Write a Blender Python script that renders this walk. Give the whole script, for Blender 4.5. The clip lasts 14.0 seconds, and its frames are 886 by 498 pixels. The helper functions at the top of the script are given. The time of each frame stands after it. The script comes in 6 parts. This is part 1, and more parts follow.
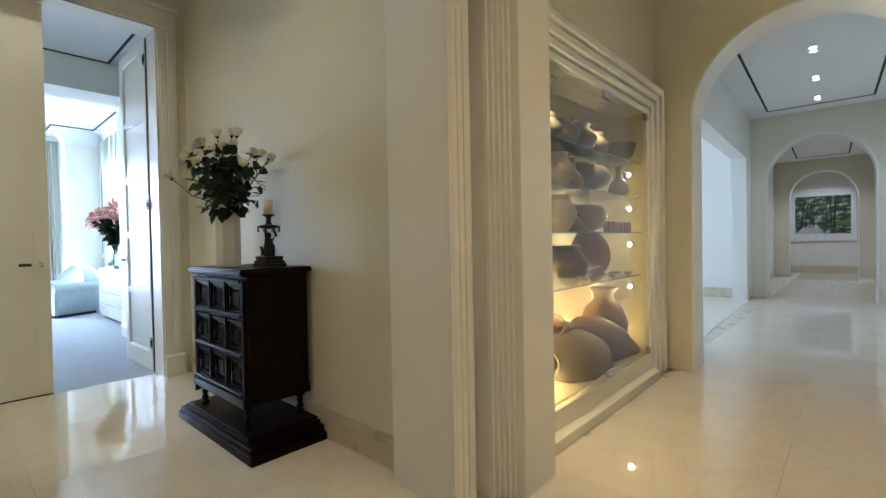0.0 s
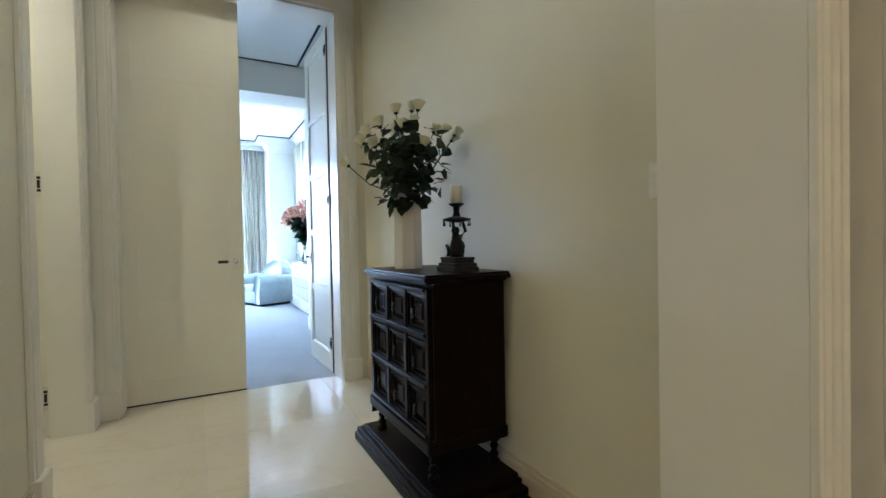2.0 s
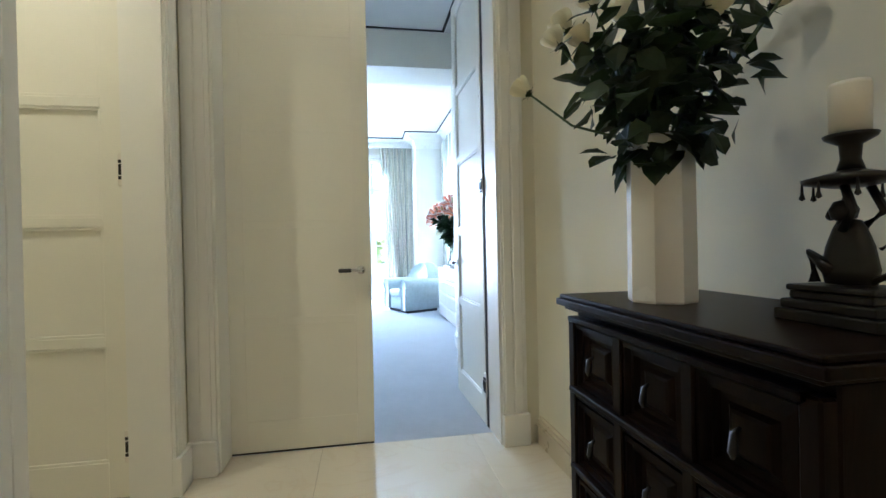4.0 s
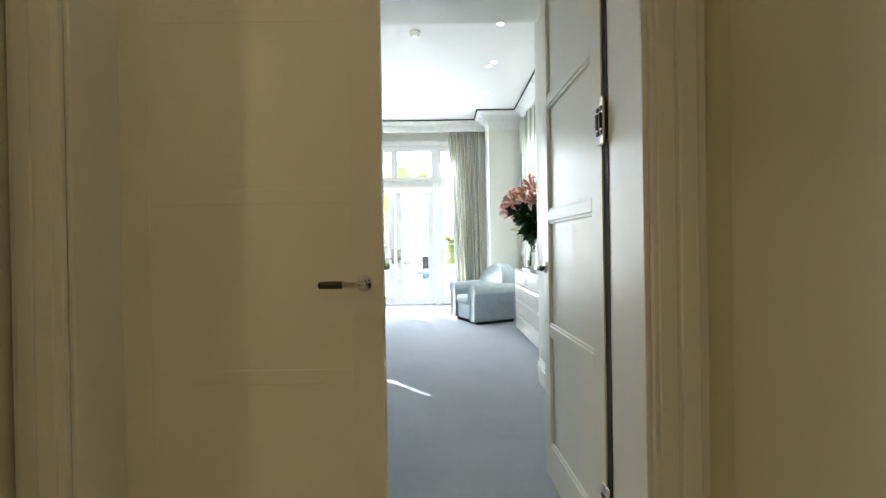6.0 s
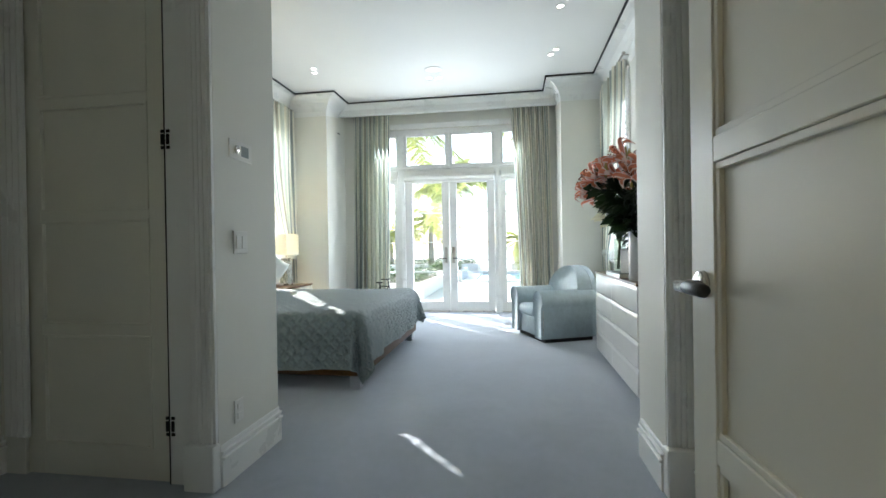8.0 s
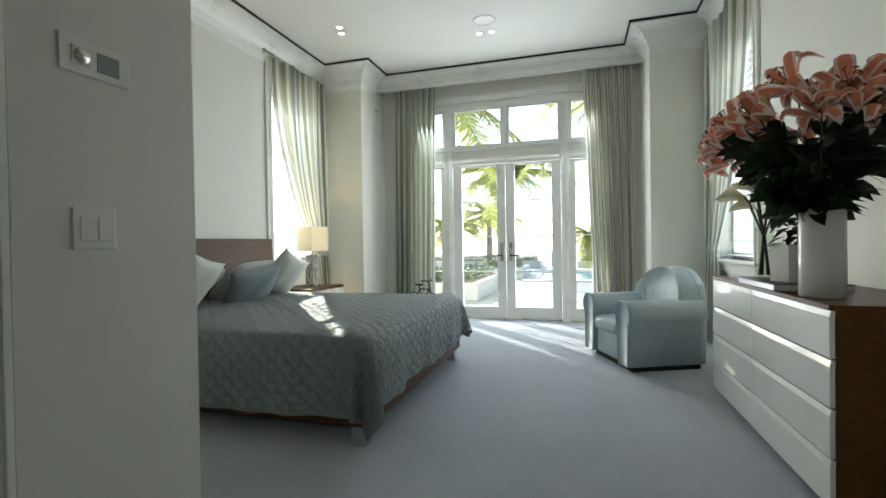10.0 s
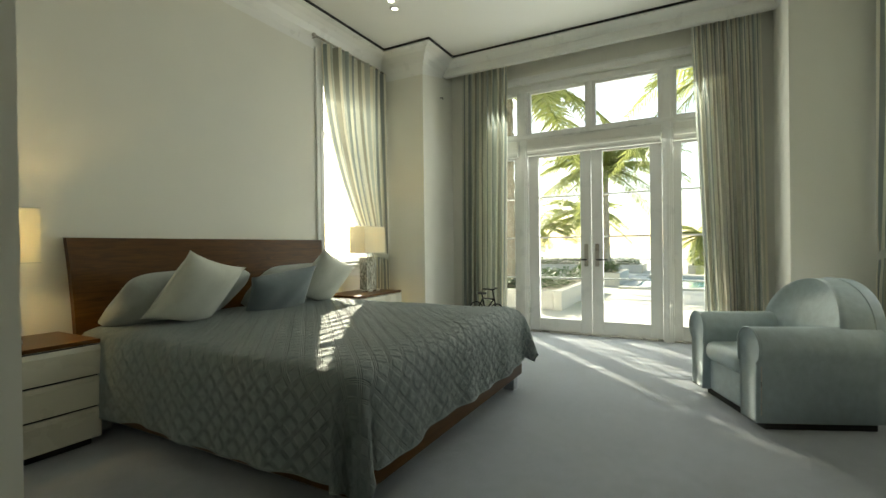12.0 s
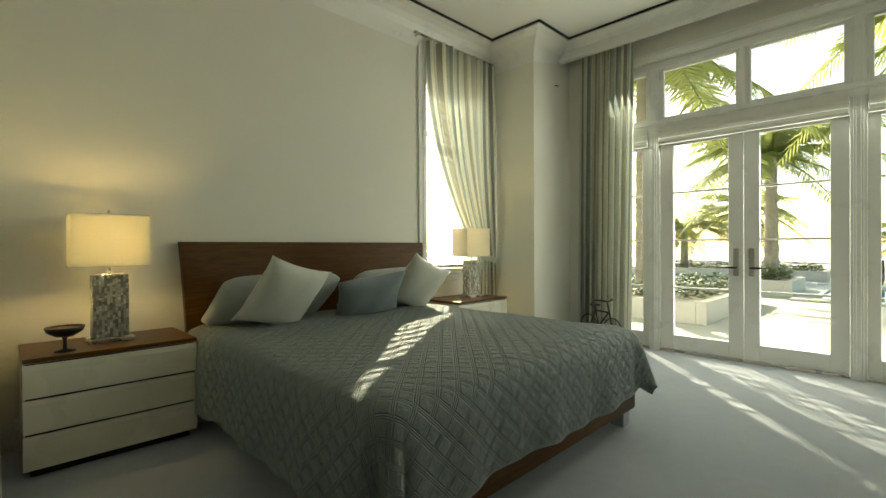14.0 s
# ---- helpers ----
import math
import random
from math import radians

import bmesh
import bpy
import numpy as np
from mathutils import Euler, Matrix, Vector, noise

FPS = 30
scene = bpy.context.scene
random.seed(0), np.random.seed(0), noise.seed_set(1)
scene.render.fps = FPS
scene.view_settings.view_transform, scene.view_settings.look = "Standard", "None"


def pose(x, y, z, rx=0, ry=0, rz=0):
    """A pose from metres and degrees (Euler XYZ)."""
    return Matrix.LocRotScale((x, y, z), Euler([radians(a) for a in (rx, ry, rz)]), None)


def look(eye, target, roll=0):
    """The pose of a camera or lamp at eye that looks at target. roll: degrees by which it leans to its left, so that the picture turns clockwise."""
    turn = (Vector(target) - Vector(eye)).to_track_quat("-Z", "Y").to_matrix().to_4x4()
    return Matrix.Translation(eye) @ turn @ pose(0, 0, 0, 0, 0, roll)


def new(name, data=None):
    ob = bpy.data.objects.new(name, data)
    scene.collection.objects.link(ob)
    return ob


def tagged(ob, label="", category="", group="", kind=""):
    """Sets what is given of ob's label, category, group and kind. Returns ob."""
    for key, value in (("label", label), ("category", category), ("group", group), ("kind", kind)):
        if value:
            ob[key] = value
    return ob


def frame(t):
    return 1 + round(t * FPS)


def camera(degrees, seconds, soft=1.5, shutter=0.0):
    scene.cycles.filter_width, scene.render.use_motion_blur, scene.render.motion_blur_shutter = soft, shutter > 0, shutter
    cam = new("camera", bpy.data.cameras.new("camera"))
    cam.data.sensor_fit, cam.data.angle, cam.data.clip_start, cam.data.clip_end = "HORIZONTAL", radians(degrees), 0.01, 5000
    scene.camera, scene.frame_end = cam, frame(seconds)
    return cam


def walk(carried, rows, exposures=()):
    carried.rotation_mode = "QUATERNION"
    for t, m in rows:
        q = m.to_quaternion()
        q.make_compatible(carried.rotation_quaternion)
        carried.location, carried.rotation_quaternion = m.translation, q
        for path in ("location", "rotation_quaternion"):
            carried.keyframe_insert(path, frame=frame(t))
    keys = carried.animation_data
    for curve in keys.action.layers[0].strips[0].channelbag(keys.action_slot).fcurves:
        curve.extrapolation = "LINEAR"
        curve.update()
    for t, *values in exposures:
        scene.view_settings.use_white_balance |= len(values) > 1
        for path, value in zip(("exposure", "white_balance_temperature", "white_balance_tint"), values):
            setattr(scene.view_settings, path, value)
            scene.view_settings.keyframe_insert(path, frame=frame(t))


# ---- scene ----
cam = camera(88.8, 14.0)
PATH = [
    (0, (0.246, 0.134, 1.187), (-1.099, 1.615, 1.156), -1.1),
    (0.5, (0.11, 0.184, 1.184), (-1.338, 1.563, 1.145), -1.1),
    (1, (-0.083, 0.246, 1.186), (-1.645, 1.495, 1.148), -1.1),
    (1.5, (-0.293, 0.308, 1.191), (-1.96, 1.412, 1.152), -1.15),
    (2, (-0.553, 0.397, 1.197), (-2.316, 1.342, 1.164), -1.1),
    (2.5, (-0.85, 0.453, 1.206), (-2.69, 1.237, 1.177), -1.1),
    (3, (-1.164, 0.522, 1.206), (-3.062, 1.155, 1.18), -1.15),
    (3.5, (-1.496, 0.589, 1.206), (-3.434, 1.081, 1.185), -1.15),
    (4, (-1.816, 0.668, 1.203), (-3.786, 1.013, 1.189), -1.2),
    (6.5, (-3.525, 0.959, 1.175), (-5.524, 0.898, 1.164), -0.85),
    (7, (-3.855, 1.01, 1.17), (-5.85, 0.867, 1.161), -0.8),
    (7.5, (-4.178, 1.010, 1.162), (-6.165, 0.785, 1.154), -0.8),
    (8, (-4.513, 1.054, 1.148), (-6.49, 0.751, 1.138), -0.9),
    (10.5, (-5.988, 0.954, 1.126), (-7.883, 0.314, 1.105), -0.8),
    (11, (-6.206, 0.983, 1.12), (-8.07, 0.256, 1.105), -0.75),
    (11.5, (-6.409, 1.003, 1.12), (-8.226, 0.167, 1.109), -0.7),
    (12, (-6.6, 1.021, 1.126), (-8.358, 0.067, 1.116), -0.7),
    (12.5, (-6.75, 1.04, 1.14), (-8.443, -0.025, 1.128), -0.6),
    (13, (-6.871, 1.045, 1.145), (-8.478, -0.145, 1.133), -0.5),
    (13.5, (-7.0, 1.057, 1.155), (-8.502, -0.264, 1.15), -0.4),
    (14, (-7.08, 1.07, 1.17), (-8.487, -0.352, 1.16), -0.3),
]
EXPOSURES = [(0, 3.79, 4800, 11), (3, 3.84, 4520, 11), (4, 3.84, 4680, 11), (6.5, 2.74, 6000, 10), (7, 2.52, 5980, 10), (7.5, 2.38, 5950, 9), (8, 2.30, 5900, 9), (10.5, 1.55, 6500, 5), (14, 1.16, 8100, -4)]
walk(cam, [(t, look(eye, target, roll)) for t, eye, target, roll in PATH], EXPOSURES)

# ---- sky, sun and lamps ----
SUN_WAY = Vector((0.740, 0.672, -0.577)).normalized()
world = bpy.data.worlds.new("sky")
scene.world = world
world.use_nodes = True
_bg = world.node_tree.nodes["Background"]
_sky = world.node_tree.nodes.new("ShaderNodeTexSky")
_sky.sky_type, _sky.sun_disc = "NISHITA", False
_sky.sun_elevation, _sky.sun_rotation = radians(30), math.atan2(-SUN_WAY.x, -SUN_WAY.y)
world.node_tree.links.new(_sky.outputs[0], _bg.inputs[0])
_bg.inputs[1].default_value = 0.15


def sun_lamp():
    data = bpy.data.lights.new("sun", "SUN")
    data.energy, data.angle, data.color = 5.0, radians(0.5), (1, 0.94, 0.84)
    ob = new("sun", data)
    ob.matrix_world = look((-20, -20, 20), Vector((-20, -20, 20)) + SUN_WAY)


def area_lamp(name, eye, target, sx, sy, watts, colour):
    data = bpy.data.lights.new(name, "AREA")
    data.shape, data.size, data.size_y, data.energy, data.color = "RECTANGLE", sx, sy, watts, colour
    ob = new(name, data)
    ob.matrix_world = look(eye, target)
    return ob


def spot_lamp(name, eye, target, watts, colour, angle=100, blend=0.8, radius=0.03):
    data = bpy.data.lights.new(name, "SPOT")
    data.energy, data.color, data.spot_size, data.spot_blend, data.shadow_soft_size = watts, colour, radians(angle), blend, radius
    ob = new(name, data)
    ob.matrix_world = look(eye, target)
    return ob


def bulb(name, at, watts, colour, radius=0.04):
    data = bpy.data.lights.new(name, "POINT")
    data.energy, data.color, data.shadow_soft_size = watts, colour, radius
    ob = new(name, data)
    ob.location = at
    return ob


DAY, WARM = (0.92, 0.97, 1.0), (1.0, 0.77, 0.43)
sun_lamp()
# daylight in the window openings
area_lamp("daylight_french_doors", (-12.62, -0.03, 1.6), (-7, -0.03, -0.6), 2.5, 2.9, 38, DAY)
area_lamp("daylight_window_south", (-10.9, -2.78, 1.9), (-10.9, 0, 1.2), 0.9, 2.0, 6, DAY)
area_lamp("daylight_window_north", (-10.6, 2.72, 1.9), (-10.6, 0, 1.2), 1.0, 2.0, 6, DAY)
# unseen ceiling lights assumed for the hall, alcove, gallery and side room
AMBER = (1.0, 0.64, 0.28)
for sx, sy, w, tone in ((-3.9, 0.6, 2.15, WARM), (-2.2, 0.6, 3.0, WARM), (0.6, 1.0, 7.6, AMBER), (0.6, 3.4, 4.4, AMBER), (0.6, -1.8, 5.6, WARM), (-3.6, -1.1, 7.0, WARM)):
    spot_lamp("overhead_spot", (sx, sy, 3.57), (sx, sy, 0), w, tone, 130)
# first three match built downlights; the far three are added to brighten the end
for sy, w in ((7.4, 1.9), (8.7, 1.9), (10.0, 2.0), (13.0, 3.2), (15.2, 4.5), (17.3, 8)):
    spot_lamp("overhead_spot", (-0.03 * (sy - 4.7), sy, 3.26), (-0.03 * (sy - 4.7), sy, 0), w, (1.0, 0.88, 0.76), 130)
# added cool fill; the side hall has no window or fitting here
area_lamp("side_hall_fill", (-4.4, 8.2, 1.8), (0, 8.2, 1.4), 3.0, 2.6, 6.5, DAY)

# ---- materials ----
def material(name, colour, rough=0.5, metal=0.0, vary=0.08, scale=6.0, bump=0.0, bump_scale=60.0, spec=0.5, coat=0.0, per_piece=0.0, sheen=0.0, stretch=(1, 1, 1)):
    m = bpy.data.materials.new(name)
    m.use_nodes = True
    nt = m.node_tree
    b = nt.nodes["Principled BSDF"]
    b.inputs["Roughness"].default_value, b.inputs["Metallic"].default_value = rough, metal
    b.inputs["Specular IOR Level"].default_value, b.inputs["Coat Weight"].default_value = spec, coat
    b.inputs["Sheen Weight"].default_value = sheen
    tc = nt.nodes.new("ShaderNodeTexCoord")
    mp = nt.nodes.new("ShaderNodeMapping")
    mp.inputs["Scale"].default_value = stretch
    nt.links.new(tc.outputs["Object"], mp.inputs["Vector"])
    n1 = nt.nodes.new("ShaderNodeTexNoise")
    n1.inputs["Scale"].default_value, n1.inputs["Detail"].default_value = scale, 4
    n2 = nt.nodes.new("ShaderNodeTexNoise")
    n2.inputs["Scale"].default_value, n2.inputs["Detail"].default_value = scale * 0.17, 2
    nt.links.new(mp.outputs[0], n1.inputs["Vector"])
    nt.links.new(mp.outputs[0], n2.inputs["Vector"])
    add = nt.nodes.new("ShaderNodeMath")
    add.operation = "ADD"
    nt.links.new(n1.outputs[0], add.inputs[0])
    nt.links.new(n2.outputs[0], add.inputs[1])
    last = add.outputs[0]
    if per_piece:
        oi = nt.nodes.new("ShaderNodeObjectInfo")
        mul = nt.nodes.new("ShaderNodeMath")
        mul.operation, mul.inputs[1].default_value, mul.inputs[2].default_value = "MULTIPLY_ADD", per_piece, -0.5 * per_piece
        nt.links.new(oi.outputs["Random"], mul.inputs[0])
        add2 = nt.nodes.new("ShaderNodeMath")
        nt.links.new(last, add2.inputs[0])
        nt.links.new(mul.outputs[0], add2.inputs[1])
        last = add2.outputs[0]
    mr = nt.nodes.new("ShaderNodeMapRange")
    mr.inputs["From Min"].default_value, mr.inputs["From Max"].default_value = 0.6, 1.4
    mr.inputs["To Min"].default_value, mr.inputs["To Max"].default_value = 1 - vary, 1 + vary
    nt.links.new(last, mr.inputs["Value"])
    mix = nt.nodes.new("ShaderNodeVectorMath")
    mix.operation = "SCALE"
    mix.inputs[0].default_value = colour
    nt.links.new(mr.outputs[0], mix.inputs["Scale"])
    nt.links.new(mix.outputs[0], b.inputs["Base Color"])
    rr = nt.nodes.new("ShaderNodeMapRange")
    rr.inputs["From Min"].default_value, rr.inputs["From Max"].default_value = 0.3, 0.7
    rr.inputs["To Min"].default_value, rr.inputs["To Max"].default_value = rough * 0.85, min(1, rough * 1.15)
    nt.links.new(n1.outputs[0], rr.inputs["Value"])
    nt.links.new(rr.outputs[0], b.inputs["Roughness"])
    if bump:
        nb = nt.nodes.new("ShaderNodeTexNoise")
        nb.inputs["Scale"].default_value, nb.inputs["Detail"].default_value = bump_scale, 3
        nt.links.new(mp.outputs[0], nb.inputs["Vector"])
        bp = nt.nodes.new("ShaderNodeBump")
        bp.inputs["Strength"].default_value, bp.inputs["Distance"].default_value = bump, 0.004
        nt.links.new(nb.outputs[0], bp.inputs["Height"])
        nt.links.new(bp.outputs[0], b.inputs["Normal"])
    return m


def wood_material(name, dark, light, rough=0.35, scale=3.0, axis=(1, 12, 12), coat=0.0, spec=0.5):
    m = bpy.data.materials.new(name)
    m.use_nodes = True
    nt = m.node_tree
    b = nt.nodes["Principled BSDF"]
    b.inputs["Roughness"].default_value, b.inputs["Coat Weight"].default_value, b.inputs["Specular IOR Level"].default_value = rough, coat, spec
    tc = nt.nodes.new("ShaderNodeTexCoord")
    mp = nt.nodes.new("ShaderNodeMapping")
    mp.inputs["Scale"].default_value = axis
    n = nt.nodes.new("ShaderNodeTexNoise")
    n.inputs["Scale"].default_value, n.inputs["Detail"].default_value, n.inputs["Distortion"].default_value = scale, 6, 1.2
    cr = nt.nodes.new("ShaderNodeValToRGB")
    cr.color_ramp.elements[0].position, cr.color_ramp.elements[0].color = 0.3, (*dark, 1)
    cr.color_ramp.elements[1].position, cr.color_ramp.elements[1].color = 0.72, (*light, 1)
    bp = nt.nodes.new("ShaderNodeBump")
    bp.inputs["Strength"].default_value, bp.inputs["Distance"].default_value = 0.15, 0.002
    nt.links.new(tc.outputs["Object"], mp.inputs["Vector"])
    nt.links.new(mp.outputs[0], n.inputs["Vector"])
    nt.links.new(n.outputs[0], cr.inputs[0])
    nt.links.new(cr.outputs[0], b.inputs["Base Color"])
    nt.links.new(n.outputs[0], bp.inputs["Height"])
    nt.links.new(bp.outputs[0], b.inputs["Normal"])
    return m


def marble_material():
    m = material("cream_marble", (0.70, 0.65, 0.53), 0.035, vary=0.05, scale=1.6, spec=0.6)
    nt = m.node_tree
    b = nt.nodes["Principled BSDF"]
    tc = nt.nodes.new("ShaderNodeTexCoord")
    n = nt.nodes.new("ShaderNodeTexNoise")
    n.inputs["Scale"].default_value, n.inputs["Detail"].default_value, n.inputs["Distortion"].default_value = 1.1, 8, 2.5
    nt.links.new(tc.outputs["Object"], n.inputs["Vector"])
    cr = nt.nodes.new("ShaderNodeValToRGB")
    e = cr.color_ramp.elements
    e[0].position, e[0].color = 0.48, (1, 1, 1, 1)
    e[1].position, e[1].color = 0.53, (1, 1, 1, 1)
    v = e.new(0.505)
    v.color = (0.965, 0.945, 0.915, 1)
    nt.links.new(n.outputs[0], cr.inputs[0])
    old = b.inputs["Base Color"].links[0].from_socket
    mx = nt.nodes.new("ShaderNodeVectorMath")
    mx.operation = "MULTIPLY"
    nt.links.new(old, mx.inputs[0])
    nt.links.new(cr.outputs[0], mx.inputs[1])
    nt.links.new(mx.outputs[0], b.inputs["Base Color"])
    return m


def stripe_material(name, colours, pitch, axis="X", rough=0.6, trans=0.0):
    """Woven vertical stripes along the cloth's width, taken from its UV map."""
    m = bpy.data.materials.new(name)
    m.use_nodes = True
    nt = m.node_tree
    b = nt.nodes["Principled BSDF"]
    b.inputs["Roughness"].default_value, b.inputs["Sheen Weight"].default_value = rough, 0.3
    uv = nt.nodes.new("ShaderNodeUVMap")
    sp = nt.nodes.new("ShaderNodeSeparateXYZ")
    mu = nt.nodes.new("ShaderNodeMath")
    mu.operation, mu.inputs[1].default_value = "MULTIPLY", 1.0 / pitch
    fr = nt.nodes.new("ShaderNodeMath")
    fr.operation = "FRACT"
    cr = nt.nodes.new("ShaderNodeValToRGB")
    cr.color_ramp.interpolation = "CONSTANT"
    e = cr.color_ramp.elements
    while len(e) < len(colours):
        e.new(0.5)
    for i, (pos, c) in enumerate(colours):
        e[i].position, e[i].color = pos, (*c, 1)
    nt.links.new(uv.outputs[0], sp.inputs[0])
    nt.links.new(sp.outputs[0], mu.inputs[0])
    nt.links.new(mu.outputs[0], fr.inputs[0])
    nt.links.new(fr.outputs[0], cr.inputs[0])
    nt.links.new(cr.outputs[0], b.inputs["Base Color"])
    if trans:
        out = nt.nodes["Material Output"]
        tr = nt.nodes.new("ShaderNodeBsdfTranslucent")
        ms = nt.nodes.new("ShaderNodeMixShader")
        ms.inputs[0].default_value = trans
        nt.links.new(cr.outputs[0], tr.inputs[0])
        nt.links.new(b.outputs[0], ms.inputs[1])
        nt.links.new(tr.outputs[0], ms.inputs[2])
        nt.links.new(ms.outputs[0], out.inputs[0])
    return m


def add_translucency(m, colour, share):
    nt = m.node_tree
    out = nt.nodes["Material Output"]
    tr = nt.nodes.new("ShaderNodeBsdfTranslucent")
    tr.inputs[0].default_value = (*colour, 1)
    ms = nt.nodes.new("ShaderNodeMixShader")
    ms.inputs[0].default_value = share
    nt.links.new(nt.nodes["Principled BSDF"].outputs[0], ms.inputs[1])
    nt.links.new(tr.outputs[0], ms.inputs[2])
    nt.links.new(ms.outputs[0], out.inputs[0])
    return m


def glass_material(name, colour=(1, 1, 1), rough=0.0, clear=0.9):
    """Thin pane: mostly clear, with a real surface gloss by Fresnel."""
    m = bpy.data.materials.new(name)
    m.use_nodes = True
    nt = m.node_tree
    nt.nodes.remove(nt.nodes["Principled BSDF"])
    out = nt.nodes["Material Output"]
    tr = nt.nodes.new("ShaderNodeBsdfTransparent")
    tr.inputs[0].default_value = (*colour, 1)
    gl = nt.nodes.new("ShaderNodeBsdfGlossy")
    gl.inputs["Roughness"].default_value = rough
    lw = nt.nodes.new("ShaderNodeLayerWeight")
    lw.inputs[0].default_value = 0.5
    pw = nt.nodes.new("ShaderNodeMath")
    pw.operation, pw.inputs[1].default_value = "POWER", 5.0
    nt.links.new(lw.outputs["Facing"], pw.inputs[0])
    fr = nt.nodes.new("ShaderNodeMath")
    fr.operation, fr.inputs[1].default_value, fr.inputs[2].default_value = "MULTIPLY_ADD", 0.75, 0.025
    nt.links.new(pw.outputs[0], fr.inputs[0])
    ms = nt.nodes.new("ShaderNodeMixShader")
    nt.links.new(fr.outputs[0], ms.inputs[0])
    nt.links.new(tr.outputs[0], ms.inputs[1])
    nt.links.new(gl.outputs[0], ms.inputs[2])
    nt.links.new(ms.outputs[0], out.inputs[0])
    return m


def glow_material(name, colour, strength):
    m = bpy.data.materials.new(name)
    m.use_nodes = True
    b = m.node_tree.nodes["Principled BSDF"]
    b.inputs["Base Color"].default_value = (0.8, 0.8, 0.8, 1)
    b.inputs["Emission Color"].default_value = (*colour, 1)
    b.inputs["Emission Strength"].default_value = strength
    return m


HALL_PAINT = material("hall_wall_paint", (0.70, 0.67, 0.53), 0.55, vary=0.025, scale=3, bump=0.05, bump_scale=220)
ROOM_PAINT = material("bedroom_wall_paint", (0.76, 0.75, 0.68), 0.6, vary=0.025, scale=3, bump=0.05, bump_scale=220)
CEILING_PAINT = material("ceiling_paint", (0.80, 0.80, 0.77), 0.7, vary=0.02, scale=3, bump=0.03, bump_scale=200)
WHITE_TRIM = material("white_gloss_paint", (0.80, 0.79, 0.74), 0.36, vary=0.02, scale=5, coat=0.05)
DOOR_PAINT = material("door_paint", (0.80, 0.78, 0.68), 0.36, vary=0.02, scale=4)
ROOM_TRIM = material("bedroom_trim_paint", (0.84, 0.84, 0.81), 0.3, vary=0.02, scale=5)
# near-black that puts the shade of gaps, slots and recesses into colour
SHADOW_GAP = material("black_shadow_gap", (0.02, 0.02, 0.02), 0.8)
MARBLE = marble_material()
JOINT = material("marble_joint", (0.60, 0.54, 0.42), 0.3)
BASE_STONE = material("beige_stone_skirting", (0.60, 0.53, 0.39), 0.3, vary=0.06, scale=8)
CARPET = material("pale_blue_carpet", (0.38, 0.41, 0.46), 0.95, vary=0.10, scale=14, bump=0.7, bump_scale=420, spec=0.1, sheen=0.4)
EBONY = wood_material("dark_carved_oak", (0.003, 0.002, 0.0015), (0.010, 0.005, 0.003), 0.32, 4, (12, 12, 1.5), 0.0, 0.08)
WALNUT = wood_material("walnut_veneer", (0.066, 0.027, 0.006), (0.122, 0.052, 0.010), 0.30, 3.5, (1.2, 10, 14), 0.0, 0.18)
CHROME = material("polished_chrome", (0.75, 0.74, 0.72), 0.12, 1.0, vary=0.02)
NICKEL = material("satin_nickel", (0.55, 0.52, 0.47), 0.28, 1.0, vary=0.04)
HINGE_METAL = material("bright_nickel", (0.78, 0.74, 0.66), 0.34, 0.85, vary=0.05)
BLACK_LEATHER = material("black_leather", (0.015, 0.014, 0.014), 0.45, bump=0.3, bump_scale=300)
BRONZE = material("dark_bronze", (0.022, 0.022, 0.022), 0.38, 0.6, vary=0.3, scale=30, bump=0.2)
PANE = glass_material("window_glass")
CASE_GLASS = glass_material("cabinet_glass", (0.97, 0.98, 0.96))
VASE_GLASS = glass_material("vase_glass", (0.93, 0.96, 0.92))
CERAMIC = material("white_glazed_ceramic", (0.78, 0.77, 0.76), 0.25, vary=0.02, coat=0.4)
LACQUER = material("ivory_lacquer", (0.68, 0.65, 0.54), 0.28, vary=0.02, scale=4, coat=0.2)
GLOSS_WHITE = material("white_lacquer", (0.78, 0.77, 0.73), 0.2, vary=0.02, scale=4, coat=0.3)
LEAF = add_translucency(material("rose_leaf", (0.014, 0.026, 0.010), 0.5, vary=0.35, scale=40, spec=0.25), (0.03, 0.06, 0.01), 0.12)
STEM = material("flower_stem", (0.05, 0.08, 0.025), 0.5, vary=0.2, scale=30)
CREAM_PETAL = add_translucency(material("cream_petal", (0.82, 0.78, 0.58), 0.6, vary=0.08, scale=40), (0.8, 0.75, 0.5), 0.25)
WAX = material("white_wax", (0.78, 0.76, 0.70), 0.5, vary=0.03, spec=0.4)

# ---- mesh helpers ----
def mesh_of(name, bm, mat, smooth=False):
    me = bpy.data.meshes.new(name)
    bmesh.ops.recalc_face_normals(bm, faces=bm.faces)
    bm.to_mesh(me)
    bm.free()
    for m in mat if isinstance(mat, (list, tuple)) else [mat]:
        me.materials.append(m)
    if smooth:
        for p in me.polygons:
            p.use_smooth = True
    return me


def thing(name, label, category, at=(0, 0, 0), rz=0, group="", rx=0, ry=0):
    ob = new(name)
    ob.empty_display_size = 0.05
    ob.matrix_world = pose(*at, rx, ry, rz)
    return tagged(ob, label, category, group)


def part(name, bm, mat, parent, label="", smooth=False, m=None):
    ob = new(name, mesh_of(name, bm, mat, smooth))
    ob.parent = parent
    if m is not None:
        ob.matrix_basis = m
    if label:
        tagged(ob, label)
    return ob


def solid(name, bm, mat, label, category, smooth=False, group="", m=None, kind=""):
    ob = new(name, mesh_of(name, bm, mat, smooth))
    if m is not None:
        ob.matrix_basis = m
    return tagged(ob, label, category, group, kind)


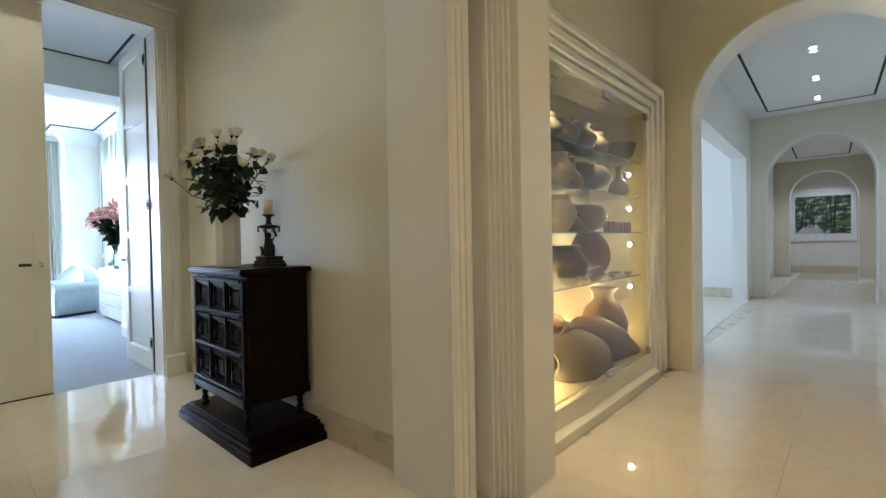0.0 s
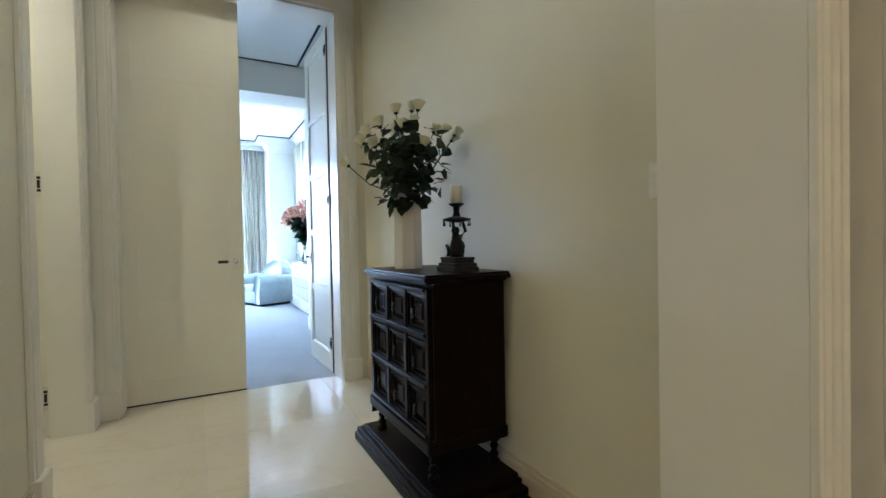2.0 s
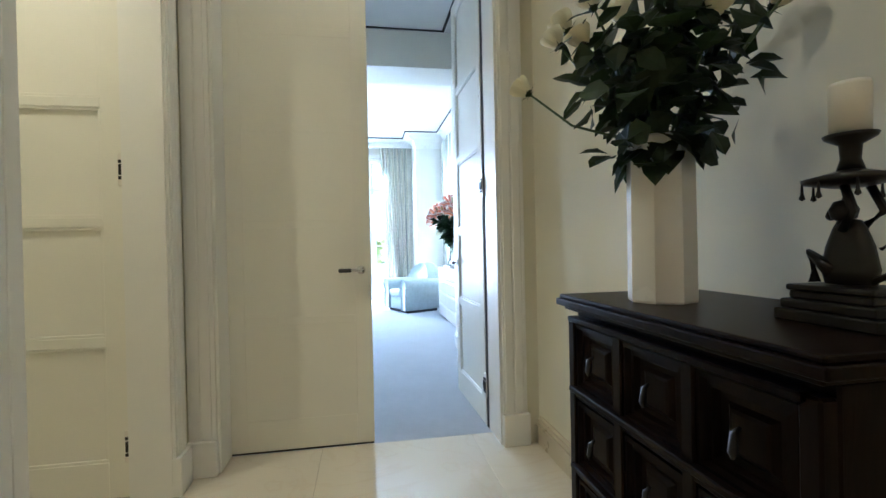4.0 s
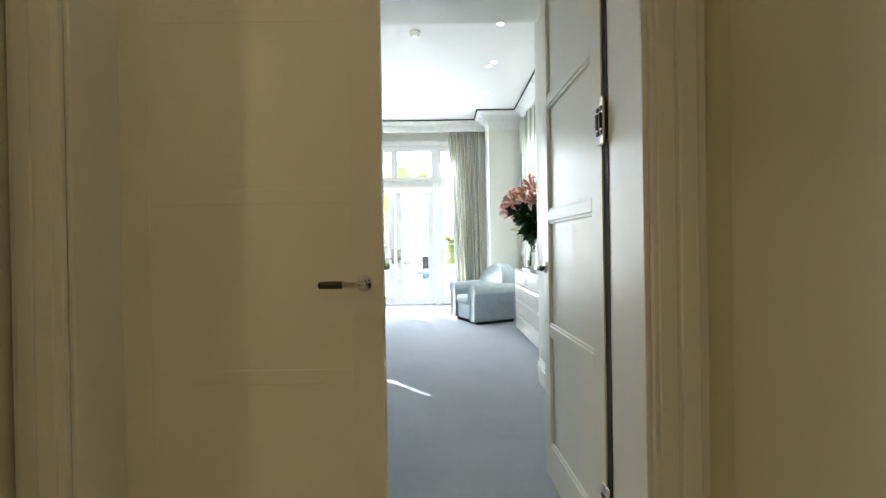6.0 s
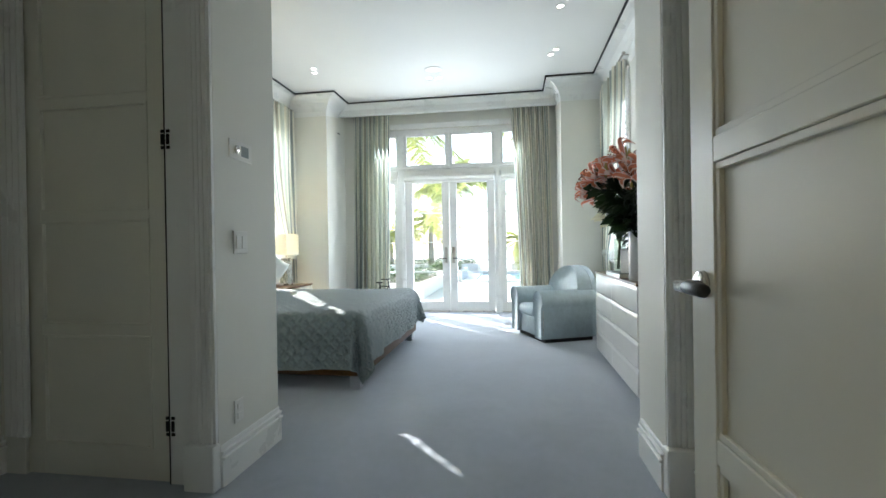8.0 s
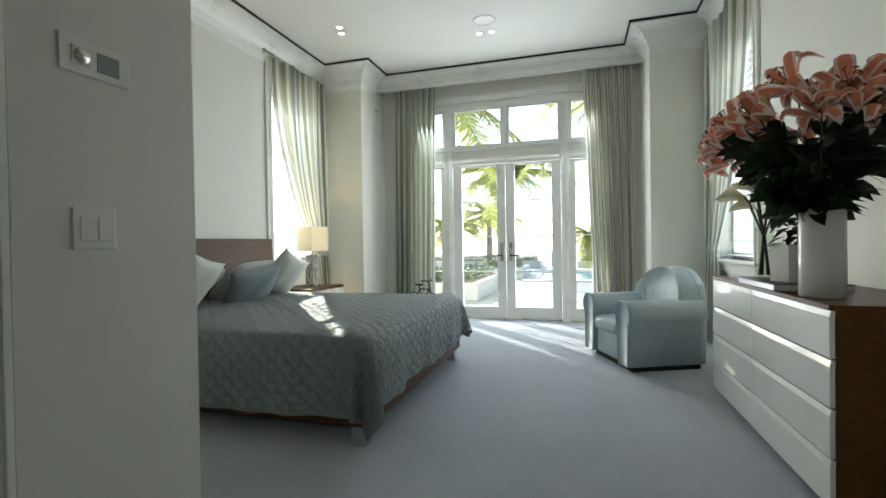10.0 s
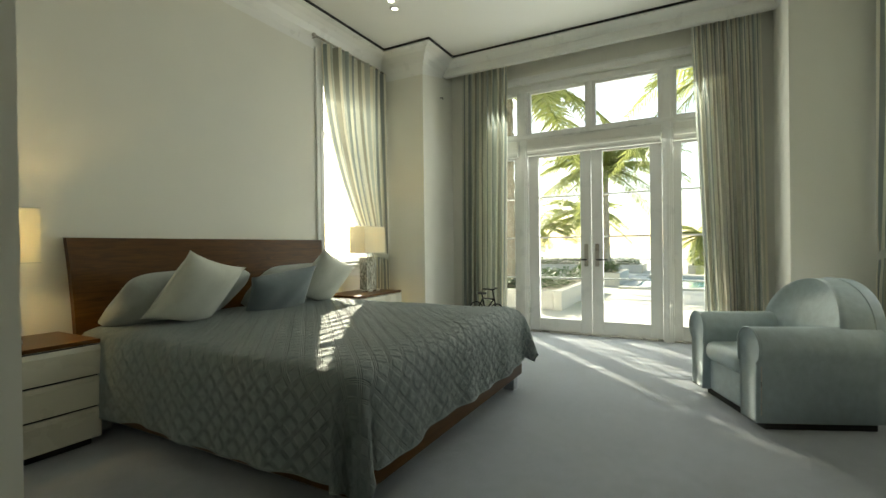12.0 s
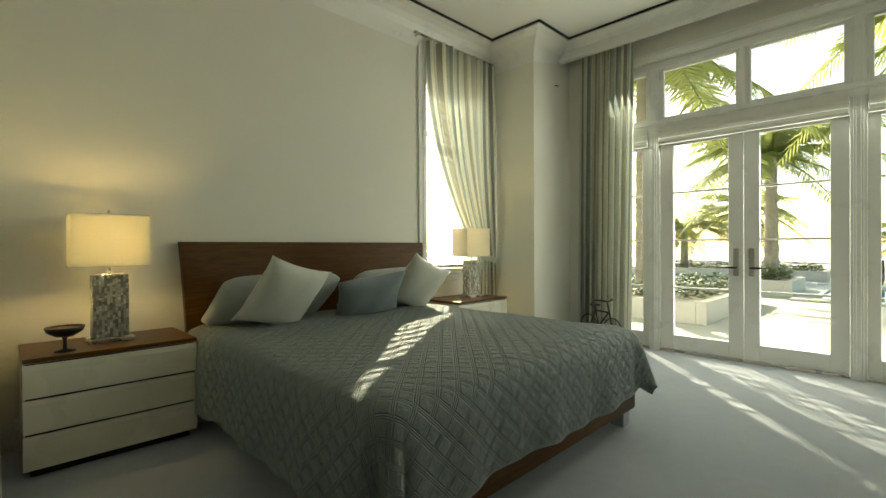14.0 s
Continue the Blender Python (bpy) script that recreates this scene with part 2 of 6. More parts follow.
def structure(name, bm, mat, label, category="", smooth=False, m=None):
    return solid(name, bm, mat, label, category or name.split("_")[0], smooth, "", m, "structure")


def add_box(bm, x0, x1, y0, y1, z0, z1, bevel=0.0, seg=1):
    x0, x1, y0, y1, z0, z1 = min(x0, x1), max(x0, x1), min(y0, y1), max(y0, y1), min(z0, z1), max(z0, z1)
    v = [bm.verts.new(p) for p in ((x0, y0, z0), (x1, y0, z0), (x1, y1, z0), (x0, y1, z0), (x0, y0, z1), (x1, y0, z1), (x1, y1, z1), (x0, y1, z1))]
    f = [bm.faces.new([v[i] for i in q]) for q in ((0, 3, 2, 1), (4, 5, 6, 7), (0, 1, 5, 4), (1, 2, 6, 5), (2, 3, 7, 6), (3, 0, 4, 7))]
    if bevel:
        edges = {e for q in f for e in q.edges}
        bmesh.ops.bevel(bm, geom=list(edges), offset=bevel, segments=seg, affect="EDGES", profile=0.5)
    return bm


def box(x0, x1, y0, y1, z0, z1, bevel=0.0, seg=1):
    return add_box(bmesh.new(), x0, x1, y0, y1, z0, z1, bevel, seg)


def boxes(*rows, bevel=0.0):
    bm = bmesh.new()
    for r in rows:
        add_box(bm, *r, bevel=bevel)
    return bm


def add_lathe(bm, profile, n=24, at=(0, 0, 0), squash=1.0):
    """Turns a profile of (radius, height) about the z axis."""
    rings = []
    for r, z in profile:
        if r < 1e-5:
            rings.append([bm.verts.new((at[0], at[1], at[2] + z))])
        else:
            rings.append([bm.verts.new((at[0] + r * math.cos(2 * math.pi * i / n), at[1] + squash * r * math.sin(2 * math.pi * i / n), at[2] + z)) for i in range(n)])
    for a, b in zip(rings, rings[1:]):
        for i in range(n):
            j = (i + 1) % n
            if len(a) == 1 and len(b) == 1:
                continue
            if len(a) == 1:
                bm.faces.new((a[0], b[i], b[j]))
            elif len(b) == 1:
                bm.faces.new((a[i], a[j], b[0]))
            else:
                bm.faces.new((a[i], a[j], b[j], b[i]))
    return bm


def lathe(profile, n=24, at=(0, 0, 0), squash=1.0):
    return add_lathe(bmesh.new(), profile, n, at, squash)


def add_tube(bm, pts, radii, n=8, cap=True):
    """A round bar along points; radii is one number or one per point."""
    pts = [Vector(p) for p in pts]
    if not isinstance(radii, (list, tuple)):
        radii = [radii] * len(pts)
    rings, up = [], Vector((0.13, 0.21, 1))
    for i, p in enumerate(pts):
        d = (pts[min(i + 1, len(pts) - 1)] - pts[max(i - 1, 0)]).normalized()
        if abs(d.dot(up.normalized())) > 0.95:
            up = Vector((1, 0.2, 0.1))
        s = d.cross(up).normalized()
        u = s.cross(d).normalized()
        rings.append([bm.verts.new(p + radii[i] * (math.cos(2 * math.pi * k / n) * s + math.sin(2 * math.pi * k / n) * u)) for k in range(n)])
    for a, b in zip(rings, rings[1:]):
        for k in range(n):
            j = (k + 1) % n
            bm.faces.new((a[k], a[j], b[j], b[k]))
    if cap:
        bm.faces.new(rings[0])
        bm.faces.new(rings[-1])
    return bm


def tube(pts, radii, n=8, cap=True):
    return add_tube(bmesh.new(), pts, radii, n, cap)


def add_prism(bm, outline, z0, z1, axis="z"):
    """Extrudes a flat outline of (a, b) pairs along an axis."""
    def at(a, b, c):
        return {"z": (a, b, c), "y": (a, c, b), "x": (c, a, b)}[axis]
    lo = [bm.verts.new(at(a, b, z0)) for a, b in outline]
    hi = [bm.verts.new(at(a, b, z1)) for a, b in outline]
    bm.faces.new(lo)
    bm.faces.new(hi)
    n = len(outline)
    for i in range(n):
        j = (i + 1) % n
        bm.faces.new((lo[i], lo[j], hi[j], hi[i]))
    return bm


def prism(outline, z0, z1, axis="z"):
    return add_prism(bmesh.new(), outline, z0, z1, axis)


def grid_sheet(nu, nv, f, uv=True):
    """A sheet of nu x nv cells over f(u, v) with a UV map of u, v."""
    bm = bmesh.new()
    layer = bm.loops.layers.uv.new("UVMap")
    rows = [[bm.verts.new(f(i / nu, j / nv)) for i in range(nu + 1)] for j in range(nv + 1)]
    for j in range(nv):
        for i in range(nu):
            face = bm.faces.new((rows[j][i], rows[j][i + 1], rows[j + 1][i + 1], rows[j + 1][i]))
            for loop, (a, b) in zip(face.loops, ((i, j), (i + 1, j), (i + 1, j + 1), (i, j + 1))):
                loop[layer].uv = (a / nu, b / nv)
    return bm


def wall_with_holes(axis, lo, hi, a0, a1, z0, z1, holes, bm=None):
    """A wall slab between lo and hi on axis, from a0 to a1 along the other, with (b0, b1, c0, c1) openings cut through."""
    bm = bm or bmesh.new()
    cuts = sorted({a0, a1, *[h[0] for h in holes], *[h[1] for h in holes]})
    for s, e in zip(cuts, cuts[1:]):
        mid = (s + e) / 2
        spans = sorted((h[2], h[3]) for h in holes if h[0] <= mid <= h[1])
        z = z0
        for c0, c1 in [*spans, (z1, z1)]:
            if c0 > z + 1e-6:
                add_box(bm, *((lo, hi, s, e) if axis == "x" else (s, e, lo, hi)), z, c0)
            z = max(z, c1)
    return bm


def fluted(bm, axis, face, out, a0, a1, z0, z1, reeds=3):
    """Casing on a wall: a backing board with a raised back band and reeds. face is the wall plane on axis, out the way it stands proud."""
    w = a1 - a0
    def slab(s, e, d, bevel=0.003):
        lo, hi = sorted((face, face + out * d))
        add_box(bm, *((lo, hi, s, e) if axis == "x" else (s, e, lo, hi)), z0, z1, bevel, 2)
    slab(a0, a1, 0.02)
    for k in range(reeds):
        s = a0 + w * (0.10 + 0.80 * k / reeds)
        slab(s, s + w * 0.80 / reeds * 0.86, 0.024 + 0.002 * k, 0.004)
    return bm

# ---- the building: bedroom, entry passage, alcove, gallery and corridor ----
H = 3.6
structure("floor_bedroom", box(-12.40, -4.62, -3.2, 2.75, -0.06, 0.0), CARPET, "pale blue-grey fitted carpet with soft pile", "carpet")
ground_hall = structure("floor_hall", box(-4.62, 2.4, -4.2, 19.2, -0.08, -0.006), JOINT, "cream polished marble floor with fine joints", "marble floor")

# door wall between alcove and entry passage
structure("wall_door", wall_with_holes("x", -4.70, -4.43, -3.2, 2.75, 0, H, [(-0.13, 1.47, 0, 3.19)]), HALL_PAINT, "cream painted wall around tall double doors", "wall")
structure("wall_alcove_north", boxes((-4.43, -1.44, 1.70, 1.86, 0, H)), HALL_PAINT, "cream painted plaster wall behind the carved cabinet", "wall")
structure("wall_alcove_south", wall_with_holes("y", -0.46, -0.28, -4.43, -1.05, 0, H, [(-4.22, -3.25, 0, 3.06)]), HALL_PAINT, "cream painted plaster wall with a tall doorway", "wall")
structure("wall_side_room", boxes((-4.43, -4.31, -2.0, -0.46, 0, H), (-2.9, -2.8, -2.0, -0.46, 0, H), (-4.43, -2.8, -2.1, -2.0, 0, H)), HALL_PAINT, "plain cream walls of the room beyond the doorway", "wall")
# the opening of the alcove to the gallery, and the gallery
pier = structure("pier_alcove", box(-1.44, -1.06, 1.60, 1.758, 0, H), WHITE_TRIM, "cream painted pier between alcove and display cabinet", "pier")
for name, row in (("recess", (-1.60, -1.13, 1.758, 1.805, 0, H)), ("pier_step", (-1.60, -1.0, 1.805, 1.90, 0, H)), ("pier_front", (-1.20, -0.88, 1.90, 2.18, 0, H))):
    part(name, box(*row), WHITE_TRIM, pier)
structure("wall_gallery_west", wall_with_holes("x", -2.12, -1.09, 1.90, 4.62, 0, H, [(2.19, 4.21, 0.18, 2.25)]), HALL_PAINT, "cream painted gallery wall holding the lit display niche", "wall")
structure("wall_gallery_south", boxes((-1.30, -1.05, -4.2, -0.46, 0, H), (-1.3, 2.4, -4.35, -4.2, 0, H), (2.3, 2.45, -4.2, 5.0, 0, H)), HALL_PAINT, "plain cream gallery walls", "wall")
structure("ceiling_hall", boxes((-4.43, -2.12, -0.46, 1.86, H, H + 0.15), (-2.12, 2.45, -4.35, 4.60, H, H + 0.15), (-4.43, -2.8, -2.1, -0.28, H + 0.003, H + 0.15)), CEILING_PAINT, "smooth white plaster ceiling", "ceiling")

# corridor with arches, laid out in its own frame
COR = pose(-0.03, 4.56, 0, 0, 0, 1.7)


def arch_wall(name, y0, y1, half, spring, xl, xr, top):
    bm = bmesh.new()
    n = 28
    arc = [(half * math.cos(math.pi * k / n), spring + half * math.sin(math.pi * k / n)) for k in range(n + 1)]
    for y_a, y_b in ((y0, y1),):
        add_box(bm, xl, -half, y_a, y_b, 0, spring)
        add_box(bm, half, xr, y_a, y_b, 0, spring)
        left = [(xl, spring), *[p for p in reversed(arc) if p[0] <= 1e-6], (0, top), (xl, top)]
        right = [(0, top), *[p for p in reversed(arc) if p[0] >= -1e-6], (xr, spring), (xr, top)]
        for o in (left, right):
            add_prism(bm, o, y_a, y_b, "y")
    bmesh.ops.remove_doubles(bm, verts=bm.verts, dist=1e-4)
    return structure(name, bm, HALL_PAINT, "cream plaster wall with a round-headed arch", "arch", m=COR)


arch_wall("wall_arch_1", 0.0, 0.34, 0.78, 2.20, -1.60, 2.6, H)
arch_wall("wall_arch_2", 6.2, 6.6, 0.78, 2.24, -1.25, 1.25, H)
arch_wall("wall_arch_3", 12.0, 12.4, 0.75, 2.24, -1.25, 1.25, H)


def arch_trim(y0, y1, half, spring):
    """Smooth white lining standing a little proud inside an arch."""
    bm = bmesh.new()
    n = 28
    path = [(half, 0), (half, spring)] + [(half * math.cos(math.pi * k / n), spring + half * math.sin(math.pi * k / n)) for k in range(1, n)] + [(-half, spring), (-half, 0)]
    inner = [(x * (half - 0.02) / half, z if z <= spring else spring + (z - spring) * (half - 0.02) / half) for x, z in path]
    for (a, b), (c, d) in zip(zip(path, path[1:]), zip(inner, inner[1:])):
        add_prism(bm, [a, b, d, c], y0 - 0.012, y1 + 0.012, "y")
    structure("trim_arch", bm, WHITE_TRIM, "white painted lining of an arch", "trim", m=COR)


arch_trim(0.0, 0.34, 0.78, 2.20)
arch_trim(6.2, 6.6, 0.78, 2.24)
arch_trim(12.0, 12.4, 0.75, 2.24)
structure("wall_corridor", boxes((1.10, 1.25, 0.34, 6.2, 0, H), (-1.25, -1.02, 0.34, 0.9, 0, H), (-1.25, -1.02, 5.55, 6.2, 0, H), (-1.25, -1.02, 0.9, 5.55, 2.62, H), (-1.25, -1.10, 6.6, 12.0, 0, H), (1.10, 1.25, 6.6, 12.0, 0, H)), ROOM_PAINT, "off-white plaster corridor walls with a wide side opening", "wall", m=COR)
structure("wall_side_hall", boxes((-5.0, -1.25, 5.95, 6.1, 0, H), (-5.1, -5.0, 0.2, 6.1, 0, H), (-5.0, -1.60, 0.14, 0.3, 0, H)), ROOM_PAINT, "off-white walls of the hall beside the corridor", "wall", m=COR)
structure("wall_corridor_end", boxes((-3.0, 3.0, 13.85, 14.0, 0, H), (-3.0, -2.9, 12.2, 13.85, 0, H), (2.9, 3.0, 12.2, 13.85, 0, H), (-3.0, -1.25, 12.2, 12.4, 0, H), (1.25, 3.0, 12.2, 12.4, 0, H)), ROOM_PAINT, "pale end wall behind the framed picture", "wall", m=COR)
structure("ceiling_corridor", boxes((-1.25, 1.25, 0.34, 6.2, 3.44, H), (-1.25, 1.25, 6.6, 12.0, 3.3, H), (-3.0, 3.0, 12.4, 14.0, 3.4, H), (-5.1, -1.25, 0.2, 6.1, 3.4, H)), CEILING_PAINT, "white plaster ceilings of the corridor", "ceiling", m=COR)


def ring_gap(bm, x0, x1, y0, y1, z, w=0.03, t=0.004):
    for r in ((x0, x1, y0, y0 + w), (x0, x1, y1 - w, y1), (x0, x0 + w, y0 + w, y1 - w), (x1 - w, x1, y0 + w, y1 - w)):
        add_box(bm, *r, z - t, z + t)


bm = bmesh.new()
ring_gap(bm, -0.72, 0.72, 0.7, 5.72, 3.438)
ring_gap(bm, -0.55, 0.55, 7.2, 11.4, 3.298)
add_box(bm, -3.6, -2.3, 5.2, 5.23, 3.392, 3.398)
structure("trim_corridor_gap", bm, SHADOW_GAP, "thin black shadow gap in the corridor ceilings", "trim", m=COR)
structure("floor_corridor_side", box(-5.1, -1.0, 0.34, 6.1, -0.06, -0.001), MARBLE, "cream polished marble floor of the side hall", "marble floor", m=COR)
structure("baseboard_corridor", boxes((-4.9, -1.25, 5.93, 5.95, 0, 0.18), (-2.9, 2.9, 13.83, 13.85, 0, 0.22), (-1.10, -1.08, 6.6, 12.0, 0, 0.18), (1.08, 1.10, 0.34, 6.2, 0, 0.18), (-1.02, -1.0, 5.55, 6.2, 0, 0.18), bevel=0.004), BASE_STONE, "beige stone skirting of the corridor", "baseboard", m=COR)

# entry passage between the double doors and the bedroom
structure("wall_passage", boxes((-7.02, -6.56, -2.0, -0.36, 0, H), (-6.56, -6.50, -0.50, -0.36, 0, H), (-6.56, -6.50, -2.0, -1.46, 0, H), (-6.56, -6.50, -1.46, -0.50, 2.9, H), (-7.10, -6.72, 1.74, 2.75, 0, H), (-7.02, -6.55, -0.36, 1.74, 3.08, H), (-6.5, -4.70, -1.75, -1.6, 0, H), (-6.72, -4.70, 1.86, 2.0, 0, H), (-6.72, -6.55, 1.74, 1.86, 3.08, H)), ROOM_PAINT, "white painted walls of the entry passage", "wall")
structure("ceiling_passage", boxes((-6.55, -4.70, -1.75, 1.86, 3.46, H)), CEILING_PAINT, "white plaster ceiling over the entry passage", "ceiling")
# bedroom shell
SOUTH_WIN = (-11.42, -10.40, 0.93, 3.21)
NORTH_WIN = (-11.36, -10.30, 0.93, 3.16)
structure("wall_bed", wall_with_holes("y", -2.95, -2.55, -12.6, -6.95, 0, H + 0.3, [SOUTH_WIN]), ROOM_PAINT, "ivory painted bedroom wall behind the bed", "wall")
structure("wall_dresser", wall_with_holes("y", 2.47, 2.85, -12.6, -7.10, 0, H + 0.3, [NORTH_WIN]), ROOM_PAINT, "ivory painted bedroom wall behind the dresser", "wall")
structure("wall_bedroom_corner", boxes((-7.06, -7.02, -2.55, -0.36, 0, H), (-7.06, -7.02, -0.36, 1.74, 3.083, H), (-7.15, -7.10, 1.74, 2.47, 0, H)), ROOM_PAINT, "ivory painted return walls beside the bedroom entrance", "wall")
structure("wall_window", wall_with_holes("x", -12.62, -12.30, -1.90, 1.80, 0, H + 0.3, [(-1.35, 1.29, 0, 3.22)]), ROOM_PAINT, "ivory painted wall around the french doors", "wall")
structure("pilaster_window", boxes((-12.62, -11.50, -2.55, -1.90, 0, H), (-12.62, -11.50, 1.80, 2.47, 0, H)), ROOM_PAINT, "ivory painted piers flanking the window bay", "pilaster")
structure("ceiling_bedroom", boxes((-12.62, -6.98, -2.95, 2.85, H + 0.02, H + 0.3)), CEILING_PAINT, "smooth white bedroom ceiling", "ceiling")


def cove_run(bm, path, feet, z1, reach, closed=False, steps=6):
    """A hollow cornice that leans from the wall line at each foot height out to the ceiling at z1; path runs with the room on its left."""
    pts = [Vector((x, y)) for x, y in path]
    n = len(pts)
    offs = []
    for i in range(n):
        a = (pts[i] - pts[i - 1]).normalized() if (closed or i > 0) else (pts[1] - pts[0]).normalized()
        b = (pts[(i + 1) % n] - pts[i]).normalized() if (closed or i < n - 1) else a
        na, nb = Vector((-a.y, a.x)), Vector((-b.y, b.x))
        m = (na + nb).normalized()
        offs.append(m / max(0.3, m.dot(na)))
    rows = []
    for k in range(steps + 1):
        a = k / steps * math.pi / 2
        d = reach * (1 - math.cos(a))
        rows.append([bm.verts.new((*(p + o * d), z0 + (z1 - z0) * math.sin(a))) for p, o, z0 in zip(pts, offs, feet)])
    rows.append([bm.verts.new((*(p + o * reach), z1 + 0.015)) for p, o in zip(pts, offs)])
    rows.append([bm.verts.new((*(p - o * 0.01), z1 + 0.015)) for p, o in zip(pts, offs)])
    rows.append([bm.verts.new((*(p - o * 0.01), z0)) for p, o, z0 in zip(pts, offs, feet)])
    span = n if closed else n - 1
    for r0, r1 in zip(rows, rows[1:] + rows[:1]):
        for i in range(span):
            j = (i + 1) % n
            bm.faces.new((r0[i], r0[j], r1[j], r1[i]))
    return bm


# cornice round the room; the bay's front edge is a straight pelmet
BAY_X = -12.06
RING = [(-7.06, -2.55), (-7.06, 1.74), (-7.15, 1.74), (-7.15, 2.47), (-11.50, 2.47), (-11.50, 1.80), (BAY_X - 0.06, 1.80), (BAY_X - 0.06, -1.90), (-11.50, -1.90), (-11.50, -2.55)]
cornice = cove_run(bmesh.new(), RING, [3.435 if x < BAY_X else 3.30 for x, _ in RING], 3.585, 0.22, closed=True)
structure("cornice_bedroom", cornice, ROOM_TRIM, "white hollow plaster cornice under the ceiling", "cornice")
structure("pelmet_bay", boxes((BAY_X - 0.03, BAY_X, -1.90, 1.80, 3.425, 3.58), (BAY_X, BAY_X + 0.015, -1.90, 1.80, 3.432, 3.475), bevel=0.004), ROOM_TRIM, "white pelmet board across the window bay", "pelmet")
gap = bmesh.new()
inner = [(-7.28, -2.33), (-7.28, 1.5), (-7.37, 1.5), (-7.37, 2.25), (-11.28, 2.25), (-11.28, 1.58), (-11.90, 1.58), (-11.90, -1.68), (-11.28, -1.68), (-11.28, -2.33)]
for (ax, ay), (bx, by) in zip(inner, inner[1:] + inner[:1]):
    lo_x, hi_x, lo_y, hi_y = min(ax, bx), max(ax, bx), min(ay, by), max(ay, by)
    add_box(gap, lo_x - 0.02, hi_x + 0.02, lo_y - 0.02, hi_y + 0.02, 3.60, 3.618)
structure("trim_bedroom_gap", gap, SHADOW_GAP, "thin black shadow gap between cornice and ceiling", "trim")
pg = bmesh.new()
ring_gap(pg, -6.52, -4.75, -1.5, 1.55, 3.455, 0.025)
structure("trim_passage_gap", pg, SHADOW_GAP, "thin black shadow gap in the passage ceiling", "trim")


def skirting(name, runs, mat, height, label):
    """Moulded skirting: runs of (axis, face, out, a0, a1)."""
    bm = bmesh.new()
    for axis, face, out, a0, a1 in runs:
        for d, z0, z1 in ((0.022, 0.0, height * 0.66), (0.032, height * 0.66, height * 0.74), (0.018, height * 0.74, height * 0.80), (0.024, height * 0.80, height * 0.88), (0.009, height * 0.88, height)):
            lo, hi = sorted((face, face + out * d))
            add_box(bm, *((lo, hi, a0, a1) if axis == "x" else (a0, a1, lo, hi)), z0, z1, 0.002)
    return structure(name, bm, mat, label, "baseboard")


skirting("baseboard_alcove", [("y", 1.70, -1, -4.40, -1.44), ("y", -0.28, 1, -3.09, -1.05), ("x", -1.09, 1, 4.46, 4.56), ("x", -1.13, 1, 1.76, 1.803)], BASE_STONE, 0.17, "beige stone skirting with a moulded top")
skirting("baseboard_passage", [("y", -0.36, 1, -7.06, -6.50), ("y", 1.74, -1, -7.10, -6.72), ("y", 1.86, -1, -6.65, -4.7), ("y", -1.6, 1, -6.5, -4.7)], ROOM_TRIM, 0.20, "white painted skirting with a moulded top")
skirting("baseboard_bedroom", [("y", -2.55, 1, -11.5, -7.15), ("y", 2.47, -1, -11.5, -7.15), ("x", -7.06, -1, -2.55, -0.36), ("x", -7.15, -1, 1.74, 2.47), ("x", -11.5, 1, -2.55, -1.9), ("x", -11.5, 1, 1.8, 2.47), ("y", -1.90, 1, -12.28, -11.5), ("y", 1.80, -1, -12.28, -11.5)], ROOM_TRIM, 0.18, "white painted bedroom skirting")

# casings
cs = bmesh.new()
fluted(cs, "x", -4.43, 1, -0.27, -0.13, 0, 3.33, 2)
fluted(cs, "x", -4.43, 1, 1.47, 1.62, 0, 3.33, 2)
add_box(cs, -4.43, -4.40, -0.27, 1.62, 3.19, 3.34, 0.004)
add_box(cs, -4.43, -4.37, -0.28, 1.64, 3.34, 3.38, 0.006)
for y0, y1 in ((-0.275, -0.125), (1.465, 1.63)):
    add_box(cs, -4.43, -4.385, y0, y1, 0, 0.19, 0.004)
structure("casing_double_door", cs, WHITE_TRIM, "white painted casing round the double doors", "casing")
jb = boxes((-4.70, -4.43, -0.135, -0.115, 0, 3.19), (-4.70, -4.43, 1.455, 1.475, 0, 3.19), (-4.70, -4.43, -0.115, 1.455, 3.175, 3.195), bevel=0.002)
structure("jamb_double_door", jb, WHITE_TRIM, "white painted jamb lining of the double doors", "jamb")
cs = bmesh.new()
fluted(cs, "y", -0.28, 1, -4.36, -4.22, 0, 3.2, 2)
fluted(cs, "y", -0.28, 1, -3.25, -3.11, 0, 3.2, 2)
add_box(cs, -4.36, -3.11, -0.28, -0.25, 3.06, 3.22, 0.004)
for x0, x1 in ((-4.365, -4.215), (-3.255, -3.105)):
    add_box(cs, x0, x1, -0.28, -0.235, 0, 0.19, 0.004)
add_box(cs, -4.232, -4.212, -0.465, -0.275, 0, 3.06)
add_box(cs, -3.258, -3.238, -0.465, -0.275, 0, 3.06)
structure("casing_side_door", cs, WHITE_TRIM, "white painted casing of the side doorway", "casing")
cs = bmesh.new()
fluted(cs, "x", -6.50, 1, -0.485, -0.36, 0.2, 3.08, 4)
fluted(cs, "x", -6.50, 1, -1.56, -1.42, 0.2, 3.08, 3)
for y0, y1 in ((-0.51, -0.35),):
    add_box(cs, -6.50, -6.445, y0, y1, 0, 0.22, 0.005)
add_box(cs, -6.50, -6.46, -1.56, -0.36, 2.9, 3.05, 0.004)
fluted(cs, "x", -6.72, 1, 1.742, 1.857, 0.2, 3.08, 4)
add_box(cs, -6.72, -6.655, 1.727, 1.859, 0, 0.22, 0.005)
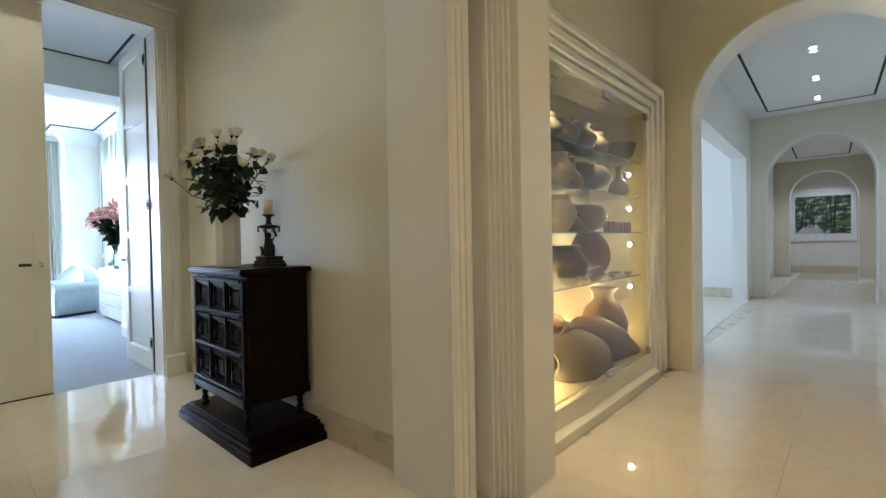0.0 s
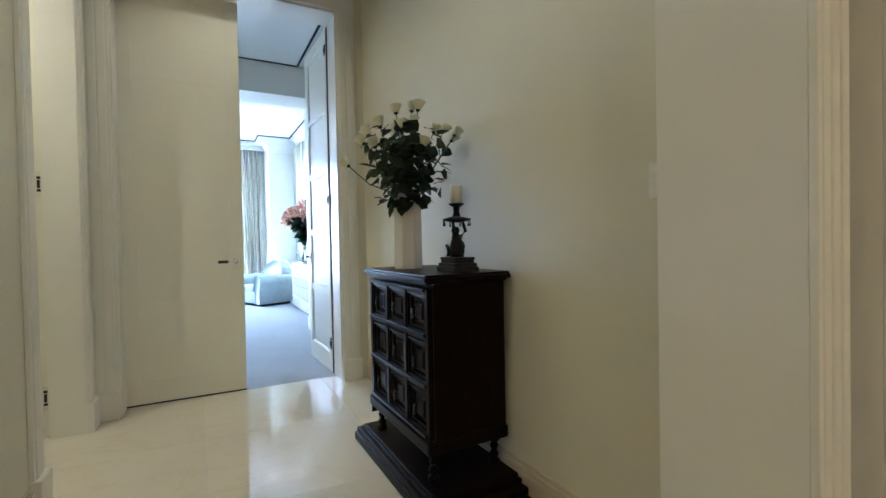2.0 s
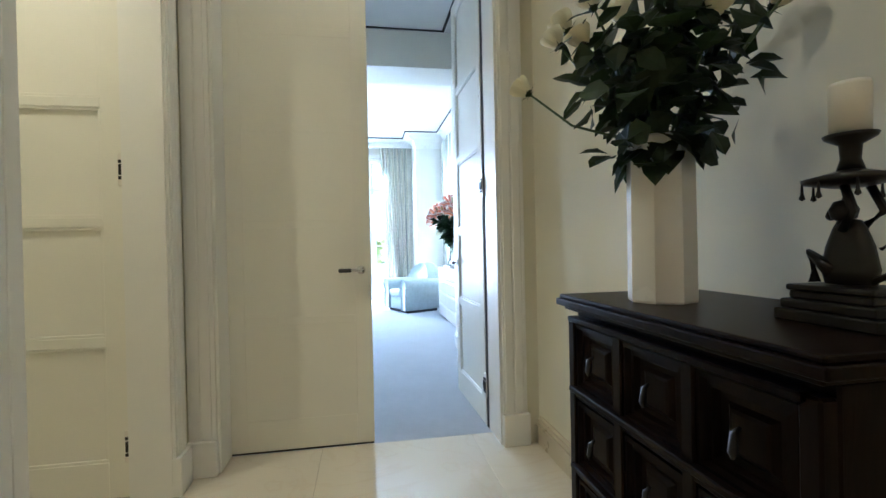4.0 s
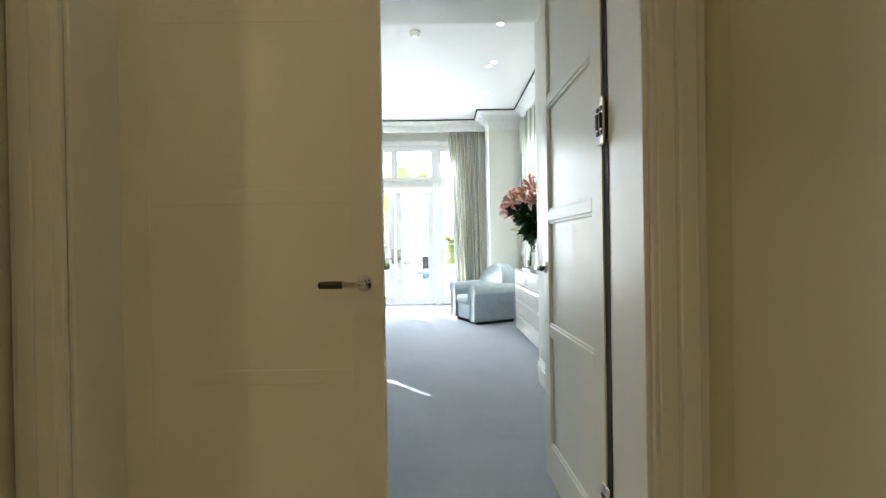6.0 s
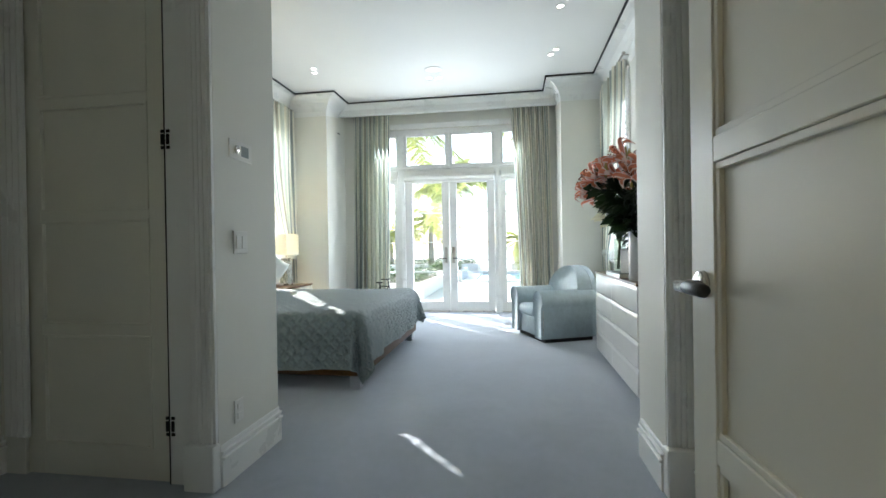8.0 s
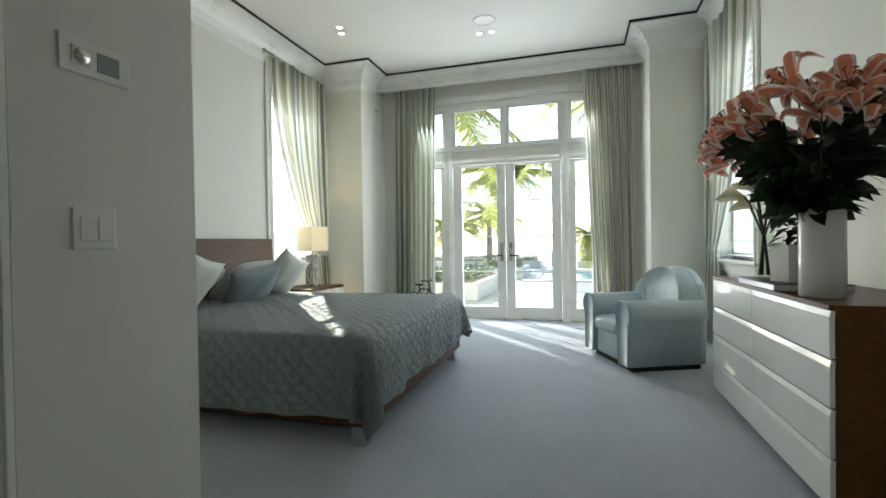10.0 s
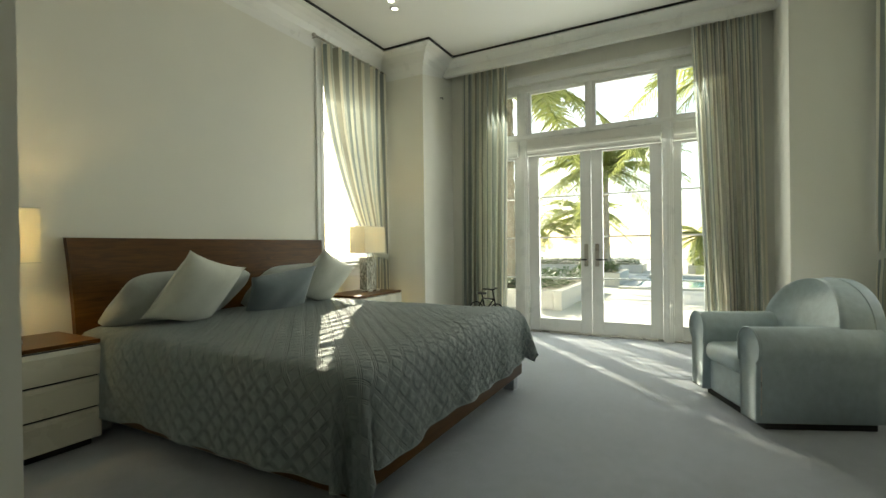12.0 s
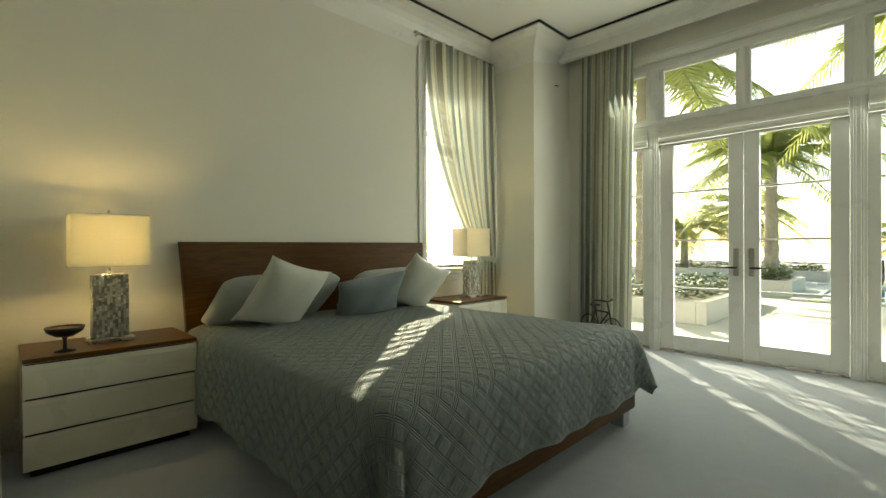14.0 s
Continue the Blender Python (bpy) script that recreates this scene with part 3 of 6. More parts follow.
structure("casing_passage", cs, ROOM_TRIM, "white fluted casing with plinth blocks", "casing")
# fluted casing where the alcove meets the gallery
casing = structure("casing_alcove", fluted(bmesh.new(), "x", -1.06, 1, 1.60, 1.75, 0.0, H, 3), WHITE_TRIM, "white fluted casing at the alcove opening", "casing")
for k in range(5):
    part("reed", box(-1.0, -0.985 + 0.018 * k, 1.805 + 0.018 * k, 1.821 + 0.018 * k, 0, H, 0.004, 2), WHITE_TRIM, casing)
part("flat_band", box(-0.95, -0.868, 1.895, 2.175, 0, H, 0.003), WHITE_TRIM, casing)

# stepped moulding round the display niche
cs = bmesh.new()
for d, w0, w1 in ((0.025, 0.0, 0.055), (0.05, 0.062, 0.115), (0.075, 0.122, 0.175), (0.10, 0.182, 0.24)):
    add_box(cs, -1.09, -1.09 + d, 4.21 + w0, 4.21 + w1, 0.0, 2.25 + w1, 0.008, 2)
    add_box(cs, -1.09, -1.09 + d, 2.18, 4.21 + w0, 2.25 + w0, 2.25 + w1, 0.008, 2)
add_box(cs, -1.09, -1.083, 4.21, 4.45, 0.0, 2.49)
niche_base = add_prism(bmesh.new(), [(-1.09, 0.0), (-0.975, 0.0), (-0.982, 0.055), (-1.030, 0.075), (-1.050, 0.178), (-1.09, 0.178)], 2.18, 4.21, "y")
structure("plinth_niche", niche_base, HALL_PAINT, "cream painted plinth below the display niche", "plinth")
structure("trim_niche", cs, WHITE_TRIM, "stepped white moulding round the display niche", "trim")

# ---- alcove, gallery and passage: doors, cabinet, display niche ----
def handle_set(parent, at, facing, mirror=1):
    """A lever on a round rose; facing turns it so that the lever's axis leaves the door along local +y."""
    h = part("door_handle", lathe([(0.0, 0.0), (0.027, 0.0), (0.027, 0.008), (0.024, 0.011), (0.0, 0.011)], 24), CHROME, parent, "polished chrome handle with black leather grip", True, Matrix.Translation(at) @ facing)
    part("spindle", tube([(0, 0, 0.008), (0, 0, 0.045), (-0.02 * mirror, 0, 0.055)], [0.010, 0.010, 0.009], 12), CHROME, h, "", True)
    part("lever", boxes((-0.065 * mirror if mirror > 0 else 0.015, -0.015 * mirror if mirror > 0 else 0.065, -0.010, 0.010, 0.046, 0.064), bevel=0.004), CHROME, h)
    pts = [(-0.056 * mirror, 0, 0.055), (-0.060 * mirror, 0, 0.055), (-0.128 * mirror, 0, 0.055), (-0.133 * mirror, 0, 0.055)]
    part("grip", tube(pts, [0.008, 0.012, 0.012, 0.008], 14), BLACK_LEATHER, h, "black leather wrapped grip", True)
    return h


def hinge(parent, at, turn=0):
    h = part("hinge", boxes((-0.014, 0.014, -0.004, 0.004, -0.080, 0.080), bevel=0.003), HINGE_METAL, parent, "bright nickel concealed hinge", False, pose(*at, 0, 0, turn))
    part("link", boxes((-0.007, 0.007, 0.003, 0.013, -0.026, 0.026), (-0.010, 0.010, 0.003, 0.009, -0.048, -0.032), (-0.010, 0.010, 0.003, 0.009, 0.032, 0.048), bevel=0.002), BRONZE, h)
    return h


def panel_door(name, label, width, height, panels, thick=0.045, mat=None, plain=False, low=0.235, pitch=0.0, proud=-0.003):
    """A flush door with recessed panels on both faces; hinge edge at x = 0, leaf along +x, faces at y = 0 and y = -thick, standing on z = 0."""
    mat = mat or DOOR_PAINT
    d = thing(name, label, "door")
    tagged(d, kind="structure")
    part("leaf", box(0.003, width - 0.003, -thick + (0.0012 if plain else 0.014), -0.014, 0.003, height - 0.003, 0.001), mat, d)
    st = 0.10
    for x0, x1 in ((0, st), (width - st, width)):
        part("stile", box(x0, x1, -thick, 0, 0, height, 0.002), mat, d)
    pitch = pitch or (height - 0.10 - low) / panels
    lines = [(0.0, low)] + [(low + k * pitch - 0.016, low + k * pitch + 0.032) for k in range(1, panels)] + [(height - 0.10, height)]
    for z0, z1 in lines:
        part("rail", box(st, width - st, -thick, 0, z0, z1, 0.002), mat, d)
    for (_, z0), (z1, _) in zip(lines, lines[1:]):
        for y0, y1 in ((-0.014, proud), (-thick + 0.003, -thick + 0.014))[:1 if plain else 2]:
            bm = bmesh.new()
            for a, b, c, e in ((st, width - st, z0, z0 + 0.014), (st, width - st, z1 - 0.014, z1), (st, st + 0.014, z0 + 0.014, z1 - 0.014), (width - st - 0.014, width - st, z0 + 0.014, z1 - 0.014)):
                add_box(bm, a, b, y0, y1, c, e, 0.0015)
            part("moulding", bm, mat, d)
    return d


FACE_OUT = Matrix.Rotation(radians(-90), 4, "X")   # local z along +y
FACE_IN = Matrix.Rotation(radians(90), 4, "X")     # local z along -y
# left leaf, closed; it hinges at y = -0.13, leaf along +y
d = panel_door("door_1", "tall white panelled double-door leaf standing closed", 0.835, 3.165, 5, plain=True, low=0.180, pitch=0.574)
d.matrix_world = pose(-4.665, -0.125, 0.012, 0, 0, 90)
handle_set(d, (0.775, -0.039, 1.055), FACE_IN, 1)
# dark strip puts the shade of the gap under the leaf into colour
part("under_leaf_shade", box(0.004, 0.831, -0.040, -0.006, -0.011, 0.001), SHADOW_GAP, d, "black strip for the shade in the gap under the leaf")
part("latch_plate", boxes((0.8345, 0.8365, -0.033, -0.012, 0.90, 1.22), bevel=0.001), CHROME, d, "steel latch plate in the door edge")
part("latch_slot", boxes((0.8360, 0.8375, -0.028, -0.017, 1.10, 1.15), (0.8360, 0.8375, -0.028, -0.017, 0.97, 1.02)), SHADOW_GAP, d)
# right leaf, swung open into the passage
d = panel_door("door_2", "tall white panelled double-door leaf swung open against the passage wall", 0.80, 3.165, 5, low=0.177, pitch=0.565, proud=-0.004)
d.matrix_world = pose(-4.70, 1.455, 0.006, 0, 0, 181.7)
handle_set(d, (0.745, 0.0, 1.06), FACE_OUT, 1)
for z in (0.27, 1.59, 2.96):
    hinge(d, (0.008, 0.004, z))
    hinge(d, (-0.020, 0.004, z))
d.location = (-4.724, 1.447, 0.006)
# black strip standing in for the shaded gap at the hinge edge
structure("rebate_double_door", box(-4.724, -4.682, 1.4525, 1.472, 0.0, 3.17), SHADOW_GAP, "dark strip for the shade in the rebate between open leaf and jamb", "jamb")
# side doorway leaf, standing open into the room beyond
d = panel_door("door_3", "white panelled side door standing open", 0.93, 3.03, 5, low=0.175, pitch=0.581)
d.matrix_world = pose(-4.262, -0.475, 0.006, 0, 0, -90)
for z in (0.25, 1.60, 2.9):
    hinge(d, (0.012, 0.006, z))
    hinge(d, (-0.022, 0.010, z))
# closed door in the passage
d = panel_door("door_4", "white panelled closet door, closed, in the passage", 0.83, 2.88, 5, low=0.155, pitch=0.583, proud=0.005)
d.matrix_world = pose(-6.512, -0.625, 0.006, 0, 0, -90)
for z in (0.28, 1.69):
    hinge(d, (0.010, 0.004, z))
    hinge(d, (-0.020, 0.004, z))
# thin solid strip carries the shade of the joint as black colour
structure("joint_passage_door", box(-6.53, -6.5015, -0.6280, -0.6225, 0.0, 2.88), SHADOW_GAP, "dark joint between closet door and jamb, its shade drawn as a strip", "joint")
structure("jamb_passage_door", boxes((-6.56, -6.503, -0.623, -0.50, 0, 2.9), bevel=0.002), ROOM_TRIM, "white jamb of the closet door", "jamb")


def carved_cabinet():
    c = thing("carved_cabinet", "small dark carved oak cabinet on turned legs and a moulded plinth", "cabinet")
    x0, x1, y0, y1 = -3.075, -2.32, 1.261, 1.672
    for a, b, k in ((0.0, 0.05, 1.0), (0.05, 0.085, 0.86), (0.085, 0.105, 0.62), (0.105, 0.12, 0.48)):
        part("plinth", box(x0 - k * 0.17, x1 + k * 0.19, y0 - k * 0.06, 1.673, a, b, 0.008, 2), EBONY, c)
    for lx, ly in ((x0 + 0.05, y0 + 0.04), (x1 - 0.05, y0 + 0.04), (x0 + 0.05, y1 - 0.04), (x1 - 0.05, y1 - 0.04)):
        prof = [(0.0, 0.12), (0.026, 0.12), (0.028, 0.135), (0.014, 0.145), (0.024, 0.165), (0.013, 0.185), (0.022, 0.205), (0.014, 0.222), (0.030, 0.235), (0.030, 0.262), (0, 0.262)]
        part("leg", lathe(prof, 12, (lx, ly, 0)), EBONY, c, "", True)
    part("body", box(x0, x1, y0 + 0.03, y1, 0.30, 1.008, 0.004), EBONY, c)
    part("apron", box(x0 - 0.012, x1 + 0.012, y0 - 0.012, y1 + 0.004, 0.255, 0.315, 0.010, 2), EBONY, c)
    for sx in (x0, x1):
        part("bracket", prism([(sx - 0.01, 0.262), (sx + 0.01, 0.262), (sx + 0.012, 0.225), (sx - 0.012, 0.205)], y0, y0 + 0.03, "y"), EBONY, c)
    w = x1 - x0
    stile = 0.035
    for k in range(4):
        sx = x0 + (w - stile) * k / 3
        part("stile", box(sx, sx + stile, y0, y0 + 0.03, 0.315, 0.988, 0.004), EBONY, c)
    for z0, z1 in ((0.315, 0.335), (0.530, 0.560), (0.755, 0.785), (0.968, 0.988)):
        part("rail", box(x0 + stile, x1 - stile, y0 + 0.002, y0 + 0.03, z0, z1, 0.003), EBONY, c)
        part("ledge", box(x0 + stile * 0.6, x1 - stile * 0.6, y0 - 0.012, y0 + 0.02, z1 - 0.012, z1 + 0.004, 0.003), EBONY, c)
    for i in range(3):
        px0, px1 = x0 + (w - stile) * i / 3 + stile, x0 + (w - stile) * (i + 1) / 3
        for j in range(3):
            pz0, pz1 = (0.339, 0.564, 0.789)[j], (0.518, 0.743, 0.964)[j]
            bm = bmesh.new()
            rings = []
            for inset, dep in ((-0.004, 0.026), (-0.004, 0.008), (0.010, 0.006), (0.016, 0.018), (0.030, 0.016), (0.036, 0.029), (0.052, 0.030), (0.062, 0.022), (0.070, 0.020)):
                a0, a1, b0, b1 = px0 + inset, px1 - inset, pz0 + inset * 0.8, pz1 - inset * 0.8
                rings.append([bm.verts.new((x, y0 + dep, z)) for x, z in ((a0, b0), (a1, b0), (a1, b1), (a0, b1))])
            for p, q in zip(rings, rings[1:]):
                for k in range(4):
                    bm.faces.new((p[k], p[(k + 1) % 4], q[(k + 1) % 4], q[k]))
            bm.faces.new(rings[-1])
            door = part("panel_door", bm, EBONY, c)
            mx, mz = (px0 + px1) / 2, (pz0 + pz1) / 2
            part("drop_pull", tube([(mx, y0 + 0.004, mz + 0.02), (mx, y0 - 0.008, mz + 0.012), (mx, y0 - 0.010, mz - 0.018), (mx, y0 - 0.010, mz - 0.03)], [0.004, 0.006, 0.008, 0.003], 8), BRONZE, door, "dark metal drop pull", True)
    for a, b, k in ((1.008, 1.020, 0.008), (1.020, 1.040, 0.026), (1.040, 1.052, 0.018)):
        part("top", box(x0 - k, x1 + k * 1.2, y0 - k, min(1.69, y1 + k), a, b, 0.004, 2), EBONY, c)


carved_cabinet()


def rose(parent, at, size, tilt, turn, rng):
    """A half-open rose: rings of cupped petals on a green calyx."""
    bm = bmesh.new()
    for ring, (n, r, h, lean) in enumerate(((3, 0.30, 1.0, 0.05), (5, 0.48, 0.95, 0.12), (6, 0.62, 0.85, 0.30))):
        for k in range(n):
            a0 = 2 * math.pi * (k + 0.5 * ring) / n + rng.uniform(-0.2, 0.2)
            span = 2 * math.pi / n * 0.75
            rows = []
            for v in range(4):
                q = v / 3
                rr = r * (0.25 + 0.85 * math.sin(q * math.pi * 0.55) + lean * q * q)
                wide = span * (0.5 + 0.5 * math.sin(math.pi * min(1, q * 0.75 + 0.2)))
                rows.append([bm.verts.new((size * rr * math.cos(a0 + s * wide), size * rr * math.sin(a0 + s * wide), size * (h * q * 1.5 - 0.06 * abs(s) * q))) for s in (-1, -0.33, 0.33, 1)])
            for p, q2 in zip(rows, rows[1:]):
                for i in range(3):
                    bm.faces.new((p[i], p[i + 1], q2[i + 1], q2[i]))
    b = part("blossom", bm, CREAM_PETAL, parent, "cream rose blossom", True, pose(*at, tilt, 0, turn))
    cal = lathe([(0, -0.16 * size), (0.16 * size, -0.08 * size), (0.24 * size, 0.05 * size), (0.30 * size, 0.18 * size)], 8)
    for k in range(5):
        a = 2 * math.pi * k / 5
        v = [cal.verts.new(p) for p in ((0.2 * size * math.cos(a - 0.3), 0.2 * size * math.sin(a - 0.3), 0.02 * size), (0.2 * size * math.cos(a + 0.3), 0.2 * size * math.sin(a + 0.3), 0.02 * size), (0.85 * size * math.cos(a), 0.85 * size * math.sin(a), 0.15 * size))]
        cal.faces.new(v)
    part("calyx", cal, LEAF, b)
    return b


def add_leaf(bm, base, way, up, length, width, fold=0.25):
    """A pointed leaf of six faces, folded along its midrib."""
    way, up = Vector(way).normalized(), Vector(up)
    side = way.cross(up)
    side = side.normalized() if side.length > 1e-4 else Vector((1, 0, 0))
    nrm = side.cross(way).normalized()
    base = Vector(base)
    mid = [base + way * (length * q) - nrm * (0.25 * length * q * q) for q in (0, 0.35, 0.7, 1.0)]
    wid = (0.02, 0.5, 0.38, 0.0)
    ml = [bm.verts.new(p) for p in mid]
    for s in (-1, 1):
        el = [bm.verts.new(p + side * (s * width * w) + nrm * (fold * width * w)) for p, w in zip(mid[:3], wid)]
        bm.faces.new((ml[0], ml[1], el[1], el[0]))
        bm.faces.new((ml[1], ml[2], el[2], el[1]))
        bm.faces.new((ml[2], ml[3], el[2]))


def rose_bouquet():
    rng = random.Random(4)
    base = Vector((-2.85, 1.41, 1.052))
    v = thing("ceramic_vase", "tall white octagonal ceramic vase on the carved cabinet", "vase", base)
    prof = [(0.0, 0.0), (0.080, 0.0), (0.082, 0.006), (0.080, 0.405), (0.078, 0.41), (0.072, 0.41), (0.072, 0.05), (0.0, 0.05)]
    part("body", lathe(prof, 8), CERAMIC, v)
    b = thing("rose_bouquet", "bunch of cream roses with dark green leaves in a white vase", "flowers", base, 50)
    heads = [(-0.20, 0.0, 0.62), (-0.13, 0.03, 0.69), (-0.14, -0.02, 0.60), (-0.05, 0.02, 0.74), (0.02, 0.05, 0.75), (0.07, 0.0, 0.74), (0.0, -0.05, 0.66), (0.14, 0.06, 0.66), (0.24, 0.06, 0.62), (0.27, 0.0, 0.63), (0.12, -0.08, 0.58), (-0.27, -0.02, 0.53), (-0.07, 0.07, 0.66), (0.05, -0.02, 0.68), (-0.19, 0.04, 0.66), (0.20, 0.03, 0.65), (0.02, 0.09, 0.62)]
    for hx, hy, hz in heads:
        hx, hy, hz = hx * (1.0 if hx > 0 else 1.22), hy * 1.1, 0.40 + (hz - 0.40) * 1.36
        top = Vector((hx, hy, hz))
        pts = [Vector((hx * 0.06, hy * 0.06, 0.30)), Vector((hx * 0.25, hy * 0.25, 0.42)), Vector((hx * 0.65, hy * 0.65, hz * 0.82)), top]
        part("stem", tube(pts, [0.004, 0.004, 0.0035, 0.003], 6), STEM, b)
        d = (pts[3] - pts[2]).normalized()
        tilt = -math.degrees(math.atan2(math.hypot(d.x, d.y), d.z))
        turn = math.degrees(math.atan2(d.y, d.x)) + 90
        rose(b, top, rng.uniform(0.038, 0.047), -tilt, turn, rng)
    for g in range(12):
        bm = bmesh.new()
        for k in range(24):
            a, r = rng.uniform(0, 6.283), abs(rng.gauss(0.08, 0.05)) + 0.015
            z = rng.gauss(0.58, 0.105) - r * 0.1
            p = Vector((r * math.cos(a) * 1.25, r * math.sin(a) * 0.9, z))
            way = Vector((math.cos(a), math.sin(a), rng.uniform(-0.7, 0.5)))
            face = Vector((math.cos(a), math.sin(a), rng.uniform(0.0, 1.2))) if k % 2 else Vector((0, 0, 1))
            if k % 2:
                way = Vector((-math.sin(a) * rng.uniform(-1, 1), math.cos(a) * rng.uniform(-1, 1), rng.uniform(-0.9, 0.3)))
            add_leaf(bm, p, way, face, rng.uniform(0.055, 0.08), rng.uniform(0.06, 0.075), 0.15)
        tagged(part("leaf_spray", bm, LEAF, b), kind="stuff")
    bm = bmesh.new()
    for k in range(34):
        a = rng.uniform(0, 6.283)
        p = Vector((0.06 * math.cos(a), 0.06 * math.sin(a), rng.uniform(0.36, 0.42)))
        add_leaf(bm, p, (math.cos(a), math.sin(a), rng.uniform(-1.1, -0.2)), (0, 0, 1), rng.uniform(0.07, 0.10), 0.07)
    tagged(part("leaf_skirt", bm, LEAF, b), kind="stuff")


rose_bouquet()


def candlestick():
    base = Vector((-2.465, 1.50, 1.052))
    c = thing("candlestick", "dark bronze candlestick with a seated monkey on a stepped base", "candlestick", base)
    c.scale = (0.9, 0.9, 0.9)
    for hx, hy, z0, z1 in ((0.10, 0.075, 0.0, 0.025), (0.092, 0.068, 0.025, 0.045), (0.08, 0.058, 0.045, 0.062), (0.084, 0.062, 0.062, 0.075)):
        part("base_step", box(-hx, hx, -hy, hy, z0, z1, 0.004, 2), BRONZE, c)
    bm = bmesh.new()
    add_lathe(bm, [(0.0, 0.075), (0.042, 0.078), (0.048, 0.105), (0.040, 0.15), (0.028, 0.185), (0.020, 0.20), (0.0, 0.205)], 14, (-0.004, 0, 0), 0.8)
    add_lathe(bm, [(0.0, 0.195), (0.020, 0.205), (0.024, 0.222), (0.016, 0.238), (0.0, 0.242)], 12, (-0.014, 0, 0))
    add_tube(bm, [(-0.032, 0, 0.215), (-0.043, 0, 0.208)], [0.013, 0.008], 8)
    for s in (-1, 1):
        add_tube(bm, [(0.0, 0.022 * s, 0.185), (0.032, 0.036 * s, 0.215), (0.012, 0.030 * s, 0.265)], [0.011, 0.009, 0.008], 8)
        add_tube(bm, [(-0.012, 0.028 * s, 0.10), (-0.052, 0.032 * s, 0.135), (-0.048, 0.030 * s, 0.08)], [0.018, 0.013, 0.011], 8)
    add_tube(bm, [(0.035, 0, 0.085), (0.066, 0, 0.10), (0.075, 0, 0.135), (0.062, 0, 0.155), (0.050, 0, 0.145)], [0.007, 0.006, 0.005, 0.005, 0.004], 8)
    part("monkey_figure", bm, BRONZE, c, "", True)
    part("dish", lathe([(0.0, 0.262), (0.03, 0.264), (0.075, 0.274), (0.078, 0.282), (0.045, 0.290), (0.018, 0.298), (0.0, 0.298)], 20), BRONZE, c, "", True)
    for k in range(8):
        a = 2 * math.pi * k / 8
        part("tassel", lathe([(0.0, 0.0), (0.006, 0.004), (0.003, 0.014), (0.002, 0.032), (0.0, 0.034)], 6, (0.074 * math.cos(a), 0.074 * math.sin(a), 0.242)), BRONZE, c)
    part("candle_cup", lathe([(0.0, 0.296), (0.022, 0.298), (0.016, 0.318), (0.018, 0.345), (0.040, 0.358), (0.043, 0.365), (0.0, 0.365)], 20), BRONZE, c, "", True)
    k = thing("candle", "short white pillar candle, unlit", "candle", base + Vector((0, 0, 0.3294)))
    k.scale = (0.9, 0.9, 0.9)
    part("wax", lathe([(0.0, 0.0), (0.032, 0.0), (0.033, 0.09), (0.031, 0.098), (0.022, 0.094), (0.0, 0.092)], 24), WAX, k, "", True)
    part("wick", tube([(0, 0, 0.09), (0.001, 0, 0.103)], 0.0015, 6), BRONZE, k)


candlestick()


def wall_plate(name, label, category, m, w, h, buttons, mat=None):
    """A cover plate in the local x-z plane facing local -y, with (x, z, w, h) rockers."""
    t = thing(name, label, category)
    t.matrix_world = m
    part("plate", box(-w / 2, w / 2, -0.007, 0, -h / 2, h / 2, 0.003, 2), mat or WHITE_TRIM, t)
    for bx, bz, bw, bh in buttons:
        part("rocker", box(bx - bw / 2, bx + bw / 2, -0.011, -0.006, bz - bh / 2, bz + bh / 2, 0.0015), mat or WHITE_TRIM, t)
    return t


wall_plate("light_switch", "white light switch plate with three rockers", "switch", pose(-1.503, 1.70, 1.382), 0.075, 0.118, [(0, 0.034, 0.03, 0.026), (0, 0.0, 0.03, 0.026), (0, -0.034, 0.03, 0.026)])
T180 = pose(0, 0, 0, 0, 0, 180)
th = wall_plate("thermostat", "white wall thermostat with a grey display", "thermostat", pose(-6.715, -0.36, 1.668) @ T180, 0.20, 0.10, [(-0.045, 0.0, 0.05, 0.05)])
part("display", box(0.0, 0.065, -0.0095, -0.006, -0.028, 0.028, 0.001), material("grey_display", (0.28, 0.31, 0.30), 0.2), th, "grey liquid crystal display")
part("dial", lathe([(0, 0), (0.022, 0), (0.020, 0.006), (0, 0.006)], 20), NICKEL, th, "", True, Matrix.Translation((-0.045, -0.010, 0)) @ FACE_IN)
wall_plate("light_switch", "white double light switch plate beside the thermostat", "switch", pose(-6.70, -0.36, 1.188) @ T180, 0.12, 0.118, [(-0.025, 0, 0.035, 0.068), (0.025, 0, 0.035, 0.068)])
wall_plate("power_socket", "white double power socket low on the wall", "socket", pose(-6.66, -0.36, 0.32) @ T180, 0.075, 0.118, [(0, 0.024, 0.034, 0.03), (0, -0.024, 0.034, 0.03)])

# ---- display niche ----
NICHE_BACK = material("niche_back", (0.74, 0.66, 0.44), 0.6, vary=0.03)
structure("niche_lining", boxes((-1.60, -1.58, 2.19, 4.21, 0.18, 2.25), (-1.58, -1.10, 2.19, 4.21, 0.18, 0.188), (-1.58, -1.10, 4.20, 4.21, 0.188, 2.25)), NICHE_BACK, "pale painted back and floor of the display niche", "niche")
CLAYS = [material("clay_%s" % n, c, 0.75, vary=0.22, scale=14, bump=0.4, bump_scale=50) for n, c in (("pale", (0.25, 0.19, 0.11)), ("pink", (0.21, 0.13, 0.075)), ("grey", (0.16, 0.13, 0.095)), ("brown", (0.10, 0.065, 0.033)))]
SHELVES = (0.875, 1.238, 1.540, 1.832)
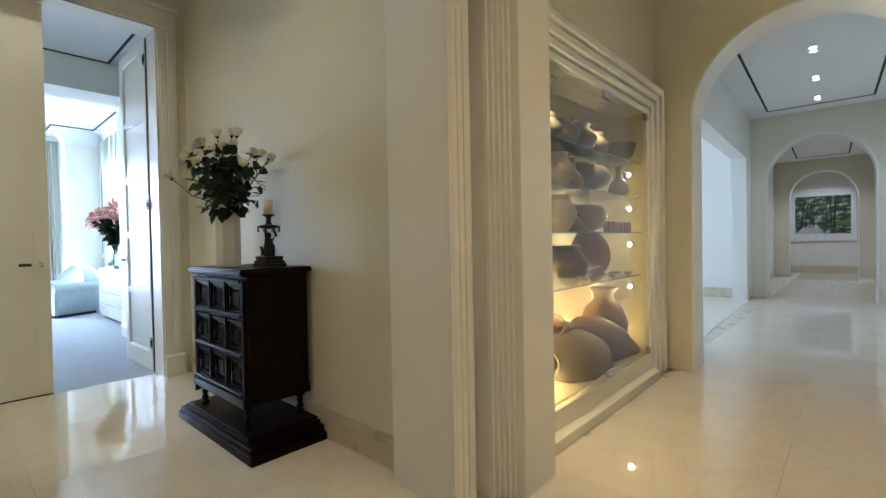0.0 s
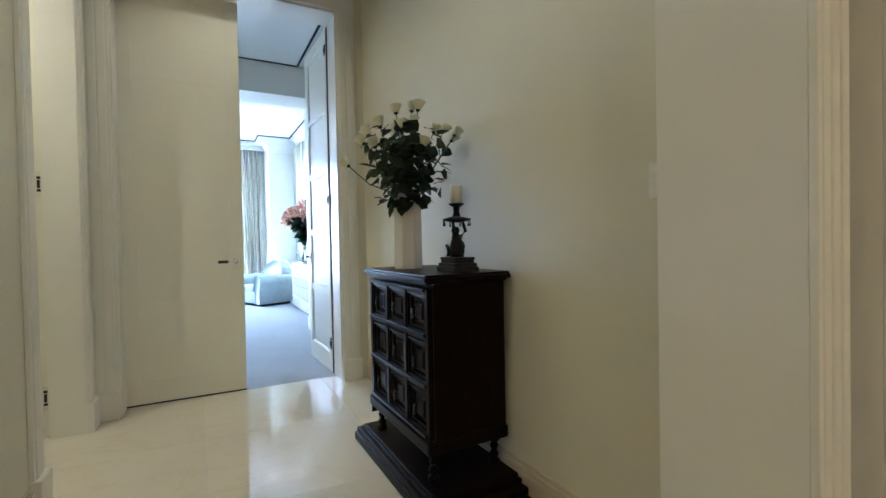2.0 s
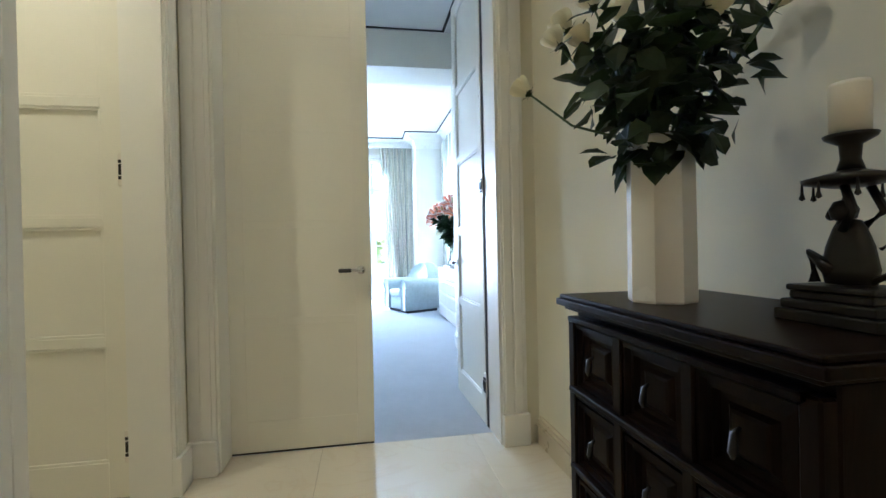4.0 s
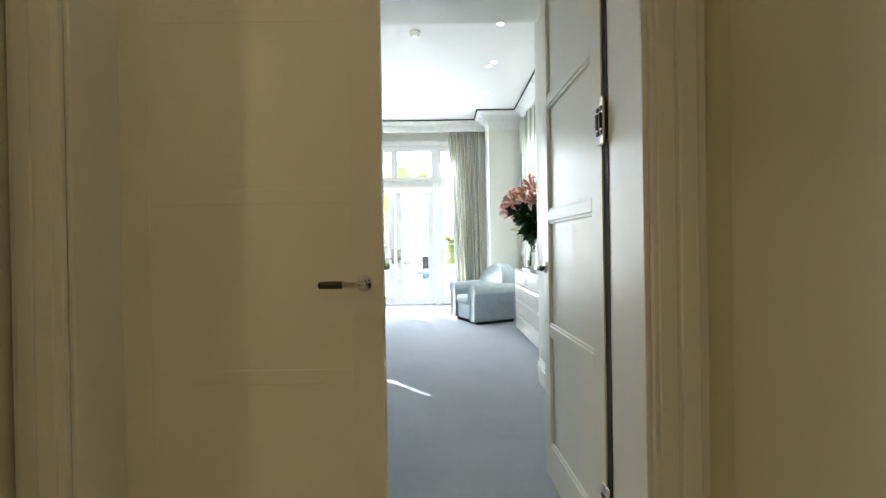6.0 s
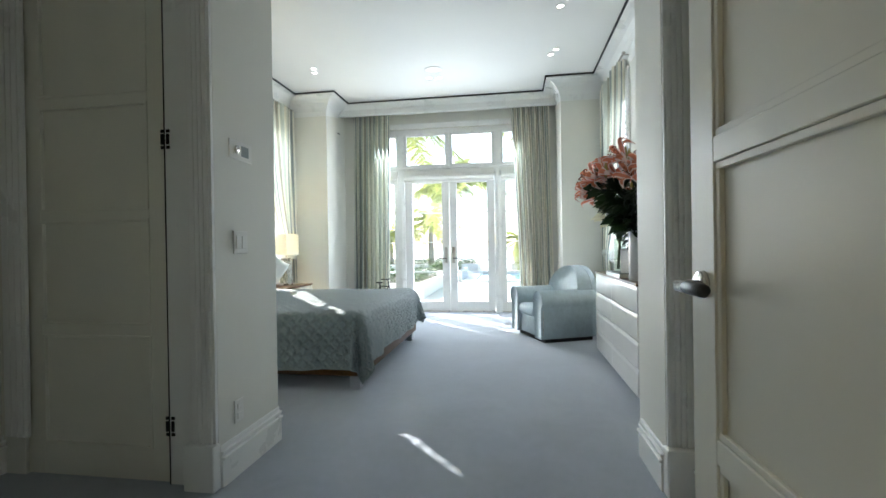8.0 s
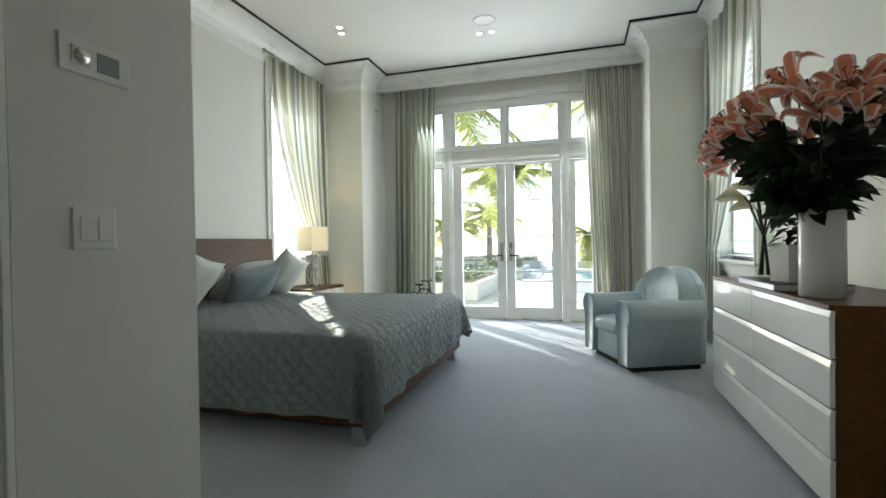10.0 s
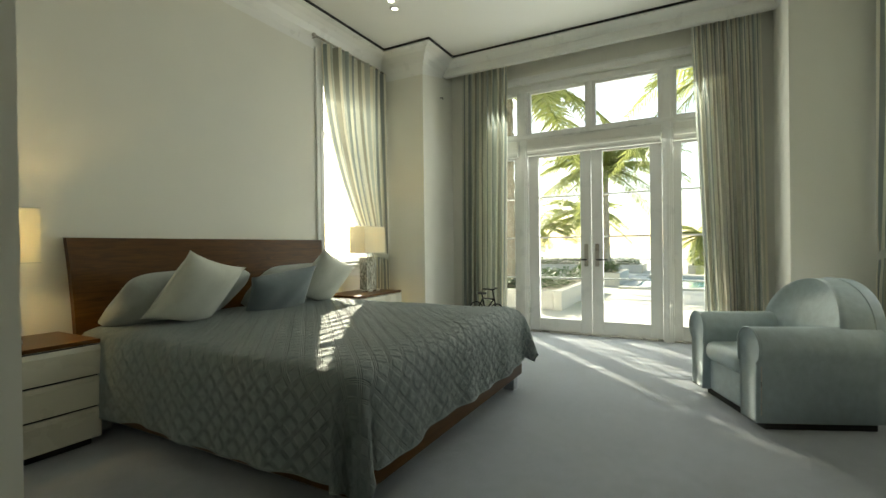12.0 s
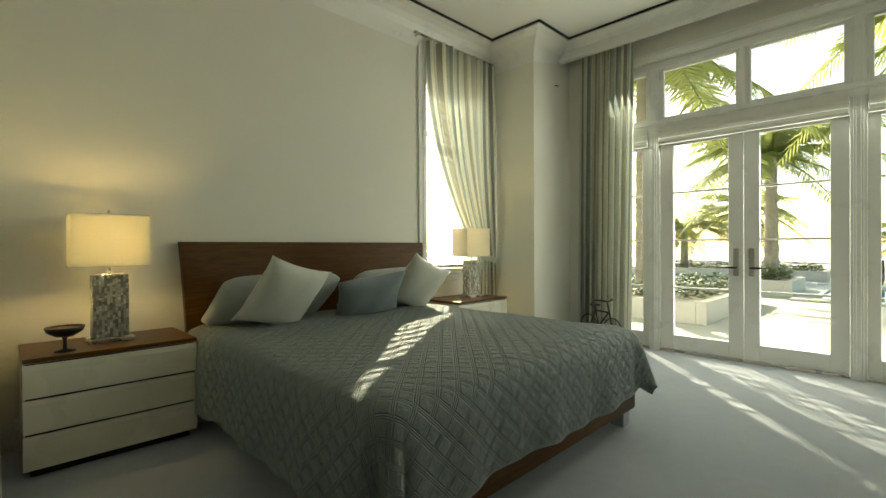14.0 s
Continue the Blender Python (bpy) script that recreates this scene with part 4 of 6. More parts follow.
for z in SHELVES:
    s = thing("glass_shelf", "clear glass shelf in the display niche", "shelf", group="display shelves")
    part("glass", box(-1.575, -1.122, 2.20, 4.19, z - 0.008, z, 0.001), CASE_GLASS, s)
    part("front_edge", box(-1.122, -1.120, 2.20, 4.19, z - 0.008, z), material("glass_edge", (0.10, 0.16, 0.13), 0.15), s, "dark green polished glass edge")
for y0, y1 in ((2.20, 3.357), (3.363, 4.205)):
    g = thing("glass_door", "frameless glass door of the display niche", "glass door", group="niche doors")
    pane = part("pane", box(-1.070, -1.062, y0, y1, 0.192, 2.25, 0.001), CASE_GLASS, g)
    pane.visible_shadow = False
    for hy in ((y1 - 0.05, y1) if y1 > 4.0 else (y0, y0 + 0.05)), ((y0, y0 + 0.06) if y1 > 4.0 else (y1 - 0.06, y1)):
        for hz in (0.195, 2.19):
            part("clamp", box(-1.082, -1.050, hy[0], hy[1], hz, hz + 0.055, 0.002), CHROME, g, "chrome glass clamp")
LAMP_FACE = glow_material("lamp_face", (1.0, 0.78, 0.42), 12)


def niche_spot(at, target, watts):
    s = thing("spotlight", "small chrome spotlight inside the display niche", "spotlight", at, group="niche spotlights")
    turn = (Vector(target) - Vector(at)).to_track_quat("Z", "Y").to_matrix().to_4x4()
    part("housing", lathe([(0.0, 0.0), (0.012, 0.0), (0.016, 0.012), (0.020, 0.045), (0.021, 0.05), (0.017, 0.05), (0.014, 0.044)], 14), CHROME, s, "", True, turn)
    part("lens", lathe([(0.0, 0.046), (0.016, 0.046)], 14), LAMP_FACE, s, "glowing lens", False, turn)
    part("arm", tube([(0, 0, 0), (0, 0.045, 0)], 0.005, 8), CHROME, s)
    spot_lamp("niche_beam", Vector(at) + (Vector(target) - Vector(at)).normalized() * 0.06, target, watts, (1.0, 0.70, 0.30), 110, 0.9, 0.015)


for y in (2.70, 3.45):
    niche_spot((-1.14, y, 2.21), (-1.45, y + 0.1, 1.4), 1.5)
# added emitter, not a known fitting, for the warm glow behind the pots
strip = thing("added_glow_bar", "added glowing bar low at the niche back for its warm glow", "light strip")
part("glow_bar", box(-1.57, -1.54, 2.25, 4.15, 0.188, 0.20), glow_material("glow_bar_face", (1.0, 0.72, 0.33), 24), strip)
for z in (0.78, 1.14, 1.44, 1.73):
    niche_spot((-1.16, 4.12, z), (-1.45, 3.2, z - 0.06), 1.25)


def pot(at, prof, clay, label, n=20, m=None, name="pottery_jar"):
    t = thing(name, label, "pottery", at)
    if m is not None:
        t.matrix_world = m
    inner = [(max(0.004, r - 0.008), z) for r, z in reversed(prof[2:])]
    part("body", lathe([*prof, *inner], n), CLAYS[clay], t, "", True)
    return t


def jug_handle(t, z0, z1, r, clay):
    part("handle", tube([(0, r * 0.6, z1), (0, r + 0.04, z1 - 0.01), (0, r + 0.05, (z0 + z1) / 2), (0, r, z0)], 0.009, 8), CLAYS[clay], t, "", True)


def amphora(s):
    return [(0, 0), (0.03 * s, 0.005 * s), (0.05 * s, 0.04 * s), (0.15 * s, 0.22 * s), (0.17 * s, 0.36 * s), (0.13 * s, 0.47 * s), (0.06 * s, 0.53 * s), (0.055 * s, 0.60 * s), (0.085 * s, 0.64 * s)]


def bottle(s):
    return [(0, 0), (0.07 * s, 0.0), (0.11 * s, 0.06 * s), (0.10 * s, 0.13 * s), (0.035 * s, 0.20 * s), (0.030 * s, 0.29 * s), (0.055 * s, 0.32 * s)]


def bowl(s):
    return [(0, 0), (0.05 * s, 0.0), (0.055 * s, 0.015 * s), (0.12 * s, 0.06 * s), (0.15 * s, 0.11 * s), (0.155 * s, 0.12 * s)]


def urn(s):
    return [(0, 0), (0.06 * s, 0), (0.12 * s, 0.08 * s), (0.14 * s, 0.16 * s), (0.10 * s, 0.24 * s), (0.08 * s, 0.27 * s), (0.095 * s, 0.30 * s)]


NF = 0.188
pot((-1.36, 3.96, NF), [(r * 0.92, z * 0.92) for r, z in ((0, 0), (0.10, 0), (0.19, 0.14), (0.215, 0.30), (0.17, 0.44), (0.09, 0.52), (0.09, 0.58), (0.13, 0.63))], 1, "large round-bellied clay jar with a flared lip", 28)
pot((0, 0, 0), [(r * 1.25, z * 1.65) for r, z in amphora(1.0)], 0, "large clay amphora lying on its side", 28, pose(-1.30, 3.82, NF + 0.07, 84, 0, 2))
pot((0, 0, 0), [(r * 1.0, z * 1.75) for r, z in amphora(1.0)], 1, "long pointed clay amphora lying across the niche", 28, pose(-1.14, 4.14, NF + 0.03, 72, 0, -12))
z = SHELVES[0]
pot((-1.27, 3.06, z), [(r * 1.1, h * 0.75) for r, h in urn(1.2)], 3, "brown clay urn with a wide mouth on a glass shelf")
pot((-1.30, 3.42, z), [(0, 0), (0.05, 0), (0.06, 0.03), (0.035, 0.05), (0.04, 0.07), (0.13, 0.10), (0.135, 0.11)], 0, "footed pale clay dish on a glass shelf", 20)
for k, (y, s, c) in enumerate(((2.95, 0.5, 3), (3.08, 0.35, 3), (3.20, 0.45, 0), (3.33, 0.3, 3), (3.47, 0.32, 2), (3.58, 0.36, 3), (3.70, 0.28, 0), (3.81, 0.34, 2), (3.92, 0.30, 3), (4.02, 0.26, 0))):
    pot((-1.17 - 0.03 * (k % 3), y, z), bowl(s), c, "small clay bowl on a glass shelf", 16, name="clay_bowl")
pot((0, 0, 0), [(0, 0), (0.02, 0), (0.13, 0.015), (0.19, 0.04), (0.195, 0.05)], 1, "round clay platter propped upright on a shelf", 28, pose(-1.40, 3.74, z + 0.19, 78, 0, 62))
z = SHELVES[1]
pot((-1.25, 2.98, z), urn(0.85), 0, "pale clay urn on a glass shelf")
for y, q in ((3.16, 0.62), (3.25, 0.45), (3.12, 0.36), (3.32, 0.30)):
    pot((-1.24, y, z), bottle(q), 3, "small brown flask on a glass shelf", 16)
pot((-1.38, 3.66, z), [(0, 0), (0.03, 0), (0.14, 0.04), (0.18, 0.13), (0.14, 0.21), (0.05, 0.23)], 1, "squat round clay vessel")
r = thing("figurine_row", "row of small carved brown stone figures on a glass shelf", "figurines", (-1.17, 3.55, z))
for k in range(10):
    part("figure", prism([(-0.012, 0), (0.012, 0), (0.014, 0.06), (0.008, 0.085), (-0.008, 0.085), (-0.014, 0.06)], 0.055 * k, 0.055 * k + 0.02, "y"), CLAYS[3], r)
z = SHELVES[2]
t = pot((-1.26, 2.98, z), urn(0.80), 0, "pale clay jug with a handle")
jug_handle(t, 0.08, 0.23, 0.11, 0)
t = pot((-1.24, 3.16, z), bottle(0.72), 1, "clay flask with a narrow neck")
pot((-1.33, 3.56, z), [(0, 0), (0.05, 0), (0.17, 0.06), (0.20, 0.13), (0.15, 0.21), (0.08, 0.235), (0.09, 0.25)], 2, "round grey clay vessel with a short neck", 24)
t = pot((-1.22, 3.97, z), bottle(0.78), 0, "slender pale clay jug with a loop handle")
jug_handle(t, 0.08, 0.22, 0.09, 0)
z = SHELVES[3]
for y, q in ((2.86, 0.85), (3.10, 0.9), (3.36, 0.95), (3.62, 0.85)):
    pot((-1.30, y, z), [(a * 1.15, b * 0.75) for a, b in urn(q)], 2, "grey clay pot on the top glass shelf")
pot((-1.22, 3.96, z), [(0, 0), (0.06, 0), (0.12, 0.05), (0.14, 0.13), (0.145, 0.14)], 2, "wide grey clay bowl on the top shelf", 24, name="clay_bowl")

# rows of smaller pots towards the back of each shelf
rng = random.Random(21)
for z in SHELVES:
    y = 2.6
    while y < 4.05:
        s = rng.uniform(0.45, 0.62)
        pot((-1.48 + rng.uniform(-0.02, 0.02), y, z), rng.choice((urn, bottle, bowl))(s), rng.randrange(4), "small clay vessel at the back of a glass shelf", 14)
        y += rng.uniform(0.20, 0.30)


# ---- corridor: downlights, picture, rug ----
LIGHT_DISC = glow_material("downlight_glow", (1.0, 0.96, 0.90), 2.0)


def downlight_pair(at, along, group, m=None):
    d = thing("downlight", "pair of small round recessed ceiling lights", "ceiling light", at, along, group)
    if m is not None:
        d.matrix_world = m @ d.matrix_world
    for s in (-0.075, 0.075):
        part("ring", lathe([(0.036, 0.0), (0.050, 0.0), (0.052, -0.004), (0.034, -0.005), (0.034, 0.0)], 20, (s, 0, 0)), WHITE_TRIM, d, "", True)
        part("bulb", lathe([(0.0, -0.001), (0.034, -0.001)], 20, (s, 0, 0)), LIGHT_DISC, d, "glowing bulb")


for y in (2.72, 4.05, 5.28):
    downlight_pair((0, y, 3.439), 90, "corridor downlights", COR)
p = thing("framed_picture", "framed photograph of a tree-lined avenue, white mount", "picture")
p.matrix_world = COR @ pose(-0.03, 13.84, 1.80)
part("frame", boxes((-0.78, 0.78, -0.03, 0, -0.80, 0.80), bevel=0.004), WHITE_TRIM, p)
part("mount", boxes((-0.755, 0.755, -0.034, -0.029, -0.775, 0.775)), CERAMIC, p)


def avenue_material():
    m = bpy.data.materials.new("avenue_photograph")
    m.use_nodes = True
    nt = m.node_tree
    b = nt.nodes["Principled BSDF"]
    b.inputs["Roughness"].default_value = 0.3
    tc = nt.nodes.new("ShaderNodeTexCoord")
    mp = nt.nodes.new("ShaderNodeMapping")
    mp.inputs["Scale"].default_value = (5, 1, 9)
    n = nt.nodes.new("ShaderNodeTexNoise")
    n.inputs["Scale"].default_value, n.inputs["Detail"].default_value = 1.0, 8
    cr = nt.nodes.new("ShaderNodeValToRGB")
    e = cr.color_ramp.elements
    e[0].position, e[0].color = 0.36, (0.012, 0.018, 0.012, 1)
    e[1].position, e[1].color = 0.66, (0.42, 0.46, 0.42, 1)
    mid = e.new(0.52)
    mid.color = (0.07, 0.10, 0.05, 1)
    nt.links.new(tc.outputs["Object"], mp.inputs["Vector"])
    nt.links.new(mp.outputs[0], n.inputs["Vector"])
    nt.links.new(n.outputs[0], cr.inputs[0])
    nt.links.new(cr.outputs[0], b.inputs["Base Color"])
    return m


AVENUE = avenue_material()
PICTURE_DARK = material("picture_dark", (0.015, 0.018, 0.014), 0.35, vary=0.3, scale=20)
PICTURE_PALE = material("picture_pale", (0.42, 0.45, 0.45), 0.35, vary=0.2, scale=10)
PICTURE_GREEN = material("picture_green", (0.10, 0.17, 0.05), 0.35, vary=0.3, scale=12)
img = part("photograph", box(-0.66, 0.66, -0.037, -0.034, -0.58, 0.58), AVENUE, p, "dark photograph of trees along a road")
bm = bmesh.new()
for x, lean, w in ((-0.52, 0.10, 0.02), (-0.40, 0.07, 0.016), (-0.30, 0.05, 0.012), (-0.22, 0.03, 0.010), (0.12, -0.03, 0.012), (0.20, 0.0, 0.02), (0.28, 0.03, 0.028)):
    add_prism(bm, [(x - w, -0.40), (x + w, -0.40), (x + lean + w * 0.6, 0.45), (x + lean - w * 0.6, 0.45)], -0.0385, -0.037, "y")
part("tree_trunk_marks", bm, PICTURE_DARK, img)
bm = bmesh.new()
add_prism(bm, [(-0.66, -0.58), (0.05, -0.58), (-0.12, -0.30), (-0.45, -0.36)], -0.0382, -0.037, "y")
part("road_mark", bm, PICTURE_PALE, img)
part("meadow_mark", prism([(0.34, -0.30), (0.66, -0.34), (0.66, -0.16), (0.34, -0.20)], -0.0382, -0.037, "y"), PICTURE_GREEN, img)
rug = thing("rug", "reddish brown woven rug in the side hall", "rug")
rug.matrix_world = COR @ pose(-2.6, 3.9, 0.0)
part("pile", box(-1.0, 1.0, -1.0, 0.5, 0.0, 0.012, 0.004), material("red_brown_rug", (0.20, 0.07, 0.035), 0.95, vary=0.3, scale=12, bump=0.5, bump_scale=300), rug)

# ---- bedroom: french doors, windows, curtains ----
def sash(parent, name, x, y0, y1, z0, z1, stile, top, bottom, bars, depth=0.045, label=""):
    """A glazed leaf in the y-z plane at x: stiles, rails, glazing bars and one pane per light."""
    w = part(name, boxes((x, x + depth, y0, y0 + stile, z0, z1), (x, x + depth, y1 - stile, y1, z0, z1), bevel=0.004), ROOM_TRIM, parent, label)
    part("rail", box(x + 0.002, x + depth - 0.002, y0 + stile, y1 - stile, z0, z0 + bottom, 0.004), ROOM_TRIM, w)
    part("rail", box(x + 0.002, x + depth - 0.002, y0 + stile, y1 - stile, z1 - top, z1, 0.004), ROOM_TRIM, w)
    a, b = z0 + bottom, z1 - top
    edges = [a + (b - a) * k / (bars + 1) for k in range(bars + 2)]
    for z in edges[1:-1]:
        part("glazing_bar", box(x + 0.008, x + depth - 0.008, y0 + stile, y1 - stile, z - 0.010, z + 0.010, 0.003), ROOM_TRIM, w)
    for p, q in zip(edges, edges[1:]):
        pane = part("pane", box(x + depth / 2 - 0.003, x + depth / 2 + 0.003, y0 + stile - 0.005, y1 - stile + 0.005, p + 0.005, q - 0.005), PANE, w)
        pane.visible_shadow = False
    return w


fd = thing("door_5", "white glazed french doors with sidelights and transom lights", "french doors")
tagged(fd, kind="structure")
FX, FC = -12.445, -0.03
OUTER = 1.32
part("head_frame", boxes((FX - 0.03, FX + 0.09, FC - OUTER, FC + OUTER, 3.155, 3.22), (FX + 0.08, FX + 0.10, FC - OUTER, FC + OUTER, 3.13, 3.165), bevel=0.005), ROOM_TRIM, fd)
part("head_casing", boxes((-12.30, -12.278, FC - 1.40, FC + 1.40, 3.222, 3.285), (-12.30, -12.268, FC - 1.42, FC + 1.42, 3.285, 3.31), bevel=0.004), ROOM_TRIM, fd)
part("transom_bar", boxes((FX - 0.03, FX + 0.10, FC - OUTER, FC + OUTER, 2.44, 2.555), (FX + 0.09, FX + 0.125, FC - OUTER, FC + OUTER, 2.515, 2.56), bevel=0.005), ROOM_TRIM, fd)
for y in (FC - 0.85, FC + 0.85):
    part("post", boxes((FX - 0.03, FX + 0.09, y - 0.055, y + 0.055, 0.0, 3.155), (FX + 0.085, FX + 0.11, y - 0.035, y + 0.035, 0.0, 3.13), (FX + 0.105, FX + 0.12, y - 0.018, y + 0.018, 0.0, 2.44), bevel=0.004), ROOM_TRIM, fd)
for y0, y1 in ((FC - OUTER, FC - OUTER + 0.03), (FC + OUTER - 0.03, FC + OUTER)):
    part("post", box(FX - 0.03, FX + 0.09, y0, y1, 0.0, 3.155, 0.004), ROOM_TRIM, fd)
part("mullion", boxes((FX - 0.02, FX + 0.085, FC - 0.022, FC + 0.022, 2.555, 3.155), (FX + 0.08, FX + 0.10, FC - 0.014, FC + 0.014, 2.555, 3.155), bevel=0.004), ROOM_TRIM, fd)
part("threshold", box(FX - 0.05, FX + 0.08, FC - OUTER, FC + OUTER, 0.0, 0.022, 0.004), NICKEL, fd, "metal threshold")
for y0, y1 in ((FC - 0.79, FC - 0.003), (FC + 0.003, FC + 0.79)):
    leaf = sash(fd, "door_leaf", FX, y0, y1, 0.025, 2.42, 0.130, 0.150, 0.160, 3, 0.05)
    s = 1 if y0 < FC - 0.1 else -1
    hy = FC - 0.065 * s
    part("handle_plate", box(FX + 0.050, FX + 0.058, hy - 0.024, hy + 0.024, 0.86, 1.14, 0.004, 2), NICKEL, leaf, "satin nickel handle plate")
    part("lever", tube([(FX + 0.058, hy, 0.945), (FX + 0.10, hy, 0.945), (FX + 0.105, hy - 0.02 * s, 0.945), (FX + 0.105, hy - 0.13 * s, 0.945)], [0.009, 0.009, 0.010, 0.009], 10), BRONZE, leaf, "dark lever handle", True)
for y0, y1 in ((FC - 1.29, FC - 0.905), (FC + 0.905, FC + 1.29)):
    sash(fd, "sidelight", FX, y0, y1, 0.025, 2.42, 0.085, 0.150, 0.160, 3, 0.05)
for y0, y1 in ((FC - 1.29, FC - 0.905), (FC - 0.795, FC - 0.022), (FC + 0.022, FC + 0.795), (FC + 0.905, FC + 1.29)):
    sash(fd, "transom_light", FX + 0.01, y0, y1, 2.555, 3.155, 0.042, 0.045, 0.045, 0, 0.05)
SHADE = material("roller_shade_cloth", (0.78, 0.77, 0.72), 0.8, vary=0.03, scale=20, bump=0.2, bump_scale=400)
for y0, y1 in ((FC - 0.79, FC + 0.79), (FC - 1.28, FC - 0.91), (FC + 0.91, FC + 1.28)):
    r = thing("roller_shade", "white fabric shade rolled up over the french doors", "shade", (FX + 0.10, (y0 + y1) / 2, 2.30), group="door shades")
    h = (y1 - y0) / 2
    part("fold", box(-0.02, 0.040, -h, h, 0.0, 0.055, 0.012, 3), SHADE, r)
    part("fold", box(-0.02, 0.030, -h, h, 0.050, 0.115, 0.010, 3), SHADE, r)
    part("fold", box(-0.02, 0.018, -h, h, 0.110, 0.195, 0.008, 3), SHADE, r)
    part("bottom_bar", box(-0.015, 0.03, -h, h, -0.012, 0.004, 0.003), SHADE, r)


def side_window(name, x0, x1, z0, z1, face, out, label):
    """A deep window in a wall parallel to x; face is the room side of the wall, out points into the room."""
    w = thing(name, label, "window")
    tagged(w, kind="structure")
    def slab(nm, a0, a1, d0, d1, c0, c1, bev=0.004, parent=w):
        lo, hi = sorted((face + out * d0, face + out * d1))
        return part(nm, box(a0, a1, lo, hi, c0, c1, bev), ROOM_TRIM, parent)
    for a0, a1 in ((x0 - 0.11, x0), (x1, x1 + 0.11)):
        slab("casing", a0, a1, 0.0, 0.025, z0 - 0.10, z1 + 0.11)
        slab("casing", a0 + 0.02, a1 - 0.05, 0.024, 0.034, z0 - 0.02, z1 + 0.11)
    slab("head_casing", x0, x1, 0.0, 0.025, z1, z1 + 0.11)
    sill = slab("window_sill", x0 - 0.14, x1 + 0.14, -0.12, 0.07, z0 - 0.035, z0, 0.008)
    slab("apron", x0 - 0.11, x1 + 0.11, 0.0, 0.022, z0 - 0.14, z0 - 0.035)
    slab("apron_bead", x0 - 0.11, x1 + 0.11, 0.02, 0.032, z0 - 0.07, z0 - 0.045)
    fr = slab("window_frame", x0, x0 + 0.05, -0.20, -0.12, z0, z1)
    slab("frame_side", x1 - 0.05, x1, -0.20, -0.12, z0, z1, parent=fr)
    slab("frame_rail", x0 + 0.05, x1 - 0.05, -0.20, -0.12, z0, z0 + 0.06, parent=fr)
    slab("frame_rail", x0 + 0.05, x1 - 0.05, -0.20, -0.12, z1 - 0.06, z1, parent=fr)
    slab("meeting_rail", x0 + 0.05, x1 - 0.05, -0.19, -0.13, 2.42, 2.48, parent=fr)
    for c0, c1 in ((z0 + 0.055, 2.425), (2.475, z1 - 0.055)):
        lo, hi = sorted((face - out * 0.163, face - out * 0.157))
        pane = part("pane", box(x0 + 0.045, x1 - 0.045, lo, hi, c0, c1), PANE, fr)
        pane.visible_shadow = False
    return w


def slat_blind(x0, x1, z0, z1, y, tilt, label):
    b = thing("venetian_blind", label, "blind", group="window blinds")
    me = mesh_of("slat", box(x0, x1, -0.024, 0.024, -0.0012, 0.0012), ROOM_TRIM)
    n = int((z1 - z0) / 0.075)
    for k in range(n):
        s = new("slat", me)
        s.parent = b
        s.matrix_basis = pose(0, y, z0 + 0.02 + k * 0.075, tilt, 0, 0)
    part("head_rail", box(x0, x1, y - 0.03, y + 0.03, z1 - 0.05, z1, 0.004), ROOM_TRIM, b)


side_window("window_1", SOUTH_WIN[0], SOUTH_WIN[1], SOUTH_WIN[2], SOUTH_WIN[3], -2.55, 1, "white framed window beside the bed behind a tied curtain")
side_window("window_2", NORTH_WIN[0], NORTH_WIN[1], NORTH_WIN[2], NORTH_WIN[3], 2.47, -1, "white framed window behind a tied curtain near the dresser")
slat_blind(SOUTH_WIN[0] + 0.06, SOUTH_WIN[1] - 0.06, SOUTH_WIN[2] + 0.02, SOUTH_WIN[3], -2.62, -12, "white slatted blind in the window by the bed")
slat_blind(NORTH_WIN[0] + 0.06, NORTH_WIN[1] - 0.06, NORTH_WIN[2] + 0.02, NORTH_WIN[3], 2.54, 12, "white slatted blind in the window by the dresser")

CURTAIN = stripe_material("striped_silk_curtain", [(0.0, (0.56, 0.58, 0.51)), (0.16, (0.88, 0.85, 0.73)), (0.24, (0.33, 0.37, 0.35)), (0.34, (0.72, 0.72, 0.61)), (0.50, (0.88, 0.84, 0.70)), (0.58, (0.40, 0.39, 0.31)), (0.74, (0.78, 0.77, 0.67)), (0.86, (0.34, 0.38, 0.35))], 0.18, trans=0.25, rough=0.45)


def bay_curtain(y0, y1, yb0, yb1, x, top, pleats, seed, label):
    rng = random.Random(seed)
    ph = [rng.uniform(0, 6.28) for _ in range(4)]
    c = thing("curtain", label, "curtain", group="bay curtains")
    def f(u, v):
        s = 1 - v
        wob = 0.18 * math.sin(2.2 * u * 6.28 + ph[0]) * s
        a = pleats * 2 * math.pi * u + wob * 3
        amp = 0.026 + 0.036 * s ** 0.7 + 0.010 * math.sin(5 * u + ph[1])
        l0, l1 = y0 + (yb0 - y0) * s, y1 + (yb1 - y1) * s
        yy = l0 + (l1 - l0) * u + 0.018 * math.sin(a * 2 + ph[2]) * s
        return (x + amp * math.sin(a) + 0.012 * math.sin(3.1 * a / 2 + ph[3]) * s, yy, 0.012 + (top - 0.012) * v)
    part("cloth", grid_sheet(pleats * 14, 22, f), CURTAIN, c, "", True)
    part("heading", boxes((x - 0.02, x + 0.02, y0, y1, top, top + 0.03), bevel=0.003), ROOM_TRIM, c, "white curtain track")
    return c


bay_curtain(-1.67, -1.01, -1.69, -1.08, -12.16, 3.455, 9, 1, "long grey-green striped silk curtain hanging to the floor")
